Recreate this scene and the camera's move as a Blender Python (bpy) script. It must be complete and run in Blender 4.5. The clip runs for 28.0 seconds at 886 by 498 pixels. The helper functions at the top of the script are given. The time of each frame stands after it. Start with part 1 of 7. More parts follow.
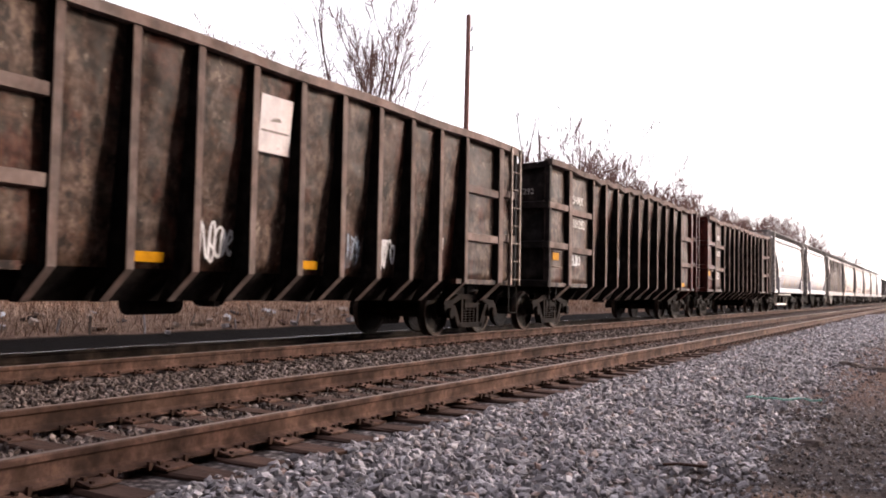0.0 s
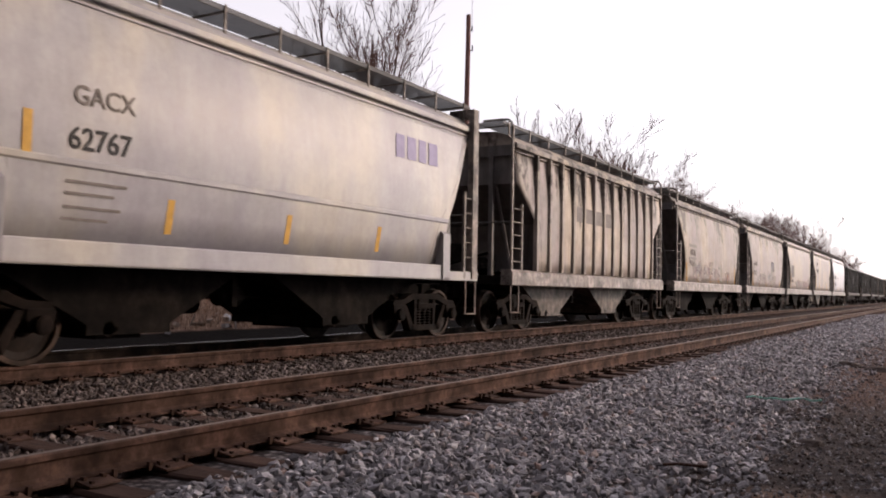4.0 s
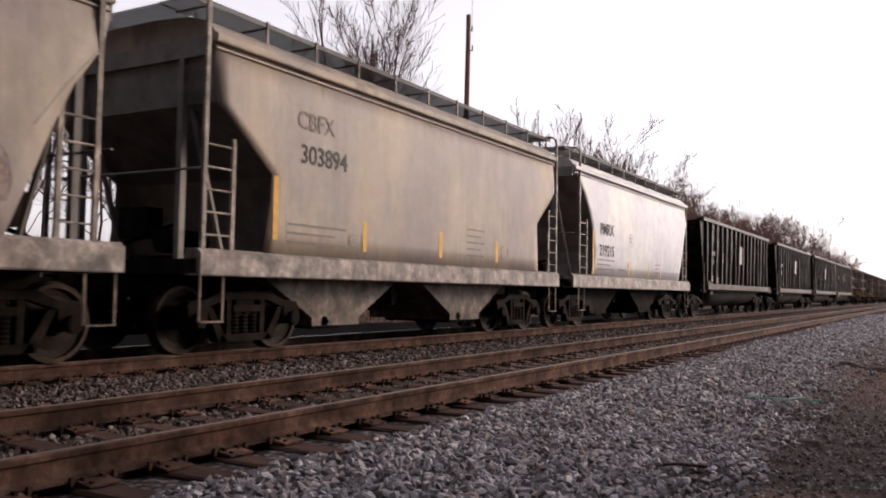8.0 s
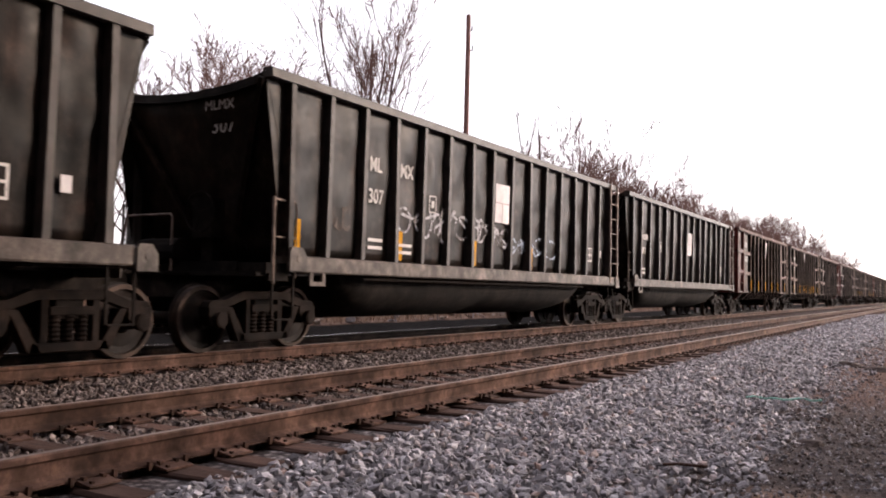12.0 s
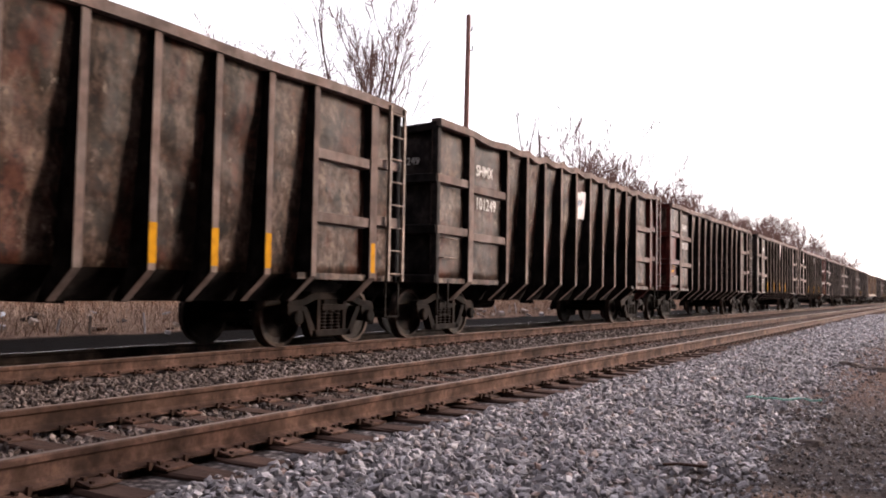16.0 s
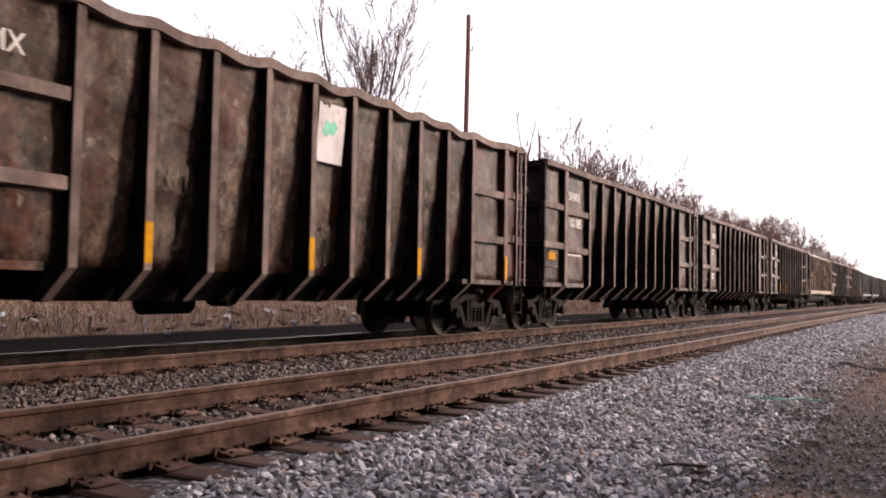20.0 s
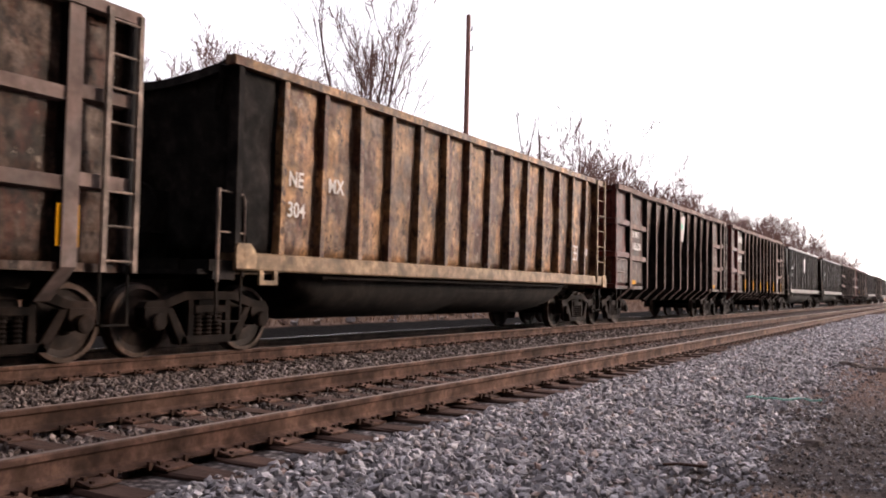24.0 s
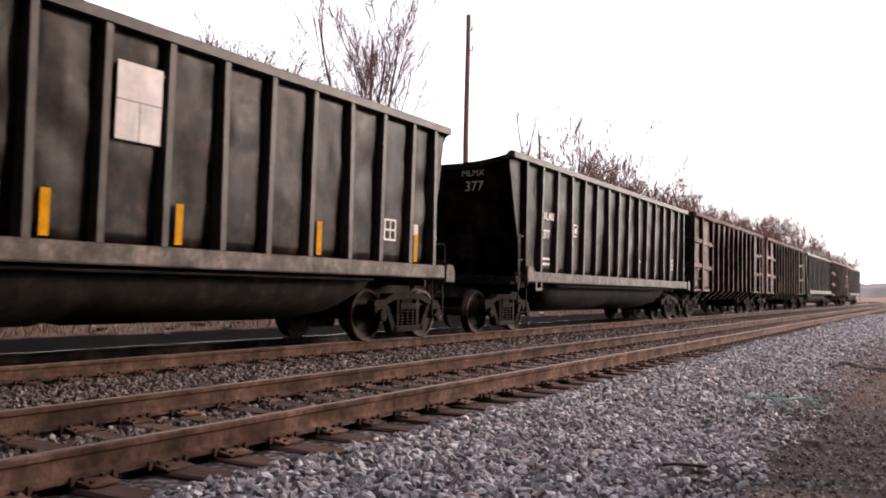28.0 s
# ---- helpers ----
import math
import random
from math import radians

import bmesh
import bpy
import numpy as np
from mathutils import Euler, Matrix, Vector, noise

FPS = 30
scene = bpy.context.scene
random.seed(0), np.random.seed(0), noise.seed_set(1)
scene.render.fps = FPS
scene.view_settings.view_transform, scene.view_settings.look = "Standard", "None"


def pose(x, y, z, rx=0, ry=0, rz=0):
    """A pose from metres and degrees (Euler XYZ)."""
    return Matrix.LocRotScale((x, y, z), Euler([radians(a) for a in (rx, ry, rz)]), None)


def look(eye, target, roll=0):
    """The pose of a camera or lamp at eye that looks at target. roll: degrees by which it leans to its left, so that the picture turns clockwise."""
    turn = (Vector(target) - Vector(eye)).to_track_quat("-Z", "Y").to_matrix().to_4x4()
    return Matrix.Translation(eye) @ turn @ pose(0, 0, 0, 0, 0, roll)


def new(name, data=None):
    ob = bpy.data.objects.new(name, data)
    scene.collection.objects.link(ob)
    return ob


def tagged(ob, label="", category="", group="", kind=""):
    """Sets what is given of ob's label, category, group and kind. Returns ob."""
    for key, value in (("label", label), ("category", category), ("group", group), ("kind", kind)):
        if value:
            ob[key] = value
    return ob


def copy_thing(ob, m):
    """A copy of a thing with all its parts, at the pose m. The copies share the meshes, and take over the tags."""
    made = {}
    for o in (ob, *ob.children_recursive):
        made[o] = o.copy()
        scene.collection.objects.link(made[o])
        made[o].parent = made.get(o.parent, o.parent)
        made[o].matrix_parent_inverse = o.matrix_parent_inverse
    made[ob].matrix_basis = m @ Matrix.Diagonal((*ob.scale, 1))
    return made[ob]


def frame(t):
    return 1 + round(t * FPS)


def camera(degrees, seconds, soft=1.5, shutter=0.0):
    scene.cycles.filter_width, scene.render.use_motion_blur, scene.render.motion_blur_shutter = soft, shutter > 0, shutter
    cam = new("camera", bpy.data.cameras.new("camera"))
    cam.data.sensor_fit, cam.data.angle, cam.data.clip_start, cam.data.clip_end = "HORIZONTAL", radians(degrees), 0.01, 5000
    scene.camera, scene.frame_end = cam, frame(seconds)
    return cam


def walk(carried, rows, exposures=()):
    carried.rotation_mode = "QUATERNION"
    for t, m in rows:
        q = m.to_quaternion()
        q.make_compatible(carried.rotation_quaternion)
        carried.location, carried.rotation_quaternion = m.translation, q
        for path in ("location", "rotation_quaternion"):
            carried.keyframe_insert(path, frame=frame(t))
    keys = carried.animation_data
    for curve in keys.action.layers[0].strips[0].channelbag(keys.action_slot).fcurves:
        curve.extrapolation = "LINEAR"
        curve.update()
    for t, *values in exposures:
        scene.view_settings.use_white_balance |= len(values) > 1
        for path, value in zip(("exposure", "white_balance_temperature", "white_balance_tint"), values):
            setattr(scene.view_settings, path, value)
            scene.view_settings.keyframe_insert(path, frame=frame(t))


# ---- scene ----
# Camera on a low tripod beside the line; y runs along the track away from it, x to the right.
RAIL = 0.19                      # top of the rail heads above the ties
EYE = Vector((0.0, 0.0, RAIL + 0.873))
cam = camera(55.0, 28.0, soft=1.9, shutter=0.08)
EXPOSURES = [(t, e, 6620, 19) for t, e in ((0.0, 0.24), (1.5, 0.20), (2.0, -0.06), (2.8, -0.74), (9.4, -0.74), (10.2, -0.12), (12.0, 0.10), (14.5, 0.22), (21.0, 0.18), (25.0, 0.10), (28.0, 0.12))]
VIEW = look(EYE, EYE + Vector((-0.50361, 0.86257, 0.04840)), 0.994)
walk(cam, [(0.0, VIEW), (28.0, VIEW)], exposures=EXPOSURES)

NEAR_X, FAR_X = -4.754, -9.140   # centre lines of the empty track and of the train's track
GAUGE = 1.507                    # between the middles of the rail heads


def travelled(t):
    """How far the train has come since the start: it slows a little."""
    return 14.5538 * t - 0.5 * 0.04349 * t * t


# ---- light: a bright hazy sky, the low sun veiled, ahead and to the right ----
SUN_AZ, SUN_EL = 42.0, 18.0      # degrees to the right of the track's direction, and above the horizon
world = bpy.data.worlds.new("hazy_sky")
scene.world = world
world.use_nodes = True
wn, wl = world.node_tree.nodes, world.node_tree.links
wn.clear()
sky = wn.new("ShaderNodeTexSky")
sky.sky_type, sky.sun_disc = "NISHITA", False
sky.sun_elevation, sky.sun_rotation = radians(SUN_EL), radians(SUN_AZ)
sky.air_density, sky.dust_density, sky.ozone_density = 1.0, 2.5, 1.0
pale = wn.new("ShaderNodeHueSaturation")
pale.inputs["Saturation"].default_value = 0.18
veil = wn.new("ShaderNodeMixRGB")
veil.inputs["Fac"].default_value = 0.10
veil.inputs["Color2"].default_value = (10.6, 10.05, 10.9, 1)
back = wn.new("ShaderNodeBackground")
back.inputs["Strength"].default_value = 0.42
wout = wn.new("ShaderNodeOutputWorld")
wl.new(sky.outputs[0], pale.inputs["Color"])
wl.new(pale.outputs[0], veil.inputs["Color1"])
wl.new(veil.outputs[0], back.inputs["Color"])
wl.new(back.outputs[0], wout.inputs["Surface"])
sun_data = bpy.data.lights.new("sun", "SUN")
sun_data.energy, sun_data.angle, sun_data.color = 4.0, radians(7), (1.0, 0.79, 0.57)
sun = new("sun", sun_data)
sun_from = Vector((math.sin(radians(SUN_AZ)) * math.cos(radians(SUN_EL)), math.cos(radians(SUN_AZ)) * math.cos(radians(SUN_EL)), math.sin(radians(SUN_EL))))
sun.matrix_world = look(sun_from * 50, (0, 0, 0))


# ---- materials ----
class Nodes:
    """A short way to write a node material."""

    def __init__(self, name):
        self.mat = bpy.data.materials.new(name)
        self.mat.use_nodes = True
        self.tree = self.mat.node_tree
        self.bsdf = self.tree.nodes["Principled BSDF"]

    def add(self, kind, **values):
        node = self.tree.nodes.new(kind)
        for key, value in values.items():
            if key == "operation":
                node.operation = value
            elif key == "blend_type":
                node.blend_type = value
            elif key == "interpolation_type":
                node.interpolation_type = value
            else:
                node.inputs[key].default_value = value
        return node

    def link(self, a, b):
        self.tree.links.new(a, b)

    def place(self, scale=(1, 1, 1), world=False):
        """Coordinates in metres, shifted from object to object."""
        co = self.add("ShaderNodeTexCoord")
        mp = self.add("ShaderNodeMapping", Scale=scale)
        if world:
            geo = self.add("ShaderNodeNewGeometry")
            self.link(geo.outputs["Position"], mp.inputs["Vector"])
            return mp.outputs[0]
        info = self.add("ShaderNodeObjectInfo")
        mul = self.add("ShaderNodeMath", operation="MULTIPLY")
        mul.inputs[1].default_value = 37.0
        self.link(info.outputs["Random"], mul.inputs[0])
        self.link(mul.outputs[0], mp.inputs["Location"])
        self.link(co.outputs["Object"], mp.inputs["Vector"])
        return mp.outputs[0]

    def noise(self, where, scale, detail=6.0, rough=0.6):
        n = self.add("ShaderNodeTexNoise", Scale=scale, Detail=detail, Roughness=rough)
        self.link(where, n.inputs["Vector"])
        return n.outputs["Fac"]

    def ramp(self, fac, stops):
        r = self.add("ShaderNodeValToRGB")
        e = r.color_ramp.elements
        while len(e) < len(stops):
            e.new(0.5)
        for el, (at, c) in zip(e, stops):
            el.position, el.color = at, (c, c, c, 1) if isinstance(c, (int, float)) else (*c, 1)
        self.link(fac, r.inputs[0])
        return r.outputs[0]

    def mix(self, fac, a, b, how="MIX"):
        m = self.add("ShaderNodeMixRGB", blend_type=how)
        for i, v in enumerate((fac, a, b)):
            socket = m.inputs[i]
            if isinstance(v, (int, float)):
                socket.default_value = v if i == 0 else (v, v, v, 1)
            elif isinstance(v, tuple):
                socket.default_value = (*v, 1)
            else:
                self.link(v, socket)
        return m.outputs[0]

    def vary(self, colour, amount):
        """Lighter or darker from object to object."""
        info = self.add("ShaderNodeObjectInfo")
        v = self.add("ShaderNodeMapRange")
        v.inputs["To Min"].default_value, v.inputs["To Max"].default_value = 1 - amount, 1 + amount
        self.link(info.outputs["Random"], v.inputs["Value"])
        return self.mix(1.0, colour, v.outputs[0], "MULTIPLY")

    def bump(self, height, strength, distance):
        b = self.add("ShaderNodeBump", Strength=strength, Distance=distance)
        self.link(height, b.inputs["Height"])
        self.link(b.outputs[0], self.bsdf.inputs["Normal"])

    def done(self, colour, rough=0.7, metal=0.0, spec=0.5):
        for key, v in (("Base Color", colour), ("Roughness", rough), ("Metallic", metal), ("Specular IOR Level", spec)):
            s = self.bsdf.inputs[key]
            if isinstance(v, (int, float)):
                s.default_value = v
            elif isinstance(v, tuple):
                s.default_value = (*v, 1)
            else:
                self.link(v, s)
        return self.mat


def weathered(name, base, dirt, rust, dirt_at=0.5, rust_at=0.66, rough=0.55, streak=0.5, bump=0.004, spec=0.12, soot=None, mottle=0.7, ruddy=0.15, dents=0.0):
    """Painted steel with grime, streaks that run down, and rust."""
    n = Nodes(name)
    p = n.place()
    p2 = n.place((2.2, 2.2, 0.35))
    big = n.noise(p, 1.3, 5, 0.65)
    fine = n.noise(p, 11.0, 4, 0.6)
    run = n.noise(p2, 2.6, 5, 0.7)
    both = n.mix(streak, big, run)
    col = n.mix(n.ramp(both, [(dirt_at - 0.16, 0.0), (dirt_at + 0.16, 1.0)]), base, dirt)
    spots = n.mix(0.5, fine, big)
    col = n.mix(n.ramp(spots, [(rust_at - 0.06, 0.0), (rust_at + 0.08, 0.85)]), col, rust)
    blot = n.noise(p, 2.6, 4, 0.62)
    col = n.mix(mottle, col, n.ramp(blot, [(0.35, 0.36), (0.66, 1.95)]), "MULTIPLY")
    col = n.mix(0.14, col, n.ramp(fine, [(0.3, 0.55), (0.7, 1.3)]), "MULTIPLY")
    flake = n.noise(n.place((1.0, 1.0, 0.8)), 6.5, 7, 0.72)
    col = n.mix(0.55 if mottle > 0.5 else 0.0, col, n.ramp(flake, [(0.34, 0.35), (0.50, 0.85), (0.60, 1.75)]), "MULTIPLY")
    pale = n.noise(n.place((1.0, 1.0, 1.6)), 4.4, 3, 0.55)
    col = n.mix(n.ramp(pale, [(0.52, 0.0), (0.66, ruddy * 0.6)]), col, n.mix(1.0, col, (1.52, 1.46, 1.44), "MULTIPLY"))
    warm = n.noise(p, 2.3, 5, 0.6)
    col = n.mix(n.ramp(warm, [(0.42, 0.0), (0.60, ruddy)]), col, n.mix(1.0, col, (1.26, 0.94, 0.84), "MULTIPLY"))
    if dents:
        worn = n.noise(n.place((1.0, 1.0, 0.55)), 2.4, 8, 0.70)
        rub = n.noise(n.place((1.0, 1.0, 0.8)), 7.0, 6, 0.72)
        col = n.mix(n.ramp(worn, [(0.45, 0.0), (0.52, 0.6), (0.60, 0.9)]), col, n.ramp(rub, [(0.36, (0.019, 0.0115, 0.0090)), (0.48, (0.054, 0.0345, 0.0272)), (0.60, (0.112, 0.0780, 0.0610))]))
        red = n.noise(n.place((1.0, 1.0, 0.5)), 1.7, 7, 0.66)
        col = n.mix(n.ramp(red, [(0.52, 0.0), (0.60, 0.85)]), col, n.ramp(rub, [(0.38, (0.022, 0.0070, 0.0052)), (0.60, (0.058, 0.0200, 0.0125))]))
        scab = n.noise(n.place((1.0, 1.0, 0.7)), 5.0, 7, 0.74)
        col = n.mix(n.ramp(scab, [(0.56, 0.0), (0.61, 0.8)]), col, (0.010, 0.0076, 0.0072))
        col = n.mix(n.ramp(scab, [(0.34, 0.75), (0.39, 0.0)]), col, (0.165, 0.130, 0.105))
    col = n.vary(col, 0.16)
    if mottle < 0.45 and dirt_at > 0.55:
        # warm and lavender patches: soft light on hopper sides put into the paint
        zone = n.noise(n.place((1.0, 0.9, 0.45)), 0.75, 3, 0.5)
        col = n.mix(1.0, col, n.ramp(zone, [(0.34, (0.84, 0.82, 0.90)), (0.50, (0.97, 0.96, 0.98)), (0.64, (1.18, 1.12, 1.0))]), "MULTIPLY")
    if soot:
        col = drips(n, col, *soot)
    if dents:
        n.bump(n.noise(n.place((1.0, 1.0, 1.3)), 2.0, 2.0, 0.42), 0.85, dents)
    else:
        n.bump(n.noise(p, 1.6, 1.5, 0.4), 0.6, bump * 4)
    return n.done(col, n.ramp(fine, [(0.3, rough - 0.04), (0.7, rough + 0.10)]), 0.0, spec)


def drips(n, colour, dirt, z0, z1):
    """Soot that has run down from the eaves in tongues of uneven length, thick in some places and absent in others."""
    co = n.add("ShaderNodeTexCoord")
    sep = n.add("ShaderNodeSeparateXYZ")
    n.link(co.outputs["Object"], sep.inputs[0])
    run = n.noise(n.place((1.0, 1.0, 0.06)), 1.1, 3, 0.6)
    fringe = n.noise(n.place((1.0, 1.0, 0.25)), 4.5, 5, 0.7)
    reach = n.add("ShaderNodeMapRange")
    reach.inputs["From Min"].default_value, reach.inputs["From Max"].default_value = 0.45, 0.64
    reach.inputs["To Min"].default_value, reach.inputs["To Max"].default_value = z1, z0
    n.link(n.mix(0.30, run, fringe), reach.inputs["Value"])
    d = n.add("ShaderNodeMath", operation="SUBTRACT")
    n.link(sep.outputs["Z"], d.inputs[0])
    n.link(reach.outputs[0], d.inputs[1])
    patch = n.noise(n.place((1.0, 1.0, 0.8)), 3.2, 5, 0.7)
    amount = n.mix(1.0, n.ramp(d.outputs[0], [(0.0, 0.0), (0.30, 0.9)]), n.ramp(patch, [(0.42, 0.08), (0.56, 1.0)]), "MULTIPLY")
    return n.mix(amount, colour, dirt)


def plain(name, colour, rough=0.6, metal=0.0, amount=0.25, scale=6.0, spec=0.12):
    n = Nodes(name)
    p = n.place()
    f = n.noise(p, scale)
    col = n.mix(1.0, colour, n.ramp(f, [(0.25, 1 - amount), (0.75, 1 + amount)]), "MULTIPLY")
    n.bump(n.noise(p, scale * 5), 0.25, 0.004)
    return n.done(col, rough, metal, spec)


def sprayed(name, colour, cover=0.8, thin=0.36):
    """Spray paint worn thin in places, so that the car's own paint shows through."""
    n = Nodes(name)
    bare = n.add("ShaderNodeBsdfTransparent")
    mixer = n.add("ShaderNodeMixShader")
    n.link(n.ramp(n.noise(n.place(), 3.6, 7, 0.68), [(thin, 0.0), (thin + 0.24, cover)]), mixer.inputs["Fac"])
    n.link(bare.outputs[0], mixer.inputs[1])
    n.link(n.bsdf.outputs[0], mixer.inputs[2])
    n.link(mixer.outputs[0], n.tree.nodes["Material Output"].inputs["Surface"])
    return n.done(n.mix(n.noise(n.place(), 2.2), tuple(c * 0.8 for c in colour), tuple(c * 1.15 for c in colour)), 0.65, 0.0, 0.1)


RUST = (0.085, 0.036, 0.019)
DUST = (0.20, 0.15, 0.115)
M = {}
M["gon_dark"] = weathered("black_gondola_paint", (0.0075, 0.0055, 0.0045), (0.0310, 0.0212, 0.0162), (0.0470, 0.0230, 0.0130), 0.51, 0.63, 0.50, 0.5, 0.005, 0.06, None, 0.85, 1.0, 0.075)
# pale rib paint, raised further for the sun on outer faces
M["gon_rib"] = weathered("pale_sunlit_rib_paint", (0.0800, 0.0620, 0.0570), (0.1180, 0.0950, 0.0880), (0.0600, 0.0360, 0.0275), 0.48, 0.68, 0.70, 0.6, 0.004, 0.02, None, 0.4, 0.3)
# coal cars' ribs, a lighter grey than their panels
M["coal_rib"] = weathered("greyed_black_rib_paint", (0.01472, 0.01248, 0.01165), (0.02944, 0.02496, 0.02317), (0.0192, 0.01152, 0.008832), 0.48, 0.70, 0.5, 0.6, 0.004, 0.15, None, 0.4, 0.4)
# black paint with the shade of recessed and turned-away faces put in
M["shaded_black"] = weathered("shaded_black_paint", (0.0049, 0.00434, 0.00448), (0.0126, 0.0105, 0.0098), (0.0154, 0.0098, 0.0077), 0.54, 0.72, 0.75, 0.5, 0.005, 0.04, None, 0.9)
# gondola end paint, darkened to hold the shade on ends turned from the sun
M["gon_end"] = weathered("shaded_gondola_end_paint", (0.0075, 0.0066, 0.0070), (0.0165, 0.0135, 0.0130), (0.020, 0.0125, 0.0098), 0.54, 0.70, 0.65, 0.5, 0.005, 0.04, None, 0.8, 0.3)
M["gon_brown"] = weathered("brown_gondola_paint", (0.0125, 0.0082, 0.0064), (0.0330, 0.0222, 0.0168), (0.0430, 0.0205, 0.0116), 0.51, 0.63, 0.50, 0.5, 0.005, 0.06, None, 0.85, 0.9, 0.075)
M["gon_red"] = weathered("red_oxide_paint", (0.050, 0.0100, 0.0078), (0.020, 0.0078, 0.0066), (0.0140, 0.0070, 0.0060), 0.54, 0.70, 0.5, 0.5, 0.005, 0.08, None, 0.7, 0.3)
M["gon_black"] = weathered("black_coal_car_paint", (0.0030, 0.0024, 0.0023), (0.0175, 0.0128, 0.0104), (0.0240, 0.0140, 0.0100), 0.58, 0.72, 0.40, 0.5, 0.016, 0.055, None, 0.9, 0.8)
M["gon_tan"] = weathered("yellow_brown_paint", (0.1750, 0.1020, 0.0500), (0.0980, 0.0560, 0.0300), (0.0300, 0.0170, 0.0115), 0.52, 0.60, 0.56, 0.6, 0.005, 0.10, None, 0.9, 0.3, 0.06)
M["sill_dusty"] = weathered("dusty_side_sill", (0.03468, 0.02948, 0.02659), (0.06242, 0.05144, 0.04508), RUST, 0.5, 0.72, 0.6)
M["sill_tan"] = weathered("tan_side_sill", (0.1469, 0.1005, 0.05831), (0.1083, 0.07378, 0.04641), RUST, 0.5, 0.66, 0.6)
M["hop_grey"] = weathered("light_grey_hopper_paint", (0.3198, 0.3129, 0.3143), (0.2653, 0.2531, 0.249), (0.2041, 0.1782, 0.1531), 0.56, 0.84, 0.36, 0.5, 0.001, 0.13, None, 0.12, 0.0)
M["hop_beige"] = weathered("beige_hopper_paint", (0.244, 0.2208, 0.2), (0.192, 0.1696, 0.152), (0.128, 0.1176, 0.0928), 0.56, 0.80, 0.5, 0.7, 0.001, 0.14, ((0.15, 0.13, 0.11), 3.2, 4.1), 0.12)
M["hop_white"] = weathered("white_hopper_paint", (0.395, 0.397, 0.410), (0.3518, 0.345, 0.35), (0.2145, 0.1854, 0.1656), 0.57, 0.82, 0.36, 0.75, 0.001, 0.20, None, 0.15, 0.0)
M["hop_stained"] = weathered("stained_hopper_paint", (0.28, 0.2544, 0.2296), (0.172, 0.1504, 0.1328), (0.068, 0.0528, 0.0424), 0.56, 0.66, 0.55, 0.75, 0.002, 0.12, ((0.036, 0.029, 0.025), 2.3, 4.0), 0.25)
M["hop_face"] = weathered("grey_end_paint", (0.192, 0.1872, 0.1872), (0.12, 0.1128, 0.1092), RUST, 0.54, 0.74, 0.6, 0.5, 0.003, 0.2, None, 0.4)
# grimy hopper end paint, with the shade between cars put into it
M["hop_end"] = weathered("grimy_shaded_end_paint", (0.130, 0.126, 0.130), (0.050, 0.045, 0.042), (0.045, 0.032, 0.026), 0.5, 0.74, 0.6, 0.5, 0.003, 0.2, None, 0.4)
# underframe and truck grime, darkened further for the shade under the cars
M["under"] = weathered("grimy_shaded_underframe", (0.0045, 0.00375, 0.0035), (0.009, 0.007, 0.006), (0.012, 0.0075, 0.0055), 0.5, 0.7, 0.85, 0.3, 0.004, 0.05)
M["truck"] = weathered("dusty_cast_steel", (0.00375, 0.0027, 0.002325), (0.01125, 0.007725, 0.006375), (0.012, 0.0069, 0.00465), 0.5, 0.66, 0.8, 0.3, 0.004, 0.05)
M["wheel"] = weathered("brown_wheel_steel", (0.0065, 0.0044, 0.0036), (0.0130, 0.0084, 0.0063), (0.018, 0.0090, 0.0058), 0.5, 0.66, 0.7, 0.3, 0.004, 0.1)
M["tread"] = weathered("worn_wheel_rim", (0.020, 0.0138, 0.011), (0.038, 0.025, 0.019), RUST, 0.5, 0.7, 0.7, 0.2, 0.002, 0.1)
M["pipe"] = plain("bare_metal_pipe", (0.42, 0.38, 0.35), 0.5, 0.4, 0.2)
M["bar"] = weathered("ladder_steel", (0.225, 0.214, 0.206), (0.150, 0.128, 0.112), RUST, 0.5, 0.7, 0.6)
M["bar_dark"] = weathered("dark_ladder_steel", (0.085, 0.068, 0.060), (0.130, 0.098, 0.082), RUST, 0.5, 0.66, 0.6)
def open_grating():
    """Steel bar grating with small holes."""
    n = Nodes("open_walkway_grating")
    holes = n.add("ShaderNodeBsdfTransparent")
    mixer = n.add("ShaderNodeMixShader", Fac=0.28)
    n.link(n.bsdf.outputs[0], mixer.inputs[1])
    n.link(holes.outputs[0], mixer.inputs[2])
    n.link(mixer.outputs[0], n.tree.nodes["Material Output"].inputs["Surface"])
    return n.done(n.mix(n.noise(n.place(), 4.0), (0.10, 0.098, 0.10), (0.18, 0.175, 0.175)), 0.7, 0.0, 0.1)


M["grating"] = open_grating()
M["yellow"] = plain("yellow_reflective_stripe", (0.33, 0.15, 0.0), 0.7, 0.0, 0.3, 9.0, 0.05)
M["ochre"] = plain("faded_yellow_stripe", (0.50, 0.29, 0.07), 0.6, 0.0, 0.25, 9.0)
M["decal"] = weathered("white_decal", (0.42, 0.40, 0.41), (0.27, 0.245, 0.24), (0.06, 0.042, 0.035), 0.54, 0.63, 0.6, 0.5, 0.002, 0.1, None, 0.3, 0.2)
M["stencil"] = sprayed("worn_white_stencil_paint", (0.42, 0.395, 0.38), 0.97, 0.22)
M["ink"] = plain("black_lettering", (0.030, 0.029, 0.030), 0.6, 0.0, 0.3, 11.0)
M["ink_grey"] = plain("faded_grey_lettering", (0.15, 0.13, 0.12), 0.65, 0.0, 0.3, 11.0)
M["name_panel"] = plain("dark_name_panel", (0.085, 0.075, 0.070), 0.65, 0.0, 0.35, 7.0)
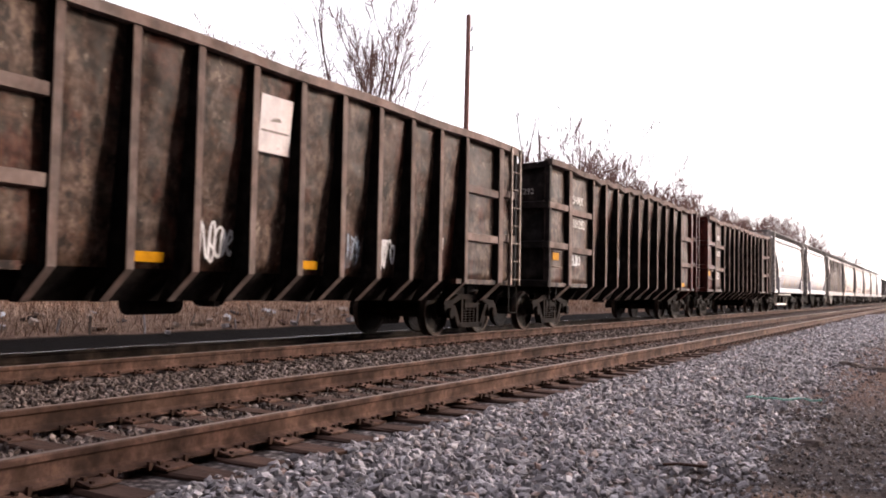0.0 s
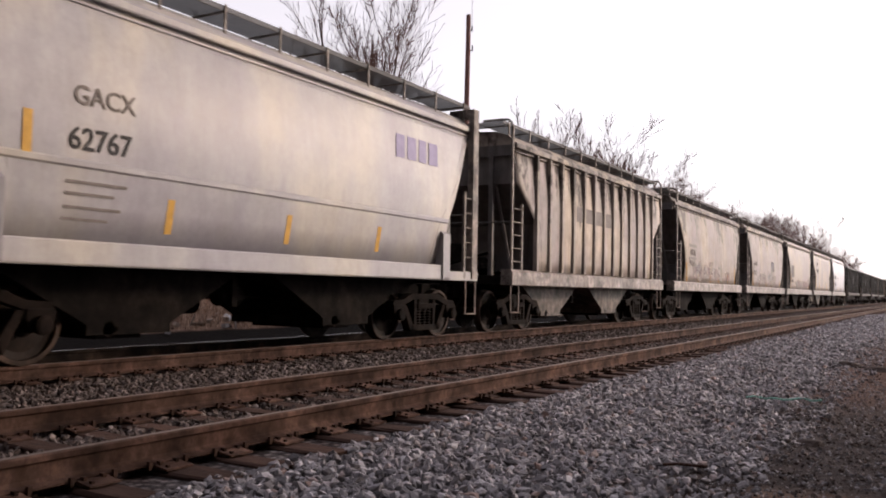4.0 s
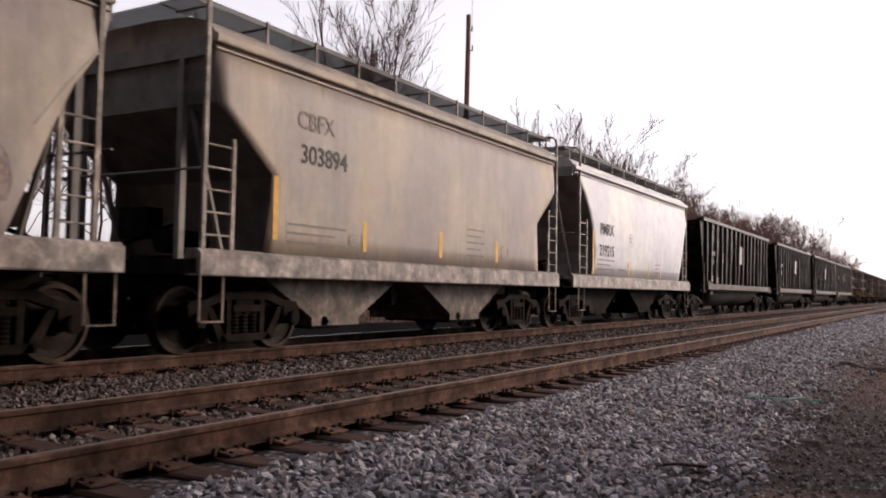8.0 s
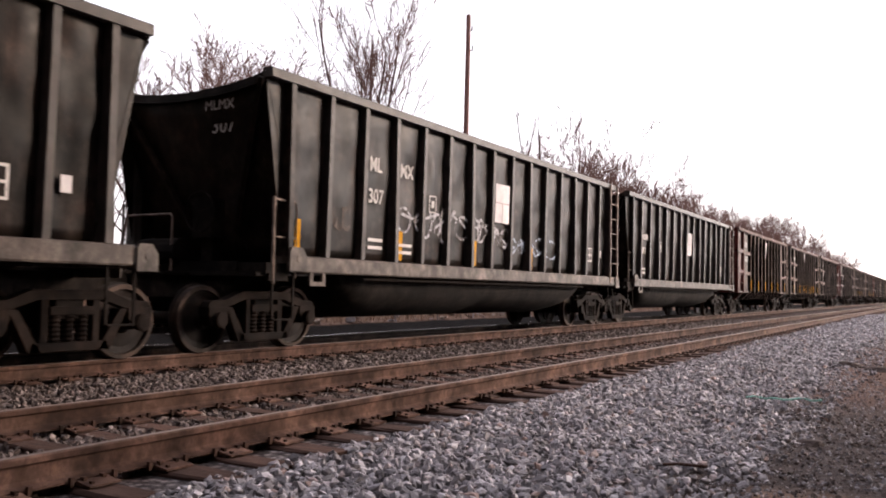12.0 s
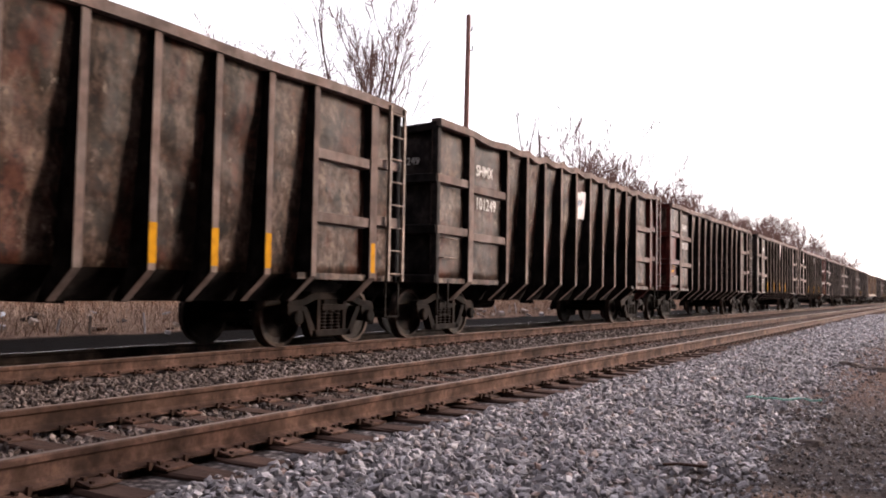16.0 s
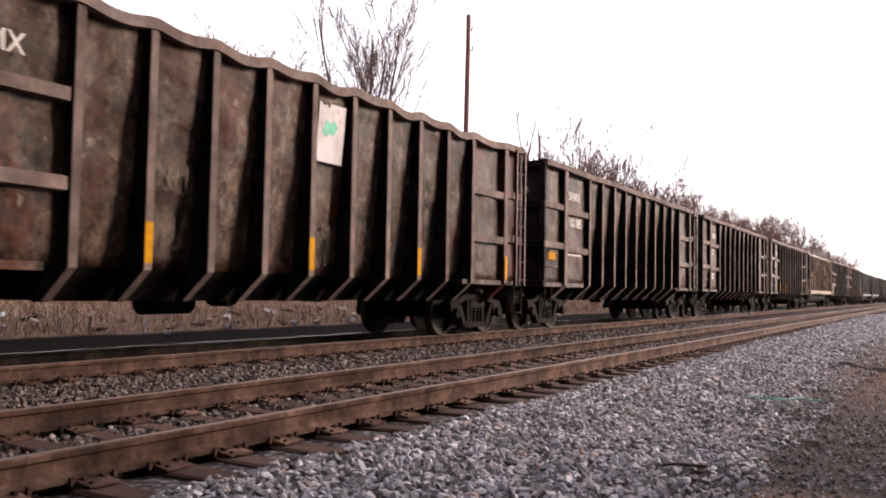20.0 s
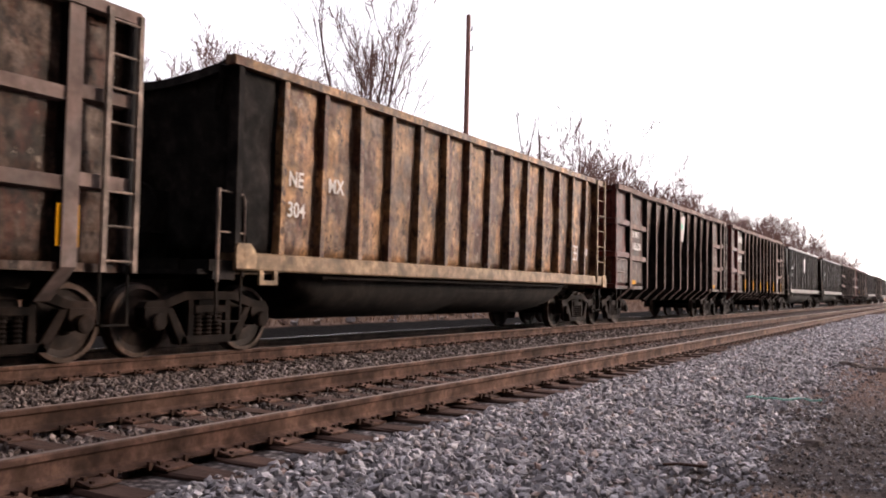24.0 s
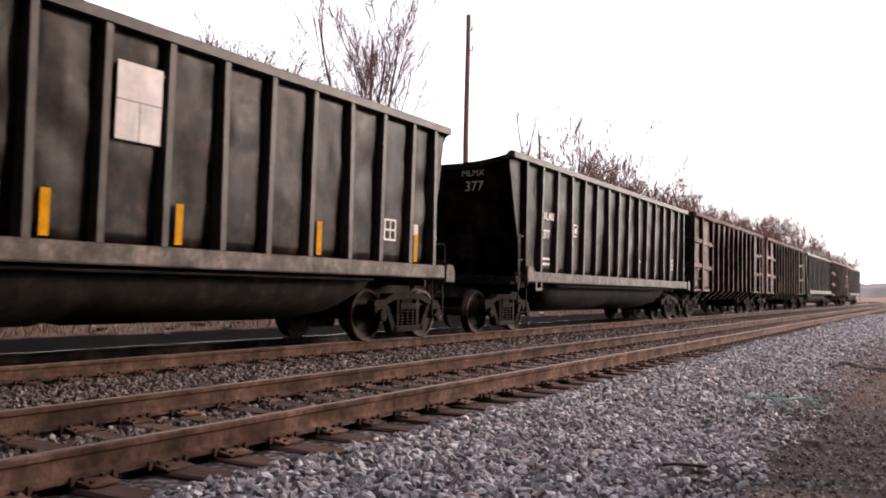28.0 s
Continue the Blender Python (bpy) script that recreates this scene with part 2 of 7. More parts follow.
M["ink_faint"] = plain("faint_grey_lettering", (0.21, 0.19, 0.18), 0.65, 0.0, 0.3, 11.0)
M["spray_faint"] = sprayed("rubbed_out_spray_paint", (0.105, 0.080, 0.066))
M["haze_pink"] = sprayed("pale_pink_spray_paint", (0.265, 0.205, 0.195))
M["haze_white"] = sprayed("milky_spray_paint", (0.325, 0.300, 0.290))
M["haze_blue"] = sprayed("pale_blue_spray_paint", (0.205, 0.205, 0.235))
M["haze_red"] = sprayed("washed_red_spray_paint", (0.240, 0.150, 0.140))
M["haze_dark"] = sprayed("thin_grey_spray_paint", (0.150, 0.125, 0.125))
M["violet"] = plain("violet_emblem", (0.20, 0.175, 0.30), 0.5, 0.0, 0.2)
M["spray_white"] = plain("white_spray_paint", (0.46, 0.46, 0.48), 0.6, 0.0, 0.4, 8.0)
M["spray_blue"] = sprayed("blue_grey_spray_paint", (0.25, 0.29, 0.36))
M["spray_red"] = sprayed("faded_red_spray_paint", (0.42, 0.17, 0.15))
M["spray_chalk"] = sprayed("chalky_white_spray_paint", (0.34, 0.33, 0.35), 0.95)
M["spray_dark"] = sprayed("dark_spray_paint", (0.17, 0.155, 0.17))
M["spray_pink"] = sprayed("faded_pink_spray_paint", (0.30, 0.17, 0.16))
M["green"] = plain("green_emblem", (0.10, 0.33, 0.24), 0.6)
M["rail"] = weathered("rusty_rail_steel", (0.038, 0.0218, 0.0168), (0.058, 0.0350, 0.0270), (0.024, 0.0135, 0.0104), 0.5, 0.62, 0.85, 0.1, 0.002, 0.05)
M["rail_top"] = plain("worn_rail_head", (0.115, 0.088, 0.077), 0.5, 0.3, 0.25, 3.0)
# far rail's steel, blackened to hold the train's shade
M["rail_black"] = weathered("shade_black_rail", (0.010, 0.0075, 0.0065), (0.020, 0.014, 0.011), (0.024, 0.013, 0.009), 0.5, 0.66, 0.8, 0.1, 0.002, 0.06)
M["rail_bright"] = plain("bright_rail_head", (0.92, 0.90, 0.88), 0.22, 1.0, 0.1, 3.0)
M["plate"] = weathered("rusty_tie_plate", (0.050, 0.028, 0.0215), (0.080, 0.047, 0.036), (0.030, 0.018, 0.0145), 0.5, 0.62, 0.85, 0.2, 0.004, 0.08)
M["clip"] = weathered("dark_spike_steel", (0.018, 0.011, 0.0085), (0.034, 0.018, 0.013), RUST, 0.5, 0.68, 0.8, 0.2, 0.004, 0.08)
M["bark"] = plain("brown_grey_bark", (0.062, 0.040, 0.035), 0.9, 0.0, 0.3, 3.0)
M["twig"] = plain("reddish_brown_twigs", (0.120, 0.070, 0.060), 0.9, 0.0, 0.3, 3.0)
M["pole"] = plain("creosoted_pole_wood", (0.17, 0.095, 0.085), 0.85, 0.0, 0.3, 5.0)


def tie_material():
    n = Nodes("weathered_tie_wood")
    p = n.place((1.2, 9.0, 9.0))
    g = n.noise(p, 3.0, 8, 0.7)
    col = n.mix(n.ramp(g, [(0.3, 0.0), (0.7, 1.0)]), (0.032, 0.0195, 0.016), (0.090, 0.052, 0.041))
    col = n.vary(col, 0.25)
    n.bump(g, 0.8, 0.012)
    return n.done(col, 0.92, 0.0, 0.1)


M["tie"] = tie_material()


def stone_material(name, stops):
    n = Nodes(name)
    geo = n.add("ShaderNodeNewGeometry")
    isl = geo.outputs["Random Per Island"]
    col = n.ramp(isl, stops)
    p = n.place((1, 1, 1), True)
    f = n.noise(p, 45.0, 5, 0.7)
    col = n.mix(0.7, col, n.ramp(f, [(0.3, 0.7), (0.7, 1.25)]), "MULTIPLY")
    n.bump(f, 0.5, 0.008)
    return n.done(col, 0.85)


M["stone"] = stone_material("grey_ballast_stone", [(0.0, (0.085, 0.079, 0.085)), (0.35, (0.178, 0.168, 0.182)), (0.7, (0.280, 0.265, 0.285)), (0.90, (0.45, 0.430, 0.455)), (1.0, (0.23, 0.155, 0.135))])
M["stone_rusty"] = stone_material("rust_stained_ballast_stone", [(0.0, (0.024, 0.0155, 0.0135)), (0.4, (0.052, 0.0355, 0.0310)), (0.75, (0.092, 0.0675, 0.0620)), (0.95, (0.20, 0.165, 0.158)), (1.0, (0.06, 0.030, 0.021))])


def ground_material():
    """Ballast beside and between the tracks; dirt and cinders beyond its ragged edge; dead grass far over."""
    n = Nodes("ballast_and_dirt")
    w = n.place((1, 1, 1), True)
    vor = n.add("ShaderNodeTexVoronoi", Scale=21.0)
    n.link(w, vor.inputs["Vector"])
    cell = n.add("ShaderNodeSeparateColor")
    n.link(vor.outputs["Color"], cell.inputs[0])
    fine = n.noise(w, 60.0, 6, 0.75)
    mid = n.noise(w, 5.0, 6, 0.65)
    big = n.noise(w, 0.8, 4, 0.6)
    gravel = n.ramp(cell.outputs[0], [(0.0, (0.088, 0.078, 0.082)), (0.5, (0.176, 0.159, 0.165)), (0.95, (0.32, 0.296, 0.305))])
    # cells darken at their edges: the shade between stones is in the colour
    gap = n.ramp(vor.outputs["Distance"], [(0.25, 1.0), (0.62, 0.35)])
    gravel = n.mix(1.0, gravel, gap, "MULTIPLY")
    dirt = n.mix(n.ramp(mid, [(0.32, 0.0), (0.68, 1.0)]), (0.029, 0.0230, 0.0225), (0.074, 0.0590, 0.0570))
    dirt = n.mix(n.ramp(fine, [(0.60, 0.0), (0.74, 0.8)]), dirt, (0.20, 0.165, 0.15))
    sep = n.add("ShaderNodeSeparateXYZ")
    n.link(w, sep.inputs[0])
    wander = n.mix(0.5, mid, big)

    def stretch(axis, a, b, wide):
        """From 0 at a to 1 at b along an axis, its edge wandering by about wide."""
        off = n.add("ShaderNodeMapRange")
        off.inputs["To Min"].default_value, off.inputs["To Max"].default_value = -wide, wide
        n.link(wander, off.inputs["Value"])
        add = n.add("ShaderNodeMath", operation="ADD")
        n.link(sep.outputs[axis], add.inputs[0])
        n.link(off.outputs[0], add.inputs[1])
        r = n.add("ShaderNodeMapRange", interpolation_type="SMOOTHSTEP")
        r.inputs["From Min"].default_value, r.inputs["From Max"].default_value = a, b
        n.link(add.outputs[0], r.inputs["Value"])
        return r.outputs[0]
    # bare reddish earth further along, sandy earth close by
    earth = n.mix(n.ramp(fine, [(0.35, 0.0), (0.65, 1.0)]), (0.062, 0.036, 0.030), (0.115, 0.074, 0.062))
    dirt = n.mix(n.mix(1.0, stretch("Y", 9.0, 13.0, 4.0), n.ramp(stretch("Y", 21.0, 28.0, 4.0), [(0.0, 1.0), (1.0, 0.25)]), "MULTIPLY"), dirt, earth)
    sandy = n.mix(n.ramp(fine, [(0.35, 0.0), (0.65, 1.0)]), (0.15, 0.095, 0.072), (0.26, 0.18, 0.14))
    dirt = n.mix(n.mix(1.0, stretch("X", -1.25, -0.95, 0.5), n.ramp(stretch("Y", 5.6, 6.2, 0.8), [(0.0, 1.0), (1.0, 0.0)]), "MULTIPLY"), dirt, sandy)
    edge = n.add("ShaderNodeMath", operation="ADD")
    shift = n.add("ShaderNodeMapRange")
    shift.inputs["To Min"].default_value, shift.inputs["To Max"].default_value = -0.9, 0.9
    n.link(mid, shift.inputs["Value"])
    n.link(sep.outputs["X"], edge.inputs[0])
    n.link(shift.outputs[0], edge.inputs[1])
    to_dirt = n.add("ShaderNodeMapRange", interpolation_type="SMOOTHSTEP")
    to_dirt.inputs["From Min"].default_value, to_dirt.inputs["From Max"].default_value = -2.05, -1.45
    n.link(edge.outputs[0], to_dirt.inputs["Value"])
    col = n.mix(to_dirt.outputs[0], gravel, dirt)
    stained = n.add("ShaderNodeMapRange", interpolation_type="SMOOTHSTEP")
    stained.inputs["From Min"].default_value, stained.inputs["From Max"].default_value = -3.5, -4.2
    n.link(edge.outputs[0], stained.inputs["Value"])
    col = n.mix(stained.outputs[0], col, n.mix(1.0, col, (0.34, 0.26, 0.245), "MULTIPLY"))
    # dark ballast under and behind the train, the train's shade put into its colour
    train_shade = n.add("ShaderNodeMapRange", interpolation_type="SMOOTHSTEP")
    train_shade.inputs["From Min"].default_value, train_shade.inputs["From Max"].default_value = -8.3, -8.75
    n.link(sep.outputs["X"], train_shade.inputs["Value"])
    col = n.mix(train_shade.outputs[0], col, n.mix(fine, (0.005, 0.004, 0.0036), (0.014, 0.011, 0.0095)))
    far = n.add("ShaderNodeMapRange", interpolation_type="SMOOTHSTEP")
    far.inputs["From Min"].default_value, far.inputs["From Max"].default_value = -13.45, -13.65
    n.link(sep.outputs["X"], far.inputs["Value"])
    grass = n.mix(n.ramp(mid, [(0.35, 0.0), (0.65, 1.0)]), (0.10, 0.060, 0.043), (0.27, 0.180, 0.132))
    col = n.mix(far.outputs[0], col, grass)
    n.bump(n.mix(0.5, vor.outputs["Distance"], fine), 1.0, 0.03)
    return n.done(col, 0.95, 0.0, 0.04)


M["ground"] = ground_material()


def brush_material(name, a, b):
    n = Nodes(name)
    geo = n.add("ShaderNodeNewGeometry")
    col = n.ramp(geo.outputs["Random Per Island"], [(0.0, a), (1.0, b)])
    patch = n.noise(n.place((1, 1, 1), True), 0.9, 5, 0.7)
    col = n.mix(n.ramp(patch, [(0.42, 0.0), (0.58, 0.9)]), col, n.mix(1.0, col, (0.66, 0.52, 0.45), "MULTIPLY"))
    return n.done(col, 0.95, 0.0, 0.1)


M["straw"] = brush_material("dead_grass", (0.13, 0.078, 0.054), (0.58, 0.43, 0.33))
M["brush"] = brush_material("bare_brush", (0.12, 0.072, 0.054), (0.34, 0.22, 0.165))
# distant wood, its haze put into the pale colour
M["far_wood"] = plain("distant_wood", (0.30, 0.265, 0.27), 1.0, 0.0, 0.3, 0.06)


# ---- building blocks ----
def box(bm, x0, x1, y0, y1, z0, z1):
    vs = [bm.verts.new(v) for v in ((x0, y0, z0), (x1, y0, z0), (x1, y1, z0), (x0, y1, z0), (x0, y0, z1), (x1, y0, z1), (x1, y1, z1), (x0, y1, z1))]
    for q in ((3, 2, 1, 0), (4, 5, 6, 7), (0, 1, 5, 4), (1, 2, 6, 5), (2, 3, 7, 6), (3, 0, 4, 7)):
        bm.faces.new([vs[i] for i in q])


def rod(bm, a, b, r, n=6, r2=None, caps=True):
    """A round bar from a to b."""
    a, b = Vector(a), Vector(b)
    q = (b - a).to_track_quat("Z", "Y")
    rings = []
    for c, rr in ((a, r), (b, r if r2 is None else r2)):
        rings.append([bm.verts.new(c + q @ Vector((math.cos(2 * math.pi * i / n) * rr, math.sin(2 * math.pi * i / n) * rr, 0))) for i in range(n)])
    for i in range(n):
        bm.faces.new((rings[0][i], rings[0][(i + 1) % n], rings[1][(i + 1) % n], rings[1][i]))
    if caps:
        bm.faces.new(rings[0][::-1])
        bm.faces.new(rings[1])


def tube(bm, pts, r, n=6):
    """A bent round bar through the points, in one piece."""
    rings = []
    for i, p in enumerate(pts):
        d = Vector(pts[min(i + 1, len(pts) - 1)]) - Vector(pts[max(i - 1, 0)])
        q = d.to_track_quat("Z", "Y")
        rings.append([bm.verts.new(Vector(p) + q @ Vector((math.cos(2 * math.pi * k / n) * r, math.sin(2 * math.pi * k / n) * r, 0))) for k in range(n)])
    for a, b in zip(rings, rings[1:]):
        m = min(range(n), key=lambda j: (a[0].co - b[j].co).length)
        for k in range(n):
            bm.faces.new((a[k], a[(k + 1) % n], b[(k + 1 + m) % n], b[(k + m) % n]))
    bm.faces.new(rings[0][::-1])
    bm.faces.new(rings[-1])


def prism(bm, outline, axis, c0, c1):
    """A plane outline pushed along an axis from c0 to c1. For x the outline is in (y, z), for y in (x, z), for z in (x, y)."""
    def at(p, c):
        return {"x": (c, p[0], p[1]), "y": (p[0], c, p[1]), "z": (p[0], p[1], c)}[axis]
    a = [bm.verts.new(at(p, c0)) for p in outline]
    b = [bm.verts.new(at(p, c1)) for p in outline]
    bm.faces.new(a[::-1])
    bm.faces.new(b)
    for i in range(len(a)):
        j = (i + 1) % len(a)
        bm.faces.new((a[i], a[j], b[j], b[i]))


def sheet(bm, rows):
    """A surface through rows of points."""
    vs = [[bm.verts.new(p) for p in r] for r in rows]
    for r0, r1 in zip(vs, vs[1:]):
        for i in range(len(r0) - 1):
            bm.faces.new((r0[i], r0[i + 1], r1[i + 1], r1[i]))


def thicken(bm, d):
    bmesh.ops.recalc_face_normals(bm, faces=bm.faces)
    bmesh.ops.solidify(bm, geom=bm.faces[:], thickness=d)


MESHES = {}


def mesh_of(key, build, material, bevel=0.0, smooth=False):
    """A mesh that is built once for each key and material."""
    k = (key, material.name)
    if k not in MESHES:
        bm = bmesh.new()
        build(bm)
        bmesh.ops.recalc_face_normals(bm, faces=bm.faces)
        if bevel:
            bmesh.ops.bevel(bm, geom=bm.edges[:], offset=bevel, segments=1, affect="EDGES", clamp_overlap=True)
        me = bpy.data.meshes.new(str(key[0]) if isinstance(key, tuple) else key)
        bm.to_mesh(me)
        bm.free()
        me.materials.append(material)
        if smooth:
            me.shade_smooth()
        MESHES[k] = me
    return MESHES[k]


def part(name, key, build, material, parent, at=None, label="", bevel=0.0, smooth=False):
    """One mesh object under a thing or a part."""
    ob = new(name, mesh_of(key, build, material, bevel, smooth))
    ob.parent = parent
    if at is not None:
        ob.matrix_basis = at if isinstance(at, Matrix) else Matrix.Translation(at)
    if label:
        ob["label"] = label
    return ob


def lettering(text, size, material, parent, at, label="", stretch=1.0, shear=0.0):
    """Painted letters on a side that faces +x; at is the lower left corner."""
    k = ("text", text, size, material.name, stretch, shear)
    if k not in MESHES:
        cu = bpy.data.curves.new("lettering", "FONT")
        cu.body, cu.size, cu.extrude, cu.offset, cu.shear = text, size, 0.002, 0.012 * size, shear
        cu.resolution_u = 3
        tmp = bpy.data.objects.new("lettering", cu)
        me = bpy.data.meshes.new_from_object(tmp)
        me.transform(Matrix.Diagonal((stretch, 1, 1, 1)))
        me.materials.clear()
        me.materials.append(material)
        bpy.data.objects.remove(tmp)
        MESHES[k] = me
    ob = new("lettering", MESHES[k])
    ob.parent = parent
    ob.matrix_basis = Matrix.Translation(at) @ Euler((radians(90), 0, radians(90))).to_matrix().to_4x4()
    if label:
        ob["label"] = label
    return ob


def mark(name, parent, material, x, y, z, w, h, label="", lean=0.0):
    """A thin painted patch on a side that faces +x; y, z is its lower corner."""
    key = ("mark", round(w, 3), round(h, 3), lean)
    return part(name, key, lambda bm: prism(bm, [(0, 0), (w, 0), (w + lean, h), (lean, h)], "x", 0, 0.003), material, parent, (x, y, z), label)


def scribble(parent, material, x, y, z, w, h, seed, label, width=0.035, strokes=5):
    """A tag sprayed on a side: round strokes of paint a hair proud of the sheet."""
    def build(bm):
        rng = random.Random(seed)
        pts = []
        for s in range(strokes):
            cx, cz = w * (s + 0.5) / strokes, h * 0.5
            rx, rz, ph = w / strokes * rng.uniform(0.4, 0.8), h * rng.uniform(0.3, 0.5), rng.uniform(0, 6)
            turns, n = rng.uniform(0.55, 1.25), 16
            k1 = rng.choice((1, 2, 1.5))
            pts += [(cx + rx * math.cos(ph + 6.283 * turns * i / n), cz + rz * math.sin(k1 * (ph + 6.283 * turns * i / n))) for i in range(n + 1)]
        last = None
        for i, p in enumerate(pts):
            a, b = pts[max(i - 1, 0)], pts[min(i + 1, len(pts) - 1)]
            d = Vector((b[0] - a[0], b[1] - a[1]))
            d = d.normalized() if d.length > 1e-6 else Vector((1, 0))
            q = Vector((-d.y, d.x)) * width * 0.5
            edge = [bm.verts.new((0.002, p[0] + sg * q.x, p[1] + sg * q.y)) for sg in (1, -1)]
            if last:
                bm.faces.new((last[0], edge[0], edge[1], last[1]))
            last = edge
    return part("graffiti", ("graffiti", seed, w, h), build, material, parent, (x, y, z), label)


def bubble_letter(parent, fill, line, x, y, z, w, h, seed, width=0.035):
    """One rounded letter of a large sprayed piece: its faded fill and its outline."""
    rng = random.Random(seed)
    n = 22
    k1, p1, p2 = rng.choice((2, 3)), rng.uniform(0, 6.283), rng.uniform(0, 6.283)
    ring = []
    for i in range(n):
        t = 6.283 * i / n
        r = 1 + 0.16 * math.sin(k1 * t + p1) + 0.08 * math.sin(5 * t + p2)
        c, q = math.cos(t), math.sin(t)
        ring.append((w * 0.5 + w * 0.5 * r * math.copysign(abs(c) ** 0.75, c), h * 0.5 + h * 0.5 * r * math.copysign(abs(q) ** 0.75, q)))

    def body(bm):
        bm.faces.new([bm.verts.new((0.0, a, b)) for a, b in ring])

    def outline(bm):
        gap = rng.randrange(n)
        mid = (w * 0.5, h * 0.5)
        edges = []
        for k in range(n - 3):
            a, b = ring[(k + gap) % n]
            ln = math.hypot(a - mid[0], b - mid[1])
            wd = width * (0.5 + 0.5 * math.sin(math.pi * k / (n - 4)))
            u, v = (a - mid[0]) / ln * wd * 0.5, (b - mid[1]) / ln * wd * 0.5
            edges.append([bm.verts.new((0.0015, a + u, b + v)), bm.verts.new((0.0015, a - u, b - v))])
        for e, g in zip(edges, edges[1:]):
            bm.faces.new((e[0], g[0], g[1], e[1]))
    key = (seed, round(w, 2), round(h, 2))
    ob = part("graffiti", ("bubble",) + key, body, M[fill], parent, (x, y, z), "faded sprayed letter")
    if line:
        part("outline", ("bubble_line",) + key, outline, M[line], ob)
    return ob


# ---- the ground: one sheet to the horizon ----
def lie(x, y):
    """Height of the ground."""
    prof = ((-5000, 4.0), (-400, 3.0), (-40, 1.0), (-20, 0.70), (-15, 0.42), (-12.7, -0.05), (-11, -0.05), (-3.5, -0.035), (-2.6, -0.055), (-1.8, -0.14), (-1.2, -0.19), (0, -0.22), (3, -0.16), (20, 0.0), (5000, 0.0))
    for (a, za), (b, zb) in zip(prof, prof[1:]):
        if x <= b:
            z = za + (zb - za) * (x - a) / (b - a)
            break
    if x > -2.2 or x < -12.8:
        z += 0.035 * noise.noise(Vector((x * 0.9, y * 0.9, 0.0))) + 0.015 * noise.noise(Vector((x * 3, y * 3, 4.0)))
    return z


def ground():
    def steps(near, far, first, grow):
        out, v, d = [], near, first
        while v < far:
            out.append(v)
            v += d
            d *= grow
        return out + [far]
    xs = sorted([-v for v in steps(16, 4500, 1.2, 1.3)] + [-15.2, -14.4, -13.6, -12.8, -12, -11, -9.5, -8, -6.5, -5, -4, -3.5] + [-3.2 + 0.2 * i for i in range(28)] + steps(2.5, 4500, 0.6, 1.3))
    ys = sorted([-v for v in steps(0.5, 4500, 1.0, 1.4)] + [0.25 * i for i in range(100)] + steps(25.2, 4500, 0.5, 1.12))
    verts = [(x, y, lie(x, y)) for y in ys for x in xs]
    n = len(xs)
    faces = [(j * n + i, j * n + i + 1, (j + 1) * n + i + 1, (j + 1) * n + i) for j in range(len(ys) - 1) for i in range(n - 1)]
    me = bpy.data.meshes.new("ground")
    me.from_pydata(verts, [], faces)
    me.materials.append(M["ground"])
    me.shade_smooth()
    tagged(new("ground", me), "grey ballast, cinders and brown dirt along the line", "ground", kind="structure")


ground()


def scatter(name, label, places, sizes, material, seed, flat=0.7):
    """Broken stones at the places given, as one mesh."""
    rng = np.random.default_rng(seed)
    g = (1 + 5 ** 0.5) / 2
    ico = np.array([(-1, g, 0), (1, g, 0), (-1, -g, 0), (1, -g, 0), (0, -1, g), (0, 1, g), (0, -1, -g), (0, 1, -g), (g, 0, -1), (g, 0, 1), (-g, 0, -1), (-g, 0, 1)]) / 1.9
    tri = np.array([(0, 11, 5), (0, 5, 1), (0, 1, 7), (0, 7, 10), (0, 10, 11), (1, 5, 9), (5, 11, 4), (11, 10, 2), (10, 7, 6), (7, 1, 8), (3, 9, 4), (3, 4, 2), (3, 2, 6), (3, 6, 8), (3, 8, 9), (4, 9, 5), (2, 4, 11), (6, 2, 10), (8, 6, 7), (9, 8, 1)])
    n = len(places)
    pts = ico[None] * rng.uniform(0.45, 1.3, (n, 12, 1)) * (np.array([1.15, 0.95, flat]) * rng.uniform(0.75, 1.25, (n, 1, 3)))
    q = rng.normal(size=(n, 4)) * np.array([1.0, 0.35, 0.35, 1.0])
    q /= np.linalg.norm(q, axis=1, keepdims=True)
    w, x, y, z = q.T
    rot = np.stack([np.stack([1 - 2 * (y * y + z * z), 2 * (x * y - z * w), 2 * (x * z + y * w)], -1), np.stack([2 * (x * y + z * w), 1 - 2 * (x * x + z * z), 2 * (y * z - x * w)], -1), np.stack([2 * (x * z - y * w), 2 * (y * z + x * w), 1 - 2 * (x * x + y * y)], -1)], 1)
    pts = np.einsum("nij,nkj->nki", rot, pts) * np.asarray(sizes)[:, None, None] + np.asarray(places)[:, None, :]
    me = bpy.data.meshes.new(name)
    faces = (tri[None] + 12 * np.arange(n)[:, None, None]).reshape(-1, 3)
    me.vertices.add(12 * n)
    me.vertices.foreach_set("co", pts.astype(np.float32).ravel())
    me.loops.add(faces.size)
    me.loops.foreach_set("vertex_index", faces.astype(np.int32).ravel())
    me.polygons.add(len(faces))
    me.polygons.foreach_set("loop_start", np.arange(0, faces.size, 3, dtype=np.int32))
    me.polygons.foreach_set("loop_total", np.full(len(faces), 3, dtype=np.int32))
    me.update(calc_edges=True)
    me.validate()
    me.shade_flat()
    me.materials.append(material)
    return tagged(new(name, me), label, "gravel", kind="stuff")


TIE_STEP, TIE_0 = 0.51, 2.05     # from tie to tie; the first lies this far behind the camera


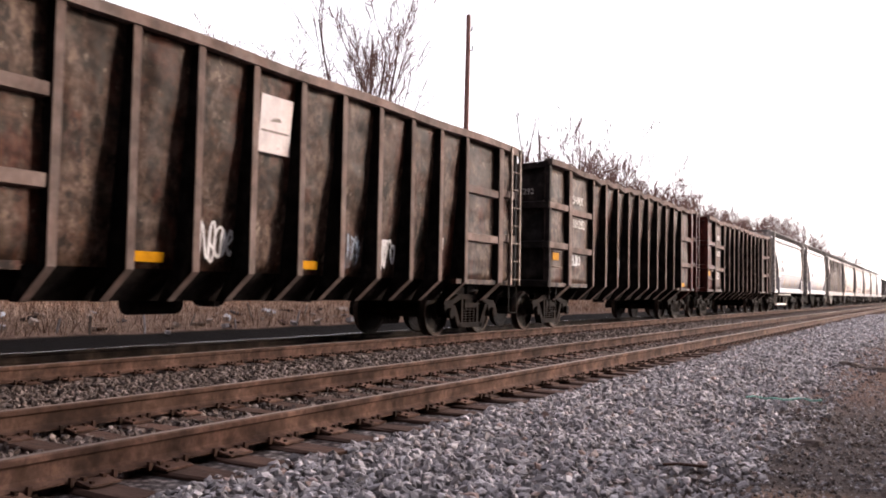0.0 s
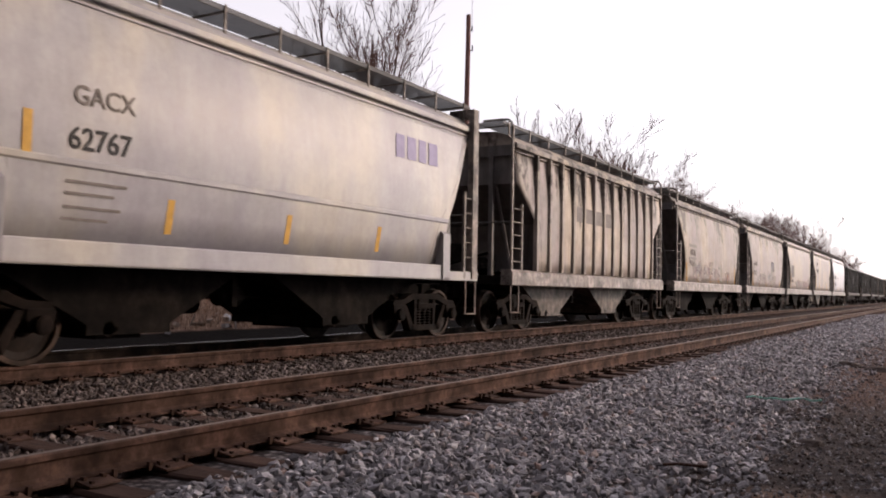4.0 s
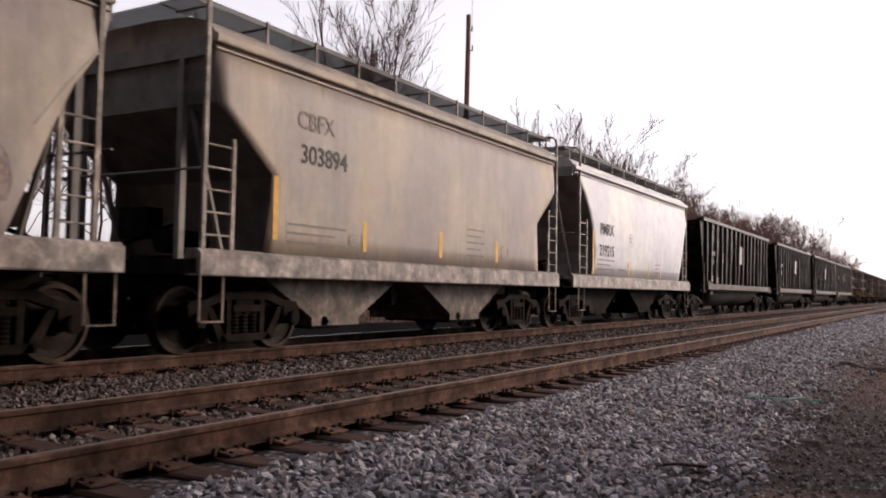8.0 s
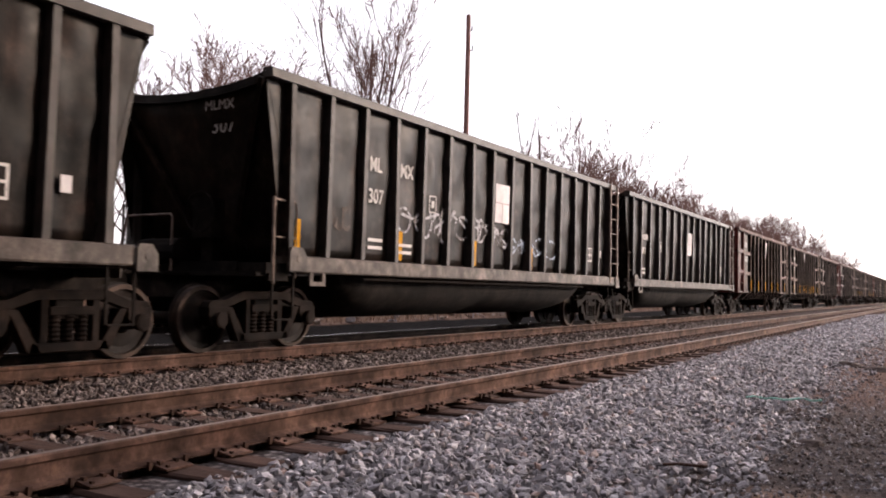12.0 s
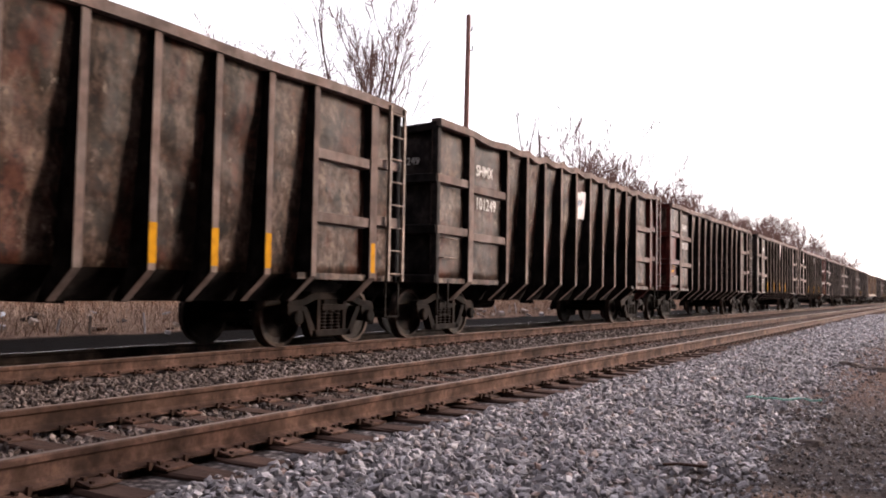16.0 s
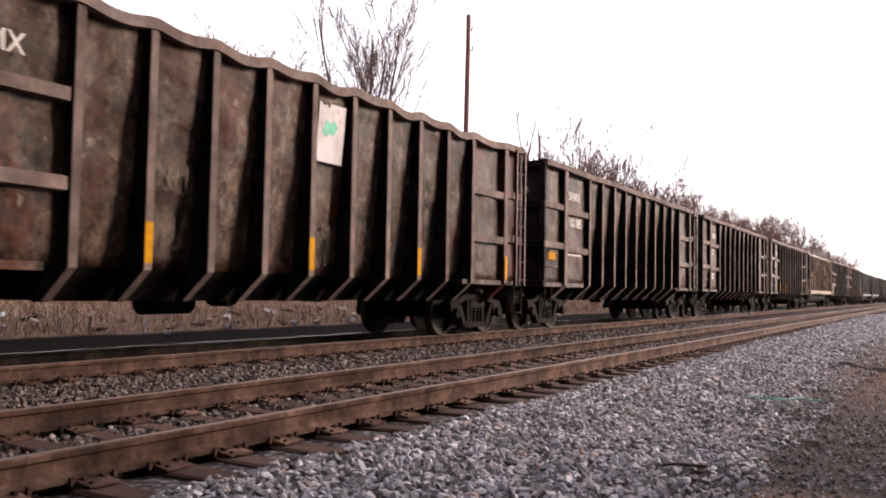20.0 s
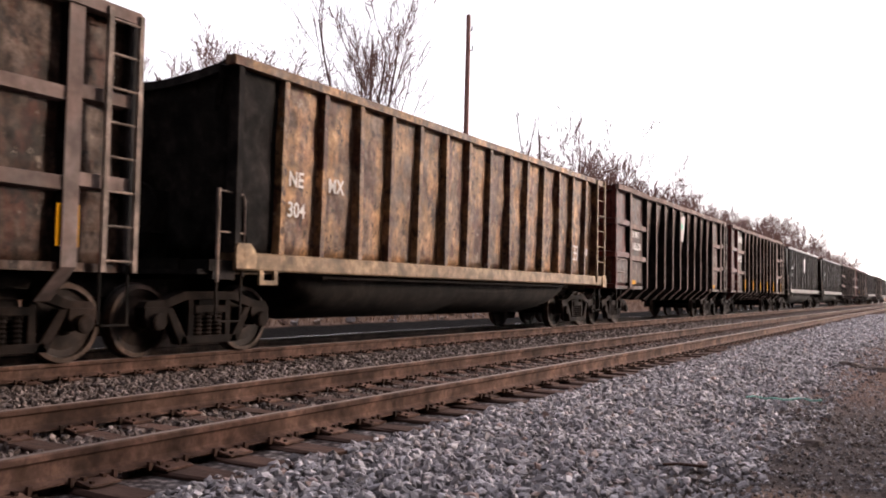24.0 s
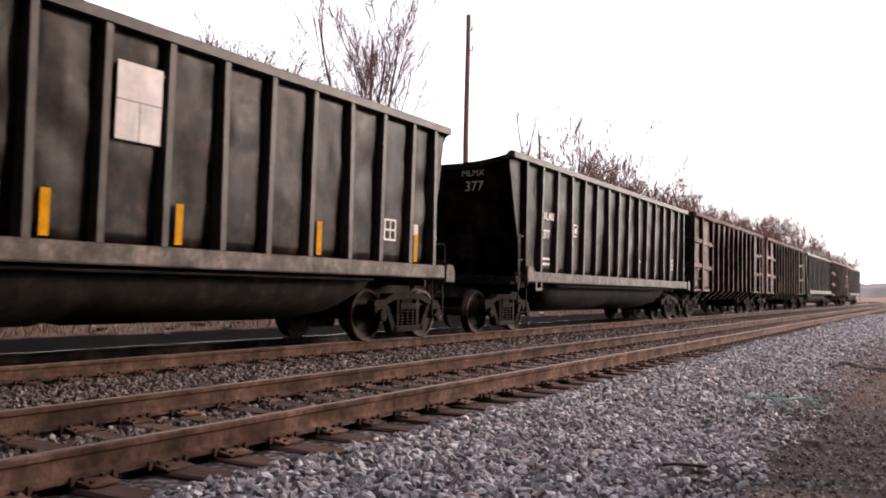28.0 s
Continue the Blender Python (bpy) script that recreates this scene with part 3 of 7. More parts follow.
def ballast():
    rng = random.Random(5)
    places, sizes = [], []
    inner, inner_sizes = [], []

    def strip(x0, x1, y0, y1, per, r0, r1, lift=0.0, ragged=0.0, dirty=False):
        for _ in range(int((x1 - x0) * (y1 - y0) * per)):
            x, y = rng.uniform(x0, x1), rng.uniform(y0, y1)
            if ragged and x > x1 - ragged * (0.5 + 0.9 * noise.noise(Vector((y * 0.8, 3.0, 0)))) and rng.random() < 0.75:
                continue
            r = rng.uniform(r0, r1)
            if -6.05 < x < -3.46 and abs((y + TIE_0 + TIE_STEP / 2) % TIE_STEP - TIE_STEP / 2) < 0.10 and rng.random() < 0.8:
                continue
            stained = dirty or x < -3.85 + 0.5 * noise.noise(Vector((x * 1.5, y * 1.5, 7.0)))
            (inner if stained else places).append((x, y, lie(x, y) + lift + r * rng.uniform(-0.1, 0.55)))
            (inner_sizes if stained else sizes).append(r)
    # shoulder between the ties' ends and the dirt
    strip(-3.52, -1.12, 2.2, 9, 640, 0.020, 0.042, 0.004, 0.55)
    strip(-3.55, -1.40, 9, 18, 420, 0.024, 0.046, 0.004, 0.5)
    strip(-3.75, -1.45, 18, 34, 200, 0.03, 0.055, 0.0, 0.5)
    strip(-3.75, -1.35, 34, 60, 70, 0.04, 0.07, 0.0, 0.5)
    # between the rails of the empty track, between the tracks, and past the train's track
    strip(-5.5, -4.02, 2.5, 16, 420, 0.018, 0.036, 0.006)
    strip(-5.5, -4.02, 16, 40, 160, 0.024, 0.045, 0.006)
    strip(-8.35, -5.5, 3.5, 16, 400, 0.020, 0.040, 0.004)
    strip(-8.35, -5.5, 16, 40, 130, 0.026, 0.05, 0.004)
    # behind the camera
    strip(-3.52, -1.12, -9, 2.2, 300, 0.022, 0.046, 0.004, 0.55)
    strip(-5.5, -4.02, -9, 2.5, 160, 0.022, 0.042, 0.006)
    strip(-8.35, -5.5, -9, 3.5, 120, 0.024, 0.045, 0.004)
    strip(-1.5, 2.5, -9, 3.5, 90, 0.008, 0.022, 0.0, 0.0, True)
    # strays on the dirt
    strip(-1.5, 1.2, 3.5, 10, 240, 0.006, 0.020, 0.0, 0.0, True)
    strip(-1.3, 0.6, 3.8, 9, 150, 0.006, 0.013)
    strip(-1.5, 1.2, 10, 20, 40, 0.008, 0.02, 0.0, 0.0, True)
    strip(-1.4, 1.2, 3.5, 14, 130, 0.006, 0.017)
    strip(-1.7, -1.0, 3.5, 14, 120, 0.014, 0.036)
    strip(-1.7, -0.9, 14, 34, 40, 0.02, 0.045)
    strip(-1.9, 1.2, 3.5, 16, 22, 0.012, 0.028)
    strip(-1.5, 3.0, 16, 40, 10, 0.02, 0.04)
    scatter("ballast", "loose grey crushed-stone ballast heaped round the ties", places, sizes, M["stone"], 3)
    scatter("stained_ballast", "rust-stained brown-grey ballast between the rails", inner, inner_sizes, M["stone_rusty"], 9)


ballast()


# ---- the two tracks ----
RAIL_SHAPE = [(-0.070, 0.0), (0.070, 0.0), (0.070, 0.012), (0.022, 0.026), (0.009, 0.045), (0.008, 0.118), (0.034, 0.132), (0.035, 0.160), (0.028, 0.168), (-0.028, 0.168), (-0.035, 0.160), (-0.034, 0.132), (-0.008, 0.118), (-0.009, 0.045), (-0.022, 0.026), (-0.070, 0.012)]


def track(name, label, cx, top, near_ties, seed, sunk=0.0):
    base = new(name)
    base.location = (cx, 0, 0)
    tagged(base, label, "railway track", kind="structure")
    rng = random.Random(seed)
    z0 = RAIL - 0.168
    for side in (-1, 1):
        shiny = top is M["rail_bright"] and side < 0
        rail = part("rail", "rail", lambda bm: prism(bm, RAIL_SHAPE, "y", -60, 420), M["rail_black" if shiny else "rail"], base, (side * GAUGE / 2, 0, z0))
        w = 0.018 if shiny else 0.022
        part("running_surface", ("running_surface", w), lambda bm: prism(bm, [(-w, 0.166), (w, 0.166), (w - 0.003, 0.171), (0.003 - w, 0.171)], "y", -60, 420), top if shiny else M["rail_top"], rail, label="worn smooth rail head")
    ys = [TIE_STEP * (i - 14) - TIE_0 for i in range(near_ties)]

    def tie(bm, v):
        r = random.Random(v)
        n = 7
        xs = [-1.32 + 2.64 * i / n for i in range(n + 1)]
        loops = []
        for x in xs:
            loops.append([bm.verts.new((x + r.uniform(-0.02, 0.02), sy * 0.112 + r.uniform(-0.012, 0.012), zz + r.uniform(-0.006, 0.004))) for sy, zz in ((-1, -0.17), (1, -0.17), (1.0, -0.012), (0.86, 0.0), (-0.86, 0.0), (-1.0, -0.012))])
        for a, b in zip(loops, loops[1:]):
            for i in range(6):
                bm.faces.new((a[i], a[(i + 1) % 6], b[(i + 1) % 6], b[i]))
        bm.faces.new(loops[0][::-1])
        bm.faces.new(loops[-1])

    def plate(bm):
        prism(bm, [(-0.18, -0.006), (0.18, -0.006), (0.18, 0.004), (0.105, 0.012), (0.075, 0.020), (-0.075, 0.020), (-0.105, 0.012), (-0.18, 0.004)], "y", -0.098, 0.098)

    def spikes(bm):
        for sx in (-1, 1):
            for sy in (-0.062, 0.058):
                box(bm, sx * 0.080 - 0.017, sx * 0.080 + 0.015, sy - 0.011, sy + 0.011, 0.0, 0.036)
            box(bm, sx * 0.145 - 0.010, sx * 0.145 + 0.010, -0.070, -0.052, 0.0, 0.022)

    def anchor(bm):
        for sy in (-0.135, 0.135):
            box(bm, -0.085, 0.085, sy - 0.010, sy + 0.010, -0.02, 0.004)
            box(bm, 0.066, 0.088, sy - 0.012, sy + 0.012, -0.01, 0.030)
            box(bm, -0.088, -0.066, sy - 0.012, sy + 0.012, -0.01, 0.024)
    for i, y in enumerate(ys):
        v = i % 9
        m = pose(rng.uniform(-0.05, 0.05), y + rng.uniform(-0.03, 0.03), rng.uniform(-0.012, 0.0) - sunk, 0, 0, rng.uniform(-1.2, 1.2))
        part("tie", ("tie", v), lambda bm: tie(bm, v), M["tie"], base, m)
        if i < 88:
            for side in (-1, 1):
                p = part("tie_plate", "tie_plate", plate, M["plate"], base, (side * GAUGE / 2, y, 0.008))
                part("spikes", "spikes", spikes, M["clip"], p)
                if (i + side) % 3 or rng.random() < 0.6:
                    part("rail_anchor", "rail_anchor", anchor, M["clip"], base, (side * GAUGE / 2, y, z0))
    return base


track("near_track", "empty railway track with rusty rails on weathered wooden ties", NEAR_X, M["rail_top"], 200, 1)
track("train_track", "railway track under the train with bright-worn rail heads", FAR_X, M["rail_bright"], 130, 2, 0.03)


# ---- trees, brush and what stands behind the line ----
def twig_mesh(name, segs, sides, material):
    """Tapered tubes, numpy-fast: segs are (ax, ay, az, bx, by, bz, ra, rb)."""
    s = np.array(segs)
    a, b, ra, rb = s[:, 0:3], s[:, 3:6], s[:, 6], s[:, 7]
    d = b - a
    d /= np.linalg.norm(d, axis=1, keepdims=True) + 1e-9
    ref = np.where(np.abs(d[:, 2:3]) < 0.9, np.array([[0, 0, 1.0]]), np.array([[1.0, 0, 0]]))
    u = np.cross(d, ref)
    u /= np.linalg.norm(u, axis=1, keepdims=True) + 1e-9
    v = np.cross(d, u)
    rings = []
    for c, r in ((a, ra), (b, rb)):
        for k in range(sides):
            t = 2 * math.pi * k / sides
            rings.append(c + (u * math.cos(t) + v * math.sin(t)) * r[:, None])
    pts = np.stack(rings, 1)
    n = len(s)
    quad = np.array([(k, (k + 1) % sides, sides + (k + 1) % sides, sides + k) for k in range(sides)])
    faces = (quad[None] + 2 * sides * np.arange(n)[:, None, None]).reshape(-1, 4)
    me = bpy.data.meshes.new(name)
    me.vertices.add(pts.shape[0] * pts.shape[1])
    me.vertices.foreach_set("co", pts.astype(np.float32).ravel())
    me.loops.add(faces.size)
    me.loops.foreach_set("vertex_index", faces.astype(np.int32).ravel())
    me.polygons.add(len(faces))
    me.polygons.foreach_set("loop_start", np.arange(0, faces.size, 4, dtype=np.int32))
    me.polygons.foreach_set("loop_total", np.full(len(faces), 4, dtype=np.int32))
    me.update(calc_edges=True)
    me.validate()
    me.materials.append(material)
    return me


def bare_tree(height, width, seed, stems, low, twiggy, fine):
    """A leafless tree: stems that fork into rising limbs, each with a fan of ever finer upturned side branches."""
    rng = random.Random(seed)
    segs = []

    def turned(d, angle, t):
        side = Vector((math.cos(t), math.sin(t), 0.1))
        side = (side - d * side.dot(d)).normalized()
        return (d * math.cos(angle) + side * math.sin(angle)).normalized()

    def limb(p, d, length, r, level):
        n = (8, 7, 6, 4)[level]
        t = rng.uniform(0, 6.283)
        first = n * (low if level == 0 else 0.1)
        for i in range(n):
            wob = (0.085, 0.10, 0.12, 0.14)[level]
            d = (d + Vector((rng.gauss(0, wob), rng.gauss(0, wob), rng.gauss(0, wob * 0.5) + (0.02, 0.07, 0.07, 0.05)[level]))).normalized()
            e = p + d * (length / n)
            r2 = r * (0.90 if level < 2 else 0.82)
            segs.append((*p, *e, r, r2))
            p, r = e, r2
            if level < 3 and i >= first:
                for _ in range(2 if rng.random() < 0.5 * twiggy else 1):
                    t += rng.uniform(1.7, 2.9)
                    reach = length * (0.62 - 0.34 * i / n) if level else length * (0.50 - 0.22 * i / n)
                    limb(p, turned(d, rng.uniform(0.35, 0.70), t), reach * rng.uniform(0.75, 1.15), r * rng.uniform(0.45, 0.66), level + 1)

    for s in range(stems):
        t = 6.283 * (s + 0.5 * rng.random()) / stems + seed
        out = 0.04 if stems == 1 else rng.uniform(0.05, 0.20)
        d = Vector((out * math.cos(t), out * math.sin(t), 1.0)).normalized()
        foot = Vector((0.3 * math.cos(t), 0.3 * math.sin(t), 0.0)) * (stems > 1)
        thick = 0.0125 * height / stems ** 0.4 * rng.uniform(0.8, 1.15)
        limb(foot, d, height * rng.uniform(0.72, 1.0), thick, 0)
    a = np.array(segs)
    top = np.percentile(a[:, 5], 99.5)
    wide = np.percentile(np.abs(a[:, [3, 4]]), 93) * 2
    a[:, [2, 5]] *= height / top
    a[:, [0, 1, 3, 4]] *= width / wide
    a[:, [2, 5]] -= 0.2
    a[:, 6:8] = np.maximum(a[:, 6:8], fine)
    thick = a[:, 6] > 0.034
    base = new("bare_tree")
    for name, rows, sides, mat in (("trunk", a[thick], 6, M["bark"]), ("crown", a[~thick], 3, M["twig"])):
        ob = new(name, twig_mesh(name, rows, sides, mat))
        ob.parent = base
    return tagged(base, "leafless grey-brown tree in the wood beside the line", "tree", "bare trees beside the line")


def woods():
    kinds = [bare_tree(20.5, 6.4, 31, 5, 0.25, 0.6, 0.012), bare_tree(15.0, 3.2, 23, 1, 0.5, 0.0, 0.016), bare_tree(12.0, 7.0, 37, 3, 0.25, 0.7, 0.014), bare_tree(14.0, 7.5, 41, 3, 0.25, 0.7, 0.014), bare_tree(13.0, 8.0, 59, 4, 0.25, 0.7, 0.014)]
    used = [False] * len(kinds)
    rng = random.Random(8)

    def stand(k, x, y, size=1.0, turn=0.0, label=""):
        m = Matrix.Translation((x, y, lie(x, y) - 0.1)) @ Matrix.Rotation(radians(turn), 4, "Z")
        if not used[k]:
            used[k] = True
            ob = kinds[k]
            ob.matrix_basis = m
        else:
            ob = copy_thing(kinds[k], m)
        ob.scale = (size, size, size)
        if label:
            ob["label"] = label
    stand(0, -27, 38.2, 1.0, 20, "tall broad leafless tree with several stems and reddish twigs")
    stand(4, -27, 28.6, 0.98, 60)
    stand(3, -28, 25.2, 0.82, 200)
    stand(2, -26, 23.6, 0.86, 300)
    stand(3, -27, 16.2, 0.80, 95)
    stand(4, -28, 12.0, 0.80, 15)
    stand(2, -27, 18.3, 0.84, 0)
    stand(4, -28, 21.8, 0.78, 120)
    stand(3, -30, 14.0, 0.66, 40)
    stand(1, -27, 58.6, 1.04, 0, "slender leafless tree standing above the others")
    stand(1, -26.5, 61.8, 0.98, 110, "slender leafless tree standing above the others")
    stand(2, -28, 51.5, 0.72, 75)
    stand(4, -29, 46.5, 0.55, 10)
    stand(2, -29, 55.0, 0.80, 10)
    stand(2, -28, 63.5, 1.02, 75)
    stand(3, -27, 68.7, 1.16, 150)
    stand(4, -28, 72.0, 1.08, 210)
    stand(2, -27, 75.5, 1.08, 20)
    y = 80.0
    while y < 212:
        x = -27 + rng.uniform(-2.5, 1.5)
        stand(rng.choice((2, 3, 4, 4)), x, y, rng.uniform(0.94, 1.12) + max(0, y - 130) * 0.0036, rng.uniform(0, 360))
        y += rng.uniform(1.9, 3.2) * (1 + (y - 80) / 80)
    for y in (236, 250, 266, 279, 296, 312):
        stand(rng.choice((3, 4)), -27 + rng.uniform(-3, 2), y, rng.uniform(1.05, 1.22), rng.uniform(0, 360))


woods()


def thicket():
    """Dead grass and bare brush on the bank behind the train's track."""
    rng = random.Random(77)
    straw, brush = [], []
    for _ in range(11000):
        y = 4 + 60 * rng.random() ** 1.5
        x = -13.55 - abs(rng.gauss(0, 1)) * 2.6
        z = lie(x, y)
        h = rng.uniform(0.05, 0.26)
        dx, dy = rng.gauss(0, 0.4) * h, rng.gauss(0, 0.4) * h
        straw.append((x, y, z - 0.05, x + dx, y + dy, z + h, 0.012, 0.004))
    for _ in range(4200):
        y = 4 + 110 * rng.random() ** 1.3
        x = -17.0 - abs(rng.gauss(0, 1)) * 4.5
        z = lie(x, y)
        h = rng.uniform(0.4, 1.7)
        p = Vector((x, y, z - 0.1))
        d = Vector((rng.gauss(0, 0.3), rng.gauss(0, 0.3), 1)).normalized()
        r = 0.006 + 0.006 * h
        for i in range(3):
            e = p + d * (h / 3)
            brush.append((*p, *e, r, r * 0.7))
            for _ in range(2):
                s = (d + Vector((rng.gauss(0, 0.6), rng.gauss(0, 0.6), 0.1))).normalized()
                q = e + s * h * 0.25
                brush.append((*e, *q, r * 0.5, r * 0.25))
            p, r = e, r * 0.7
            d = (d + Vector((rng.gauss(0, 0.2), rng.gauss(0, 0.2), 0.1))).normalized()
    tagged(new("dead_grass", twig_mesh("dead_grass", straw, 3, M["straw"])), "straw-coloured dead grass on the bank behind the track", "grass", kind="stuff")
    tagged(new("brush", twig_mesh("brush", brush, 3, M["brush"])), "tangled brown leafless brush on the bank", "brush", kind="stuff")


thicket()


def distance():
    """A wooded ridge where the line runs out, haze put into its colour."""
    rng = random.Random(4)
    bm = bmesh.new()
    rows = [[], [], []]
    for i in range(260):
        x = -420 + 5 * i
        h = 15 + 5 * noise.noise(Vector((x * 0.012, 0, 0))) + 2.5 * noise.noise(Vector((x * 0.09, 1, 0))) + rng.uniform(-0.8, 0.8)
        y = 760 + 30 * noise.noise(Vector((x * 0.01, 5, 0)))
        rows[0].append((x, y, -1))
        rows[1].append((x, y + 3, h * 0.7))
        rows[2].append((x, y + 9, h))
    sheet(bm, rows)
    me = bpy.data.meshes.new("distant_wood")
    bm.to_mesh(me)
    bm.free()
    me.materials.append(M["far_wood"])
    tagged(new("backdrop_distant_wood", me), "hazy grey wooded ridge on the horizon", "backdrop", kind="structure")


distance()


def sky_block_behind():
    """An unseen dark bank, added behind the camera to block sky light."""
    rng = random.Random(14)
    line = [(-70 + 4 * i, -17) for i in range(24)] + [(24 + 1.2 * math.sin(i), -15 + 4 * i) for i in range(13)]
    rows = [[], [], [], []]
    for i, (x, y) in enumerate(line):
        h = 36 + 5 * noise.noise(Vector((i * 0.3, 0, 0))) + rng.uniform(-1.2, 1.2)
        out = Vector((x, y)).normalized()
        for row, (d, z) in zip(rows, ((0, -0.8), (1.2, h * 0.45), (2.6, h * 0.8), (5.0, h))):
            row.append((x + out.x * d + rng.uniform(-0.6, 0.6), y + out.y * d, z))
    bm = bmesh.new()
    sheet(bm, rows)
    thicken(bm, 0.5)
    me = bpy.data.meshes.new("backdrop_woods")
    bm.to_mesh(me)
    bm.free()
    me.materials.append(M["dark_block"])
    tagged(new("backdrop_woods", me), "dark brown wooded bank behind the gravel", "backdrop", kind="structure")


# dark colour of the added bank that blocks the sky
M["dark_block"] = plain("dark_sky_block", (0.055, 0.043, 0.037), 1.0, 0.0, 0.4, 0.4)
sky_block_behind()


def line_pole():
    base = new("utility_pole")
    base.location = (-18.0, 32.7, 0.6)

    def shaft(bm):
        for i in range(8):
            rod(bm, (0.02 * math.sin(i), 0, 1.69 * i - 0.8), (0.02 * math.sin(i + 1), 0, 1.69 * (i + 1) - 0.8), 0.150 - 0.006 * i, 12, 0.150 - 0.006 * (i + 1), i in (0, 7))
    part("shaft", "pole_shaft", shaft, M["pole"], base, smooth=False)
    part("wire", "pole_wire", lambda bm: rod(bm, (0.19, 0, 11.9), (0.20, 0, 14.9), 0.010, 6), M["clip"], base, label="thin upright wire at the pole's head")
    part("bracket", "pole_bracket", lambda bm: (rod(bm, (0.09, 0, 12.0), (0.22, 0, 12.0), 0.018), rod(bm, (0.2, 0, 11.95), (0.2, 0, 12.2), 0.035)), M["clip"], base)
    part("bracket", "pole_bracket_low", lambda bm: (rod(bm, (0.09, 0, 11.1), (0.24, 0, 11.1), 0.018), rod(bm, (0.23, 0, 11.05), (0.23, 0, 11.3), 0.035)), M["clip"], base)
    tagged(base, "tall brown wooden pole with a thin wire at its head", "utility pole")


line_pole()


def litter():
    """Small things lying about."""
    def stick(bm):
        pts = [(0, 0, 0), (0.12, 0.03, 0.012), (0.26, 0.05, 0.006), (0.36, 0.09, 0.0)]
        tube(bm, pts, 0.014)
    for x, y, s, turn in ((-1.66, 5.9, 0.8, 8), (-0.95, 9.2, 0.7, 100)):
        ob = new("stick", mesh_of("stick", stick, M["tie"]))
        ob.matrix_basis = pose(x, y, lie(x, y) + 0.035, 0, 0, turn)
        ob.scale = (s, s, s)
        tagged(ob, "dark broken stick lying on the gravel", "stick")

    def cord(bm):
        pts = [(0.72 * i / 12, 0.06 * math.sin(i * 0.9) + 0.03 * i, 0.006 + 0.01 * math.sin(i * 1.7)) for i in range(13)]
        tube(bm, pts, 0.011, 5)
    ob = new("cord", mesh_of("cord", cord, M["cord"]))
    ob.matrix_basis = pose(-1.88, 10.0, lie(-1.6, 10.0) + 0.085, 0, 0, -10)
    tagged(ob, "thin pale green cord lying on the gravel", "cord")

    def clod(bm):
        bmesh.ops.create_icosphere(bm, subdivisions=2, radius=0.5)
        for v in bm.verts:
            v.co *= 1 + 0.35 * noise.noise(v.co * 3)
            v.co.z *= 0.35
    for x, y, s in ((-1.45, 16.8, 0.5), (-0.88, 16.6, 0.5), (-0.95, 7.9, 0.24)):
        ob = new("clod", mesh_of("clod", clod, M["clod"]))
        ob.matrix_basis = pose(x, y, lie(x, y), 0, 0, 40 * x)
        ob.scale = (s, s, s)
        tagged(ob, "dark clump of earth and cinders on the dirt", "clod")

    def chunk(bm):
        prism(bm, [(-0.5, -0.3), (0.3, -0.35), (0.5, 0.1), (0.1, 0.4), (-0.4, 0.25)], "z", 0, 0.45)
    rng = random.Random(12)
    for i in range(34):
        y = 7 + 0.8 * i + rng.uniform(-0.5, 0.5)
        x = -13.3 - rng.uniform(0, 1.2)
        ob = new("concrete_chunk", mesh_of("chunk", chunk, M["decal" if i % 3 == 0 else "chunk"]))
        s = rng.uniform(0.10, 0.32)
        ob.matrix_basis = pose(x, y, lie(x, y) + 0.02, rng.uniform(-20, 20), rng.uniform(-20, 20), rng.uniform(0, 360))
        ob.scale = (s, s, s)
        tagged(ob, "pale broken concrete chunk in the dead grass", "rubble", "rubble behind the track")


def scraps():
    """Pale scraps and broken boards at the foot of the bank."""
    rng = random.Random(52)

    def scrap(bm, v):
        r = random.Random(v)
        ring = [(0.5 * math.cos(1.05 * k + r.uniform(-0.3, 0.3)), r.uniform(0.18, 0.34) * math.sin(1.05 * k)) for k in range(6)]
        prism(bm, ring, "z", 0, 0.08)
        for vert in bm.verts:
            vert.co.z += 0.10 * noise.noise(vert.co * 3)
    for i in range(70):
        y = 6 + 0.36 * i + rng.uniform(-0.6, 0.6)
        x = -13.55 - rng.uniform(0, 1.6)
        s = rng.uniform(0.12, 0.45)
        ob = new("scrap", mesh_of(("scrap", i % 6), lambda bm: scrap(bm, i % 6), M[("spray_white", "chunk", "clod", "plate", "chunk")[i % 5]]))
        ob.matrix_basis = pose(x, y, lie(x, y) + 0.03, rng.uniform(-30, 30), rng.uniform(-25, 25), rng.uniform(0, 360))
        ob.scale = (s, s, s)
        tagged(ob, ("crumpled white scrap", "pale broken board", "dark clod of earth", "rusty scrap of sheet iron", "pale broken board")[i % 5] + " lying in dead grass behind the track", "rubbish", "rubbish behind the track")


def stalks():
    """Pale broken stalks standing in the dead grass."""
    rng = random.Random(31)
    for i in range(22):
        y = 6 + 1.15 * i + rng.uniform(-0.4, 0.4)
        x = -13.4 - rng.uniform(0, 0.9)
        h = rng.uniform(0.22, 0.5)
        ob = new("stalk", mesh_of(("stalk", i % 5), lambda bm: tube(bm, [(0, 0, -0.05), (0.01, 0.012 * (i % 5 - 2), 0.5), (0.03, 0.03 * (i % 5 - 2), 1.0)], 0.022, 5), M["decal" if i % 2 else "chunk"]))
        ob.matrix_basis = pose(x, y, lie(x, y) - 0.02, rng.uniform(-14, 14), rng.uniform(-14, 14), rng.uniform(0, 360))
        ob.scale = (1, 1, h)
        tagged(ob, "pale broken stalk standing in the dead grass", "stalk", "stalks behind the track")


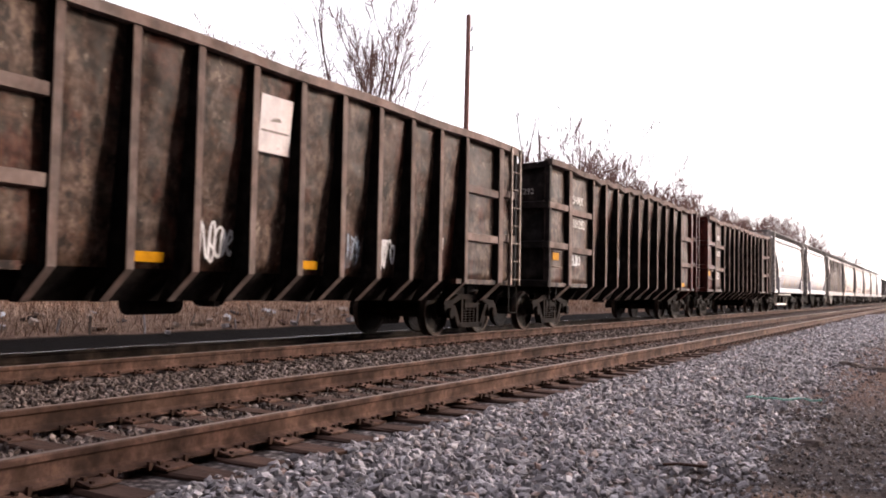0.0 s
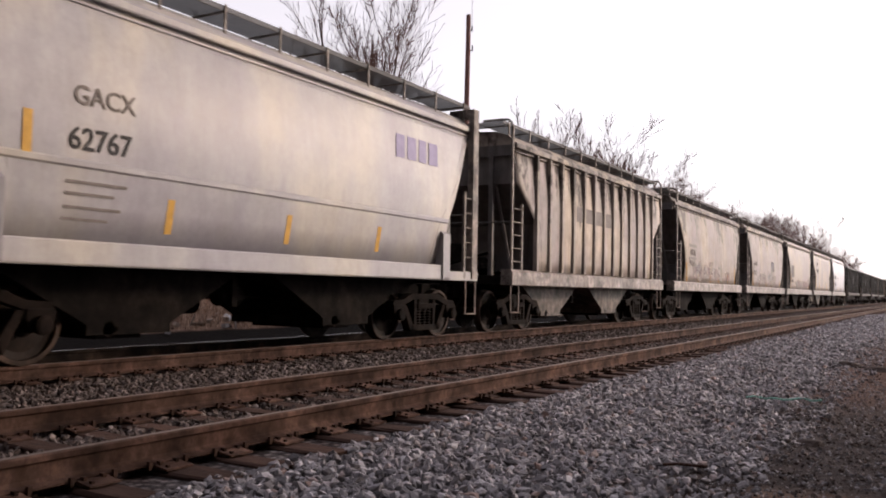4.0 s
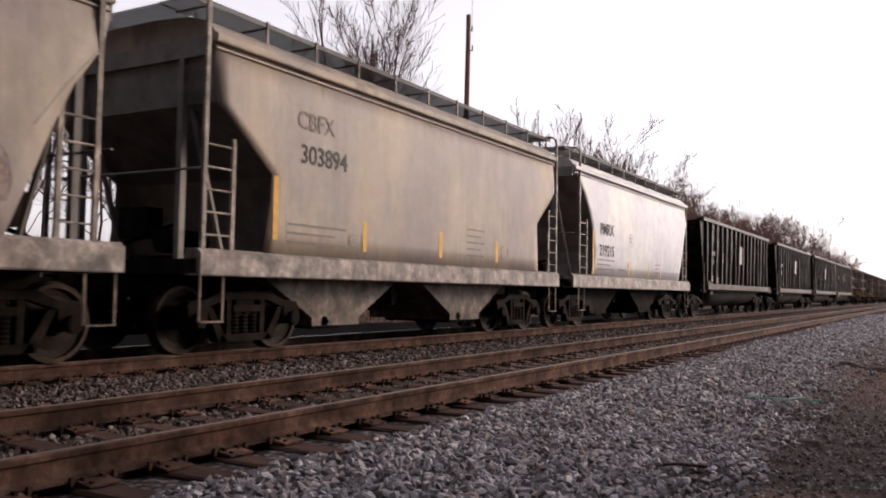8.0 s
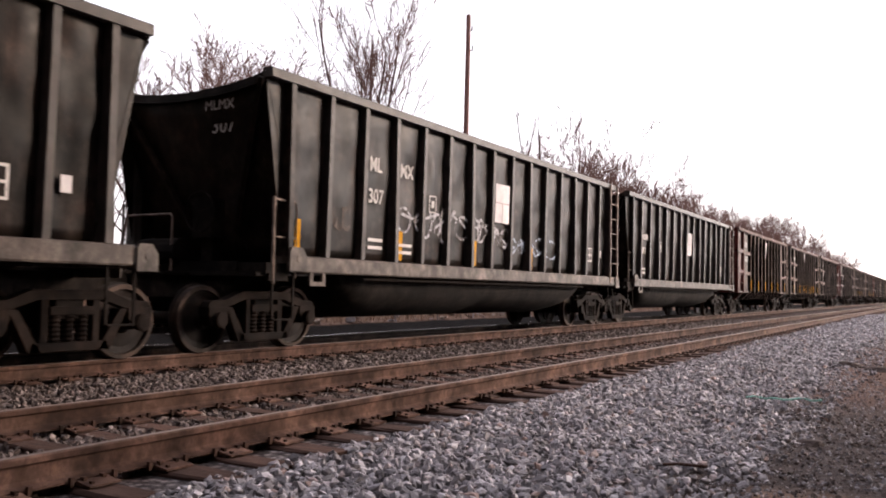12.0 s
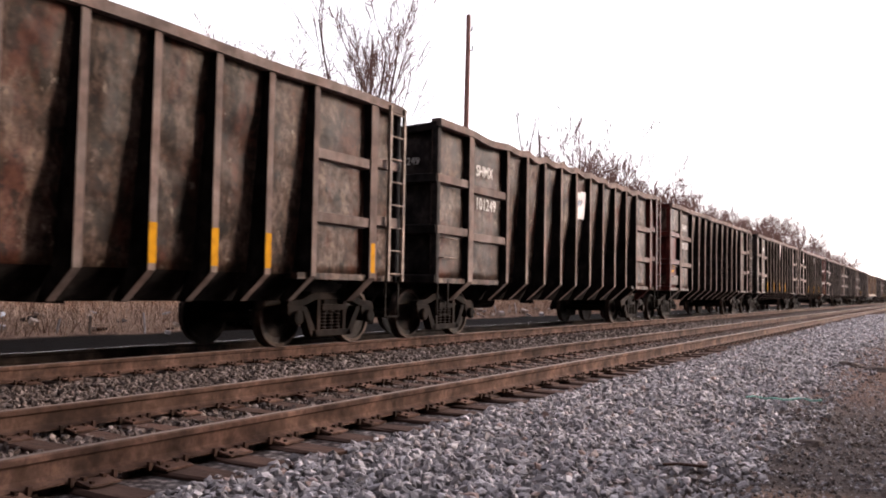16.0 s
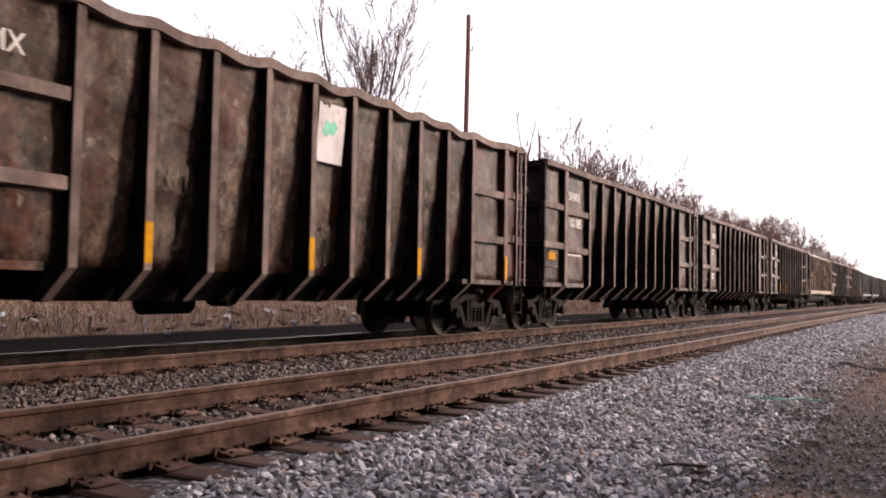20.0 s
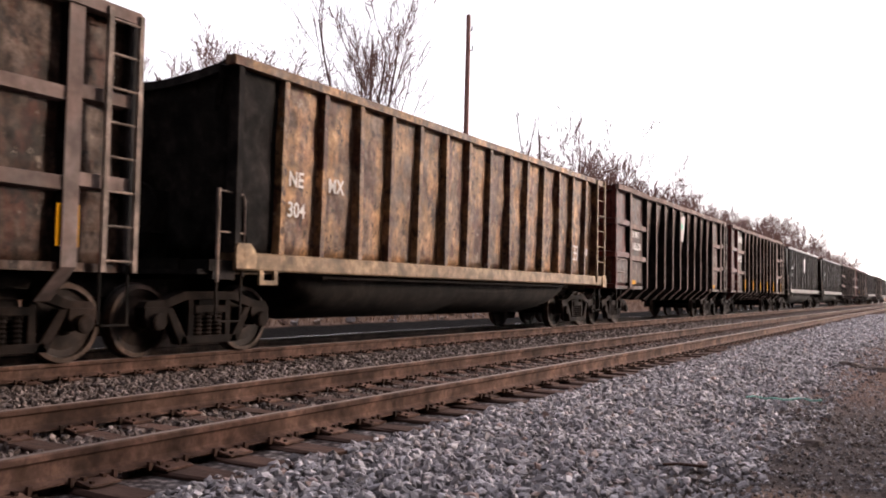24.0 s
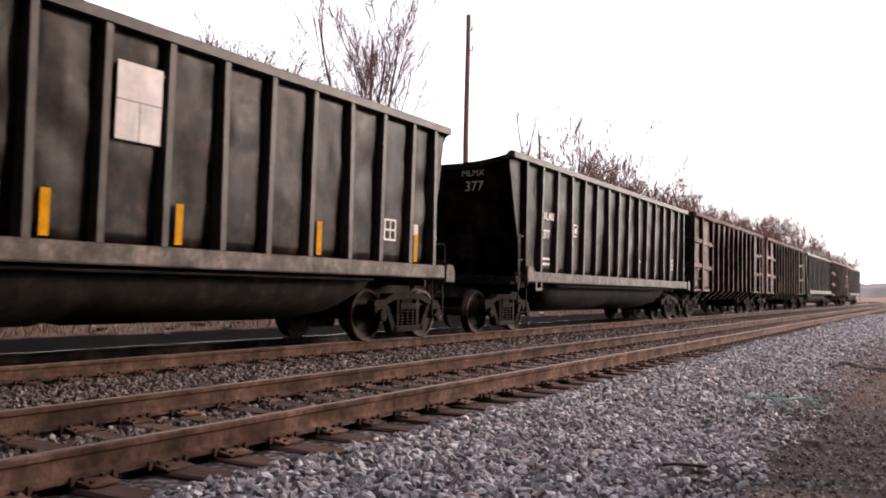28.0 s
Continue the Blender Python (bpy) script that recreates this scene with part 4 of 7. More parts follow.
M["cord"] = plain("pale_green_cord", (0.24, 0.50, 0.44), 0.7)
M["clod"] = plain("dark_earth", (0.06, 0.046, 0.042), 0.95)
M["chunk"] = plain("pale_concrete", (0.34, 0.28, 0.24), 0.9)
litter()
scraps()
stalks()


# ---- the train: parts that all cars share ----
WHEEL_R = 0.44
WHEELSETS = []                   # (wheelset, its distance from the front of the train)


def wheelset_mesh():
    if "wheelset" in MESHES:
        return MESHES["wheelset"]
    bm = bmesh.new()
    n = 32
    prof = [(0.0, 0.865), (0.10, 0.865), (0.14, 0.80), (0.30, 0.765), (0.375, 0.785), (0.385, 0.82), (0.435, 0.82), (0.44, 0.81), (0.44, 0.715), (0.468, 0.70), (0.468, 0.685), (0.40, 0.683), (0.36, 0.70), (0.16, 0.71), (0.13, 0.66), (0.09, 0.65)]
    for side in (-1, 1):
        loops = []
        for r, x in prof:
            loops.append([bm.verts.new((side * x, r * math.cos(2 * math.pi * i / n), r * math.sin(2 * math.pi * i / n))) for i in range(n)] if r > 0 else [bm.verts.new((side * x, 0, 0))])
        for k, (a, b) in enumerate(zip(loops, loops[1:])):
            for i in range(n):
                j = (i + 1) % n
                f = bm.faces.new((a[0], b[i], b[j]) if len(a) == 1 else (a[i], a[j], b[j], b[i]))
                f.material_index = 1 if k in (5, 6, 7) else 0
        for k in range(3):
            t = 2.094 * k
            rod(bm, (side * 0.868, 0.055 * math.cos(t), 0.055 * math.sin(t)), (side * 0.885, 0.055 * math.cos(t), 0.055 * math.sin(t)), 0.018)
    rod(bm, (-0.86, 0, 0), (0.86, 0, 0), 0.085, 14)
    bmesh.ops.recalc_face_normals(bm, faces=bm.faces)
    me = bpy.data.meshes.new("wheelset")
    bm.to_mesh(me)
    bm.free()
    me.materials.append(M["wheel"])
    me.materials.append(M["tread"])
    MESHES["wheelset"] = me
    return me


def truck_bolster(bm):
    box(bm, -1.05, 1.05, -0.17, 0.17, 0.50, 0.72)
    rod(bm, (0, 0, 0.70), (0, 0, 0.86), 0.20, 16)
    for y in (-0.55, 0.55):
        box(bm, -0.72, 0.72, y - 0.04, y + 0.04, 0.34, 0.46)
    for sx in (-0.62, 0.62):
        box(bm, sx - 0.08, sx + 0.08, -0.09, 0.09, 0.72, 0.80)


def side_frame(bm):
    x0, x1 = -0.075, 0.075
    prism(bm, [(-1.07, 0.60), (-1.02, 0.68), (-0.74, 0.70), (-0.46, 0.81), (0.46, 0.81), (0.74, 0.70), (1.02, 0.68), (1.07, 0.60), (0.74, 0.59), (0.40, 0.70), (-0.40, 0.70), (-0.74, 0.59)], "x", x0, x1)
    for s in (-1, 1):
        prism(bm, [(s * 1.06, 0.61), (s * 0.72, 0.61), (s * 0.72, 0.50), (s * 0.78, 0.36), (s * 1.0, 0.36), (s * 1.06, 0.50)], "x", x0 - 0.02, x1 + 0.02)
        prism(bm, [(s * 0.73, 0.60), (s * 0.62, 0.60), (s * 0.34, 0.15), (s * 0.50, 0.15)], "x", x0, x1)
        prism(bm, [(s * 0.36, 0.71), (s * 0.27, 0.71), (s * 0.27, 0.22), (s * 0.36, 0.22)], "x", x0 + 0.01, x1 - 0.01)
        rod(bm, (x1 + 0.02, s * 0.889, 0.44), (x1 + 0.09, s * 0.889, 0.44), 0.105, 12)
        rod(bm, (x1 + 0.09, s * 0.889, 0.44), (x1 + 0.10, s * 0.889, 0.44), 0.085, 12)
    prism(bm, [(-0.50, 0.15), (0.50, 0.15), (0.46, 0.25), (-0.46, 0.25)], "x", x0, x1)
    box(bm, x0 + 0.01, x1 + 0.015, -0.27, 0.27, 0.54, 0.63)


def coil_spring(bm):
    rings = []
    for i in range(13):
        r = 0.078 if i % 2 else 0.058
        rings.append([bm.verts.new((r * math.cos(0.628 * k), r * math.sin(0.628 * k), 0.25 + 0.025 * i)) for k in range(10)])
    for a, b in zip(rings, rings[1:]):
        for k in range(10):
            bm.faces.new((a[k], a[(k + 1) % 10], b[(k + 1) % 10], b[k]))


def add_truck(car, y, u):
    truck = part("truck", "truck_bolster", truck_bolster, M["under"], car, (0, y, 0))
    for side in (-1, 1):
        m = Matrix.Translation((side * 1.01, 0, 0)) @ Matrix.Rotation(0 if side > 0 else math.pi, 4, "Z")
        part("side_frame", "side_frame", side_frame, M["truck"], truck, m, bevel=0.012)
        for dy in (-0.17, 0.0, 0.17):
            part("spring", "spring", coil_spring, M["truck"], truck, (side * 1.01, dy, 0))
    for dy in (-0.889, 0.889):
        ws = new("wheelset", wheelset_mesh())
        ws.parent = truck
        ws.location = (0, dy, WHEEL_R)
        WHEELSETS.append((ws, u + y + dy))


def coupler(bm):
    box(bm, -0.11, 0.11, 0.0, 0.75, 0.78, 0.98)
    box(bm, -0.09, 0.09, -0.42, 0.05, 0.80, 0.95)
    prism(bm, [(-0.15, -0.42), (0.15, -0.42), (0.17, -0.58), (0.06, -0.70), (0.0, -0.60), (-0.06, -0.60), (-0.17, -0.72)], "z", 0.74, 1.0)


def air_hose(bm):
    pts = [(0.30, 0.15, 0.86), (0.32, -0.05, 0.78), (0.30, -0.22, 0.58), (0.22, -0.42, 0.40), (0.12, -0.60, 0.36)]
    tube(bm, pts, 0.028, 8)


def add_ends(car, y0, y1):
    """Couplers and air hoses at both ends."""
    for y, turn in ((y0, 0.0), (y1, math.pi)):
        m = Matrix.Translation((0, y, 0)) @ Matrix.Rotation(turn, 4, "Z")
        part("coupler", "coupler", coupler, M["under"], car, m, bevel=0.015)
        part("air_hose", "air_hose", air_hose, M["under"], car, m)


def ladder(car, x, y0, y1, z0, z1, rungs, material, z2=None, foot=None):
    """Two stiles along a side and the rungs between them; z2: where the shorter stile ends."""
    key = (round(x, 2), round(y1 - y0, 2), z0, z1, z2, rungs, foot)

    def build(bm):
        w = y1 - y0
        box(bm, -0.022, 0.022, -0.03, 0.03, z0, z1)
        box(bm, -0.022, 0.022, w - 0.03, w + 0.03, z0, z2 or z1)
    lad = part("ladder", ("ladder",) + key, build, material, car, (x, y0, 0))
    top = (z2 or z1) - 0.12
    for i in range(rungs):
        z = z0 + 0.12 + (top - z0 - 0.12) * i / (rungs - 1)
        part("rung", ("rung", round(y1 - y0, 2)), lambda bm: rod(bm, (0, 0, 0), (0, y1 - y0, 0), 0.014, 6), material, lad, (0, 0, z))
    return lad


def stirrup(car, x, y, w, material):
    """The hanging step below a corner."""
    def build(bm):
        for yy in (0, w):
            box(bm, -0.010, 0.010, yy - 0.016, yy + 0.016, 0.44, 1.08)
        box(bm, -0.04, 0.04, 0, w, 0.43, 0.45)
    part("step", ("stirrup", w), build, material, car, (x, y, 0))


def underframe(car, length, ends=0.0):
    def sill(bm):
        box(bm, -0.17, -0.13, -ends, length + ends, 0.72, 1.06)
        box(bm, 0.13, 0.17, -ends, length + ends, 0.72, 1.06)
        box(bm, -0.25, 0.25, -ends, length + ends, 1.02, 1.06)
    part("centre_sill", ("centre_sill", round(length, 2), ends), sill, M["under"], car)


def brake_rig(car, y):
    def tank(bm):
        rod(bm, (-0.75, y, 0.62), (-0.75, y + 0.9, 0.62), 0.17, 12)
        rod(bm, (0.55, y + 0.1, 0.74), (0.55, y + 0.5, 0.74), 0.13, 12)
        rod(bm, (0.3, y - 2.5, 0.72), (0.3, y + 3.2, 0.70), 0.022, 6)
        rod(bm, (0.55, y + 0.5, 0.74), (0.45, y + 2.6, 0.66), 0.018, 6)
        box(bm, 0.45, 0.75, y + 0.2, y + 0.3, 0.6, 1.0)
        box(bm, -0.9, -0.6, y + 0.4, y + 0.5, 0.6, 1.0)
    part("brake_gear", ("brake_gear", round(y, 2)), tank, M["under"], car)


def end_lettering(car, text, x, y, z, size, paint="stencil"):
    """Numbers on the front end, which faces -y."""
    k = ("end_text", text, size, paint)
    if k not in MESHES:
        cu = bpy.data.curves.new("lettering", "FONT")
        cu.body, cu.size, cu.extrude = text, size, 0.002
        cu.resolution_u = 3
        tmp = bpy.data.objects.new("lettering", cu)
        me = bpy.data.meshes.new_from_object(tmp)
        me.materials.clear()
        me.materials.append(M[paint])
        bpy.data.objects.remove(tmp)
        MESHES[k] = me
    ob = new("lettering", MESHES[k])
    ob.parent = car
    ob.matrix_basis = pose(x, y, z, 90, 0, 0)
    ob["label"] = "white stencilled numbers on the end" if paint == "stencil" else "small dark letters on the end"


# ---- high-side gondola ----
GX, GRIB = 1.445, 1.555           # side sheets at the top, and outer faces of the ribs
G_LEAN = 0.21                    # how far the middle sheets slope inwards from top to bottom
GZ0, GZ1 = 1.06, 3.87            # bottom and top of the sides
G_LEN = 13.55
G_POSTS = [1.22] + [2.79 + 0.949 * i for i in range(10)] + [12.76]
G_BANDS = ((2.76, 2.96), (1.85, 2.05))


def dented(bm, w, z0, z1, v, amount, lean=0.0, nx=9, nz=16):
    """A steel sheet that bellies out between its ribs and is knocked about by loading."""
    rows = []
    for k in range(nz + 1):
        row = []
        for i in range(nx + 1):
            a, b = i / nx, k / nz
            rim = (4 * a * (1 - a)) ** 0.6 * (4 * b * (1 - b)) ** 0.4
            d = noise.noise(Vector((a * w * 2.2, b * 4.2, v * 7.3))) * 0.8 + abs(noise.noise(Vector((a * w * 3.6, b * 6.0, v * 3.1)))) * 0.7 - 0.15
            row.append((amount * rim * (0.25 + d * (0.7 + 0.6 * b)) + lean * (1 - b), a * w, z0 + (z1 - z0) * b))
        rows.append(row)
    sheet(bm, rows)
    thicken(bm, 0.010)


def g_rib(bm, w):
    """Its outer face is upright; it deepens downwards with the slope of the sheets, and its foot tucks under."""
    loops = []
    for z, x0, x1 in ((0.68, 1.0, 1.14), (1.04, GX - G_LEAN - 0.01, GRIB), (GZ1 - 0.10, GX - 0.01, GRIB)):
        loops.append([bm.verts.new((x, y, z)) for x, y in ((x0, -w * 0.62), (x1 - 0.02, -w * 0.5), (x1, -w * 0.4), (x1, w * 0.4), (x1 - 0.02, w * 0.5), (x0, w * 0.62))])
    for a, b in zip(loops, loops[1:]):
        for i in range(6):
            bm.faces.new((a[i], a[(i + 1) % 6], b[(i + 1) % 6], b[i]))
    bm.faces.new(loops[0][::-1])
    bm.faces.new(loops[-1])


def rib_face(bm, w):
    """The flat bar along a rib's outside, bent in at its foot."""
    prism(bm, [(1.142, 0.69), (GRIB + 0.001, 1.043), (GRIB + 0.001, GZ1 - 0.11), (GRIB + 0.007, GZ1 - 0.11), (GRIB + 0.007, 1.041), (1.148, 0.686)], "y", -w * 0.5, w * 0.5)


def sagging_chord(bm, z0, z1, sag, y0, y1):
    """The bar along the top of an end, beaten down in the middle."""
    loops = []
    for i in range(13):
        x = -1.5 + 0.25 * i
        d = sag * max(0.0, 1 - (x / 1.5) ** 2) ** 0.8
        loops.append([bm.verts.new((x, y, z - d)) for y, z in ((y0, z0), (y1, z0), (y1, z1), (y0, z1))])
    for a, b in zip(loops, loops[1:]):
        for k in range(4):
            bm.faces.new((a[k], a[(k + 1) % 4], b[(k + 1) % 4], b[k]))
    bm.faces.new(loops[0][::-1])
    bm.faces.new(loops[-1])


def wave_of(kind, y):
    """How far the top chord has been beaten down or bent."""
    if kind == 0:
        return 0.012 * math.sin(y * 1.7)
    s = 0.0
    for p, q in zip(G_POSTS, G_POSTS[1:]):
        if p < y < q:
            s = -0.09 * math.sin(math.pi * (y - p) / (q - p)) ** 1.3 * (0.75 + 0.25 * math.sin(p * 3 + kind))
    return s + 0.03 + 0.015 * math.sin(y * 0.9 + kind)


def gondola(spec, u):
    """A high-side gondola; y runs from its front corner to its rear one."""
    body, front, rear = M[spec["paint"]], M[spec.get("front", spec["paint"])], M[spec.get("rear", spec["paint"])]
    wave = spec.get("wave", 0)
    sd = spec.get("seed", 0)
    car = new("gondola_car")
    tagged(car, spec["label"], "railway car", "cars of the train")
    underframe(car, G_LEN, 0.15)
    add_ends(car, 0.0, G_LEN)
    add_truck(car, 1.15, u)
    add_truck(car, G_LEN - 1.15, u)
    brake_rig(car, 5.6)

    def floor(bm):
        box(bm, -GX, GX, 0.08, 2.45, 1.02, 1.07)
        box(bm, -GX, GX, G_LEN - 2.45, G_LEN - 0.08, 1.02, 1.07)
        prism(bm, [(2.30, 1.06), (2.75, 0.69), (G_LEN - 2.75, 0.69), (G_LEN - 2.30, 1.06)], "x", -0.70, 0.70)
    part("floor", "gondola_floor", floor, M["under"], car)
    edges = [0.0] + G_POSTS + [G_LEN]
    for side in (1, -1):
        flip = Matrix.Identity(4) if side > 0 else Matrix.Translation((0, G_LEN, 0)) @ Matrix.Rotation(math.pi, 4, "Z")

        def put(name, key, build, mat, at, **kw):
            return part(name, key, build, mat, car, flip @ Matrix.Translation(at), **kw)
        for i, (a, b) in enumerate(zip(edges, edges[1:])):
            w = b - a
            mat = body
            if side > 0:
                mat = front if i == 0 else rear if i == len(edges) - 2 else body
            v = (i * 3 + sd * 5) % 11
            middle = 1 if 1 < i < len(edges) - 3 else 0
            put("side_panel", ("side_panel", round(w, 2), v, middle), lambda bm: dented(bm, w, GZ0, GZ1 - 0.1, v, 0.062, -G_LEAN * middle), mat, (GX - 0.03 * (1 - middle), a, 0), smooth=True)
            if middle:
                # these panels face down; their shade is put into the black colour
                put("lower_panel", ("lower_panel", round(w, 2), v % 3), lambda bm: dented(bm, w, 0.69, GZ0 + 0.01, v % 3, 0.01, -0.34, 4, 3), M["shaded_black"], (GX - G_LEAN, a, 0))
            if i in (0, 1, len(edges) - 3, len(edges) - 2):
                for z0, z1 in G_BANDS:
                    drop = 0.0 if i in (0, len(edges) - 2) else -0.06
                    put("side_band", ("side_band", round(w, 2), z0), lambda bm: prism(bm, [(-0.08, z0), (0.095, z0 + 0.03), (0.095, z1 - 0.03), (-0.08, z1)], "y", 0.02, w - 0.08), M["gon_rib"] if mat is body else mat, (GX, a, drop))
        for j, y in enumerate(G_POSTS):
            big = j in (0, len(G_POSTS) - 1)
            mat = body
            if side > 0:
                mat = front if j == 0 and "front" in spec and spec.get("post", True) else rear if big and j and "rear" in spec else body
            width = 0.18 if big else 0.105
            # the web's side is painted black to stand for its shade
            web = put("rib", ("rib", big), lambda bm: g_rib(bm, width), M["shaded_black"] if mat is body else mat, (0, y, 0))
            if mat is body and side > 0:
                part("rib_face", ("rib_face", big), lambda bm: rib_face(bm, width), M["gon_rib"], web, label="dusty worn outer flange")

        def chord(bm):
            n = 108
            for x0, x1, h0 in ((-0.06, 0.145, 0.14),):
                loops = []
                for k in range(n + 1):
                    y = G_LEN * k / n
                    z = GZ1 + wave_of(wave, y)
                    loops.append([bm.verts.new(p) for p in ((x0, y, z - h0), (x1, y, z - h0), (x1, y, z - 0.02), (x1 - 0.02, y, z), (x0, y, z))])
                for a, b in zip(loops, loops[1:]):
                    for i in range(5):
                        bm.faces.new((a[i], a[(i + 1) % 5], b[(i + 1) % 5], b[i]))
                bm.faces.new(loops[0][::-1])
                bm.faces.new(loops[-1])
        put("top_chord", ("top_chord", wave), chord, M["gon_rib"], (GX, 0, 0))
        for a in (0.0, G_LEN - 2.5):
            put("side_sill", "gondola_side_sill", lambda bm: box(bm, -0.06, 0.06, 0, 2.5, 1.00, 1.09), body, (GX, a, 0))
    for end, (y, sgn) in enumerate(((0.0, 1), (G_LEN, -1))):
        mat = (front if "front" in spec else M["gon_end"]) if end == 0 else (rear if "rear" in spec else M["gon_end"])
        m = Matrix.Translation((0, y, 0)) @ Matrix.Rotation(0 if sgn > 0 else math.pi, 4, "Z")

        def wall(bm):
            rows = []
            for k in range(9):
                row = []
                for i in range(17):
                    a, b = i / 16, k / 8
                    rim = (4 * a * (1 - a)) ** 0.6 * (4 * b * (1 - b)) ** 0.4
                    row.append((-GX + 2 * GX * a, 0.09 + 0.05 * rim * noise.noise(Vector((a * 5, b * 4, 2.0 + end))), 1.0 + 2.79 * b - 0.09 * b * (4 * a * (1 - a))))
                rows.append(row)
            sheet(bm, rows)
            thicken(bm, 0.012)
        part("end_wall", ("end_wall", end), wall, mat, car, m, smooth=True)
        for z0, z1 in G_BANDS + ((0.98, 1.16),):
            part("end_band", ("end_band", z0), lambda bm: prism(bm, [(0.10, z0), (-0.03, z0 + 0.03), (-0.03, z1 - 0.03), (0.10, z1)], "x", -1.52, 1.52), mat, car, m)
        part("end_chord", "end_chord", lambda bm: sagging_chord(bm, GZ1 - 0.14, GZ1 - 0.01, 0.05, -0.01, 0.14), mat, car, m)
        for sx in (-1.46, 1.46):
            part("corner_post", "corner_post", lambda bm: box(bm, -0.07, 0.07, 0.0, 0.12, 1.0, GZ1 - 0.08), mat, car, m @ Matrix.Translation((sx, 0, 0)), bevel=0.012)
    bar = M["gon_red"] if spec.get("rear") == "gon_red" else M["bar_dark"]
    ladder(car, 1.60, G_LEN - 0.42, G_LEN - 0.02, 1.0, GZ1 - 0.06, 8, bar)
    ladder(car, -1.60, 0.02, 0.42, 1.0, GZ1 - 0.06, 8, bar)
    stirrup(car, 1.50, 0.12, 0.36, M["under"])
    stirrup(car, 1.56, G_LEN - 0.42, 0.36, M["under"])

    def grab(bm):
        rod(bm, (1.60, 0.15, 0), (1.60, 0.62, 0), 0.012, 6)
        for y in (0.15, 0.62):
            rod(bm, (1.45, y, 0), (1.60, y, 0), 0.012, 6)
    for z in (1.45, 1.80):
        part("grab_iron", "grab_iron", grab, M["bar_dark"], car, (0, 0, z))
    for z0, z1, paint in spec.get("patched", ()):
        part("front_patch", ("front_patch", z0, z1), lambda bm: prism(bm, [(-1.38, z0), (1.38, z0), (1.38, z1), (-1.38, z1)], "y", 0.030, 0.036), M[paint], car)
        if not spec.get("post", True):
            part("corner_patch", ("corner_patch", z0, z1), lambda bm: prism(bm, [(0.08, z0), (1.10, z0), (1.10, z1), (0.08, z1)], "x", GX + 0.050, GX + 0.056), M[paint], car)
    dress_gondola(car, spec)
    return car


def lean_on(ob, y, z, top, lean, height, x=0.0):
    """Lay a mark on a sheet that slopes inwards by lean over its height."""
    slope = lean / height
    ob.matrix_basis = Matrix.Translation((x - slope * (top - z), y, z)) @ Matrix.Rotation(math.atan(slope), 4, "Y") @ ob.matrix_basis.to_3x3().to_4x4()
    return ob


def on_sheet(ob, bay, y, z, out=0.0):
    lean = G_LEAN if 2 <= bay <= 10 else 0.0
    return lean_on(ob, y, z, GZ1 - 0.1, lean, GZ1 - 0.1 - GZ0, GX + 0.03 + out - (0.0 if lean else 0.03))


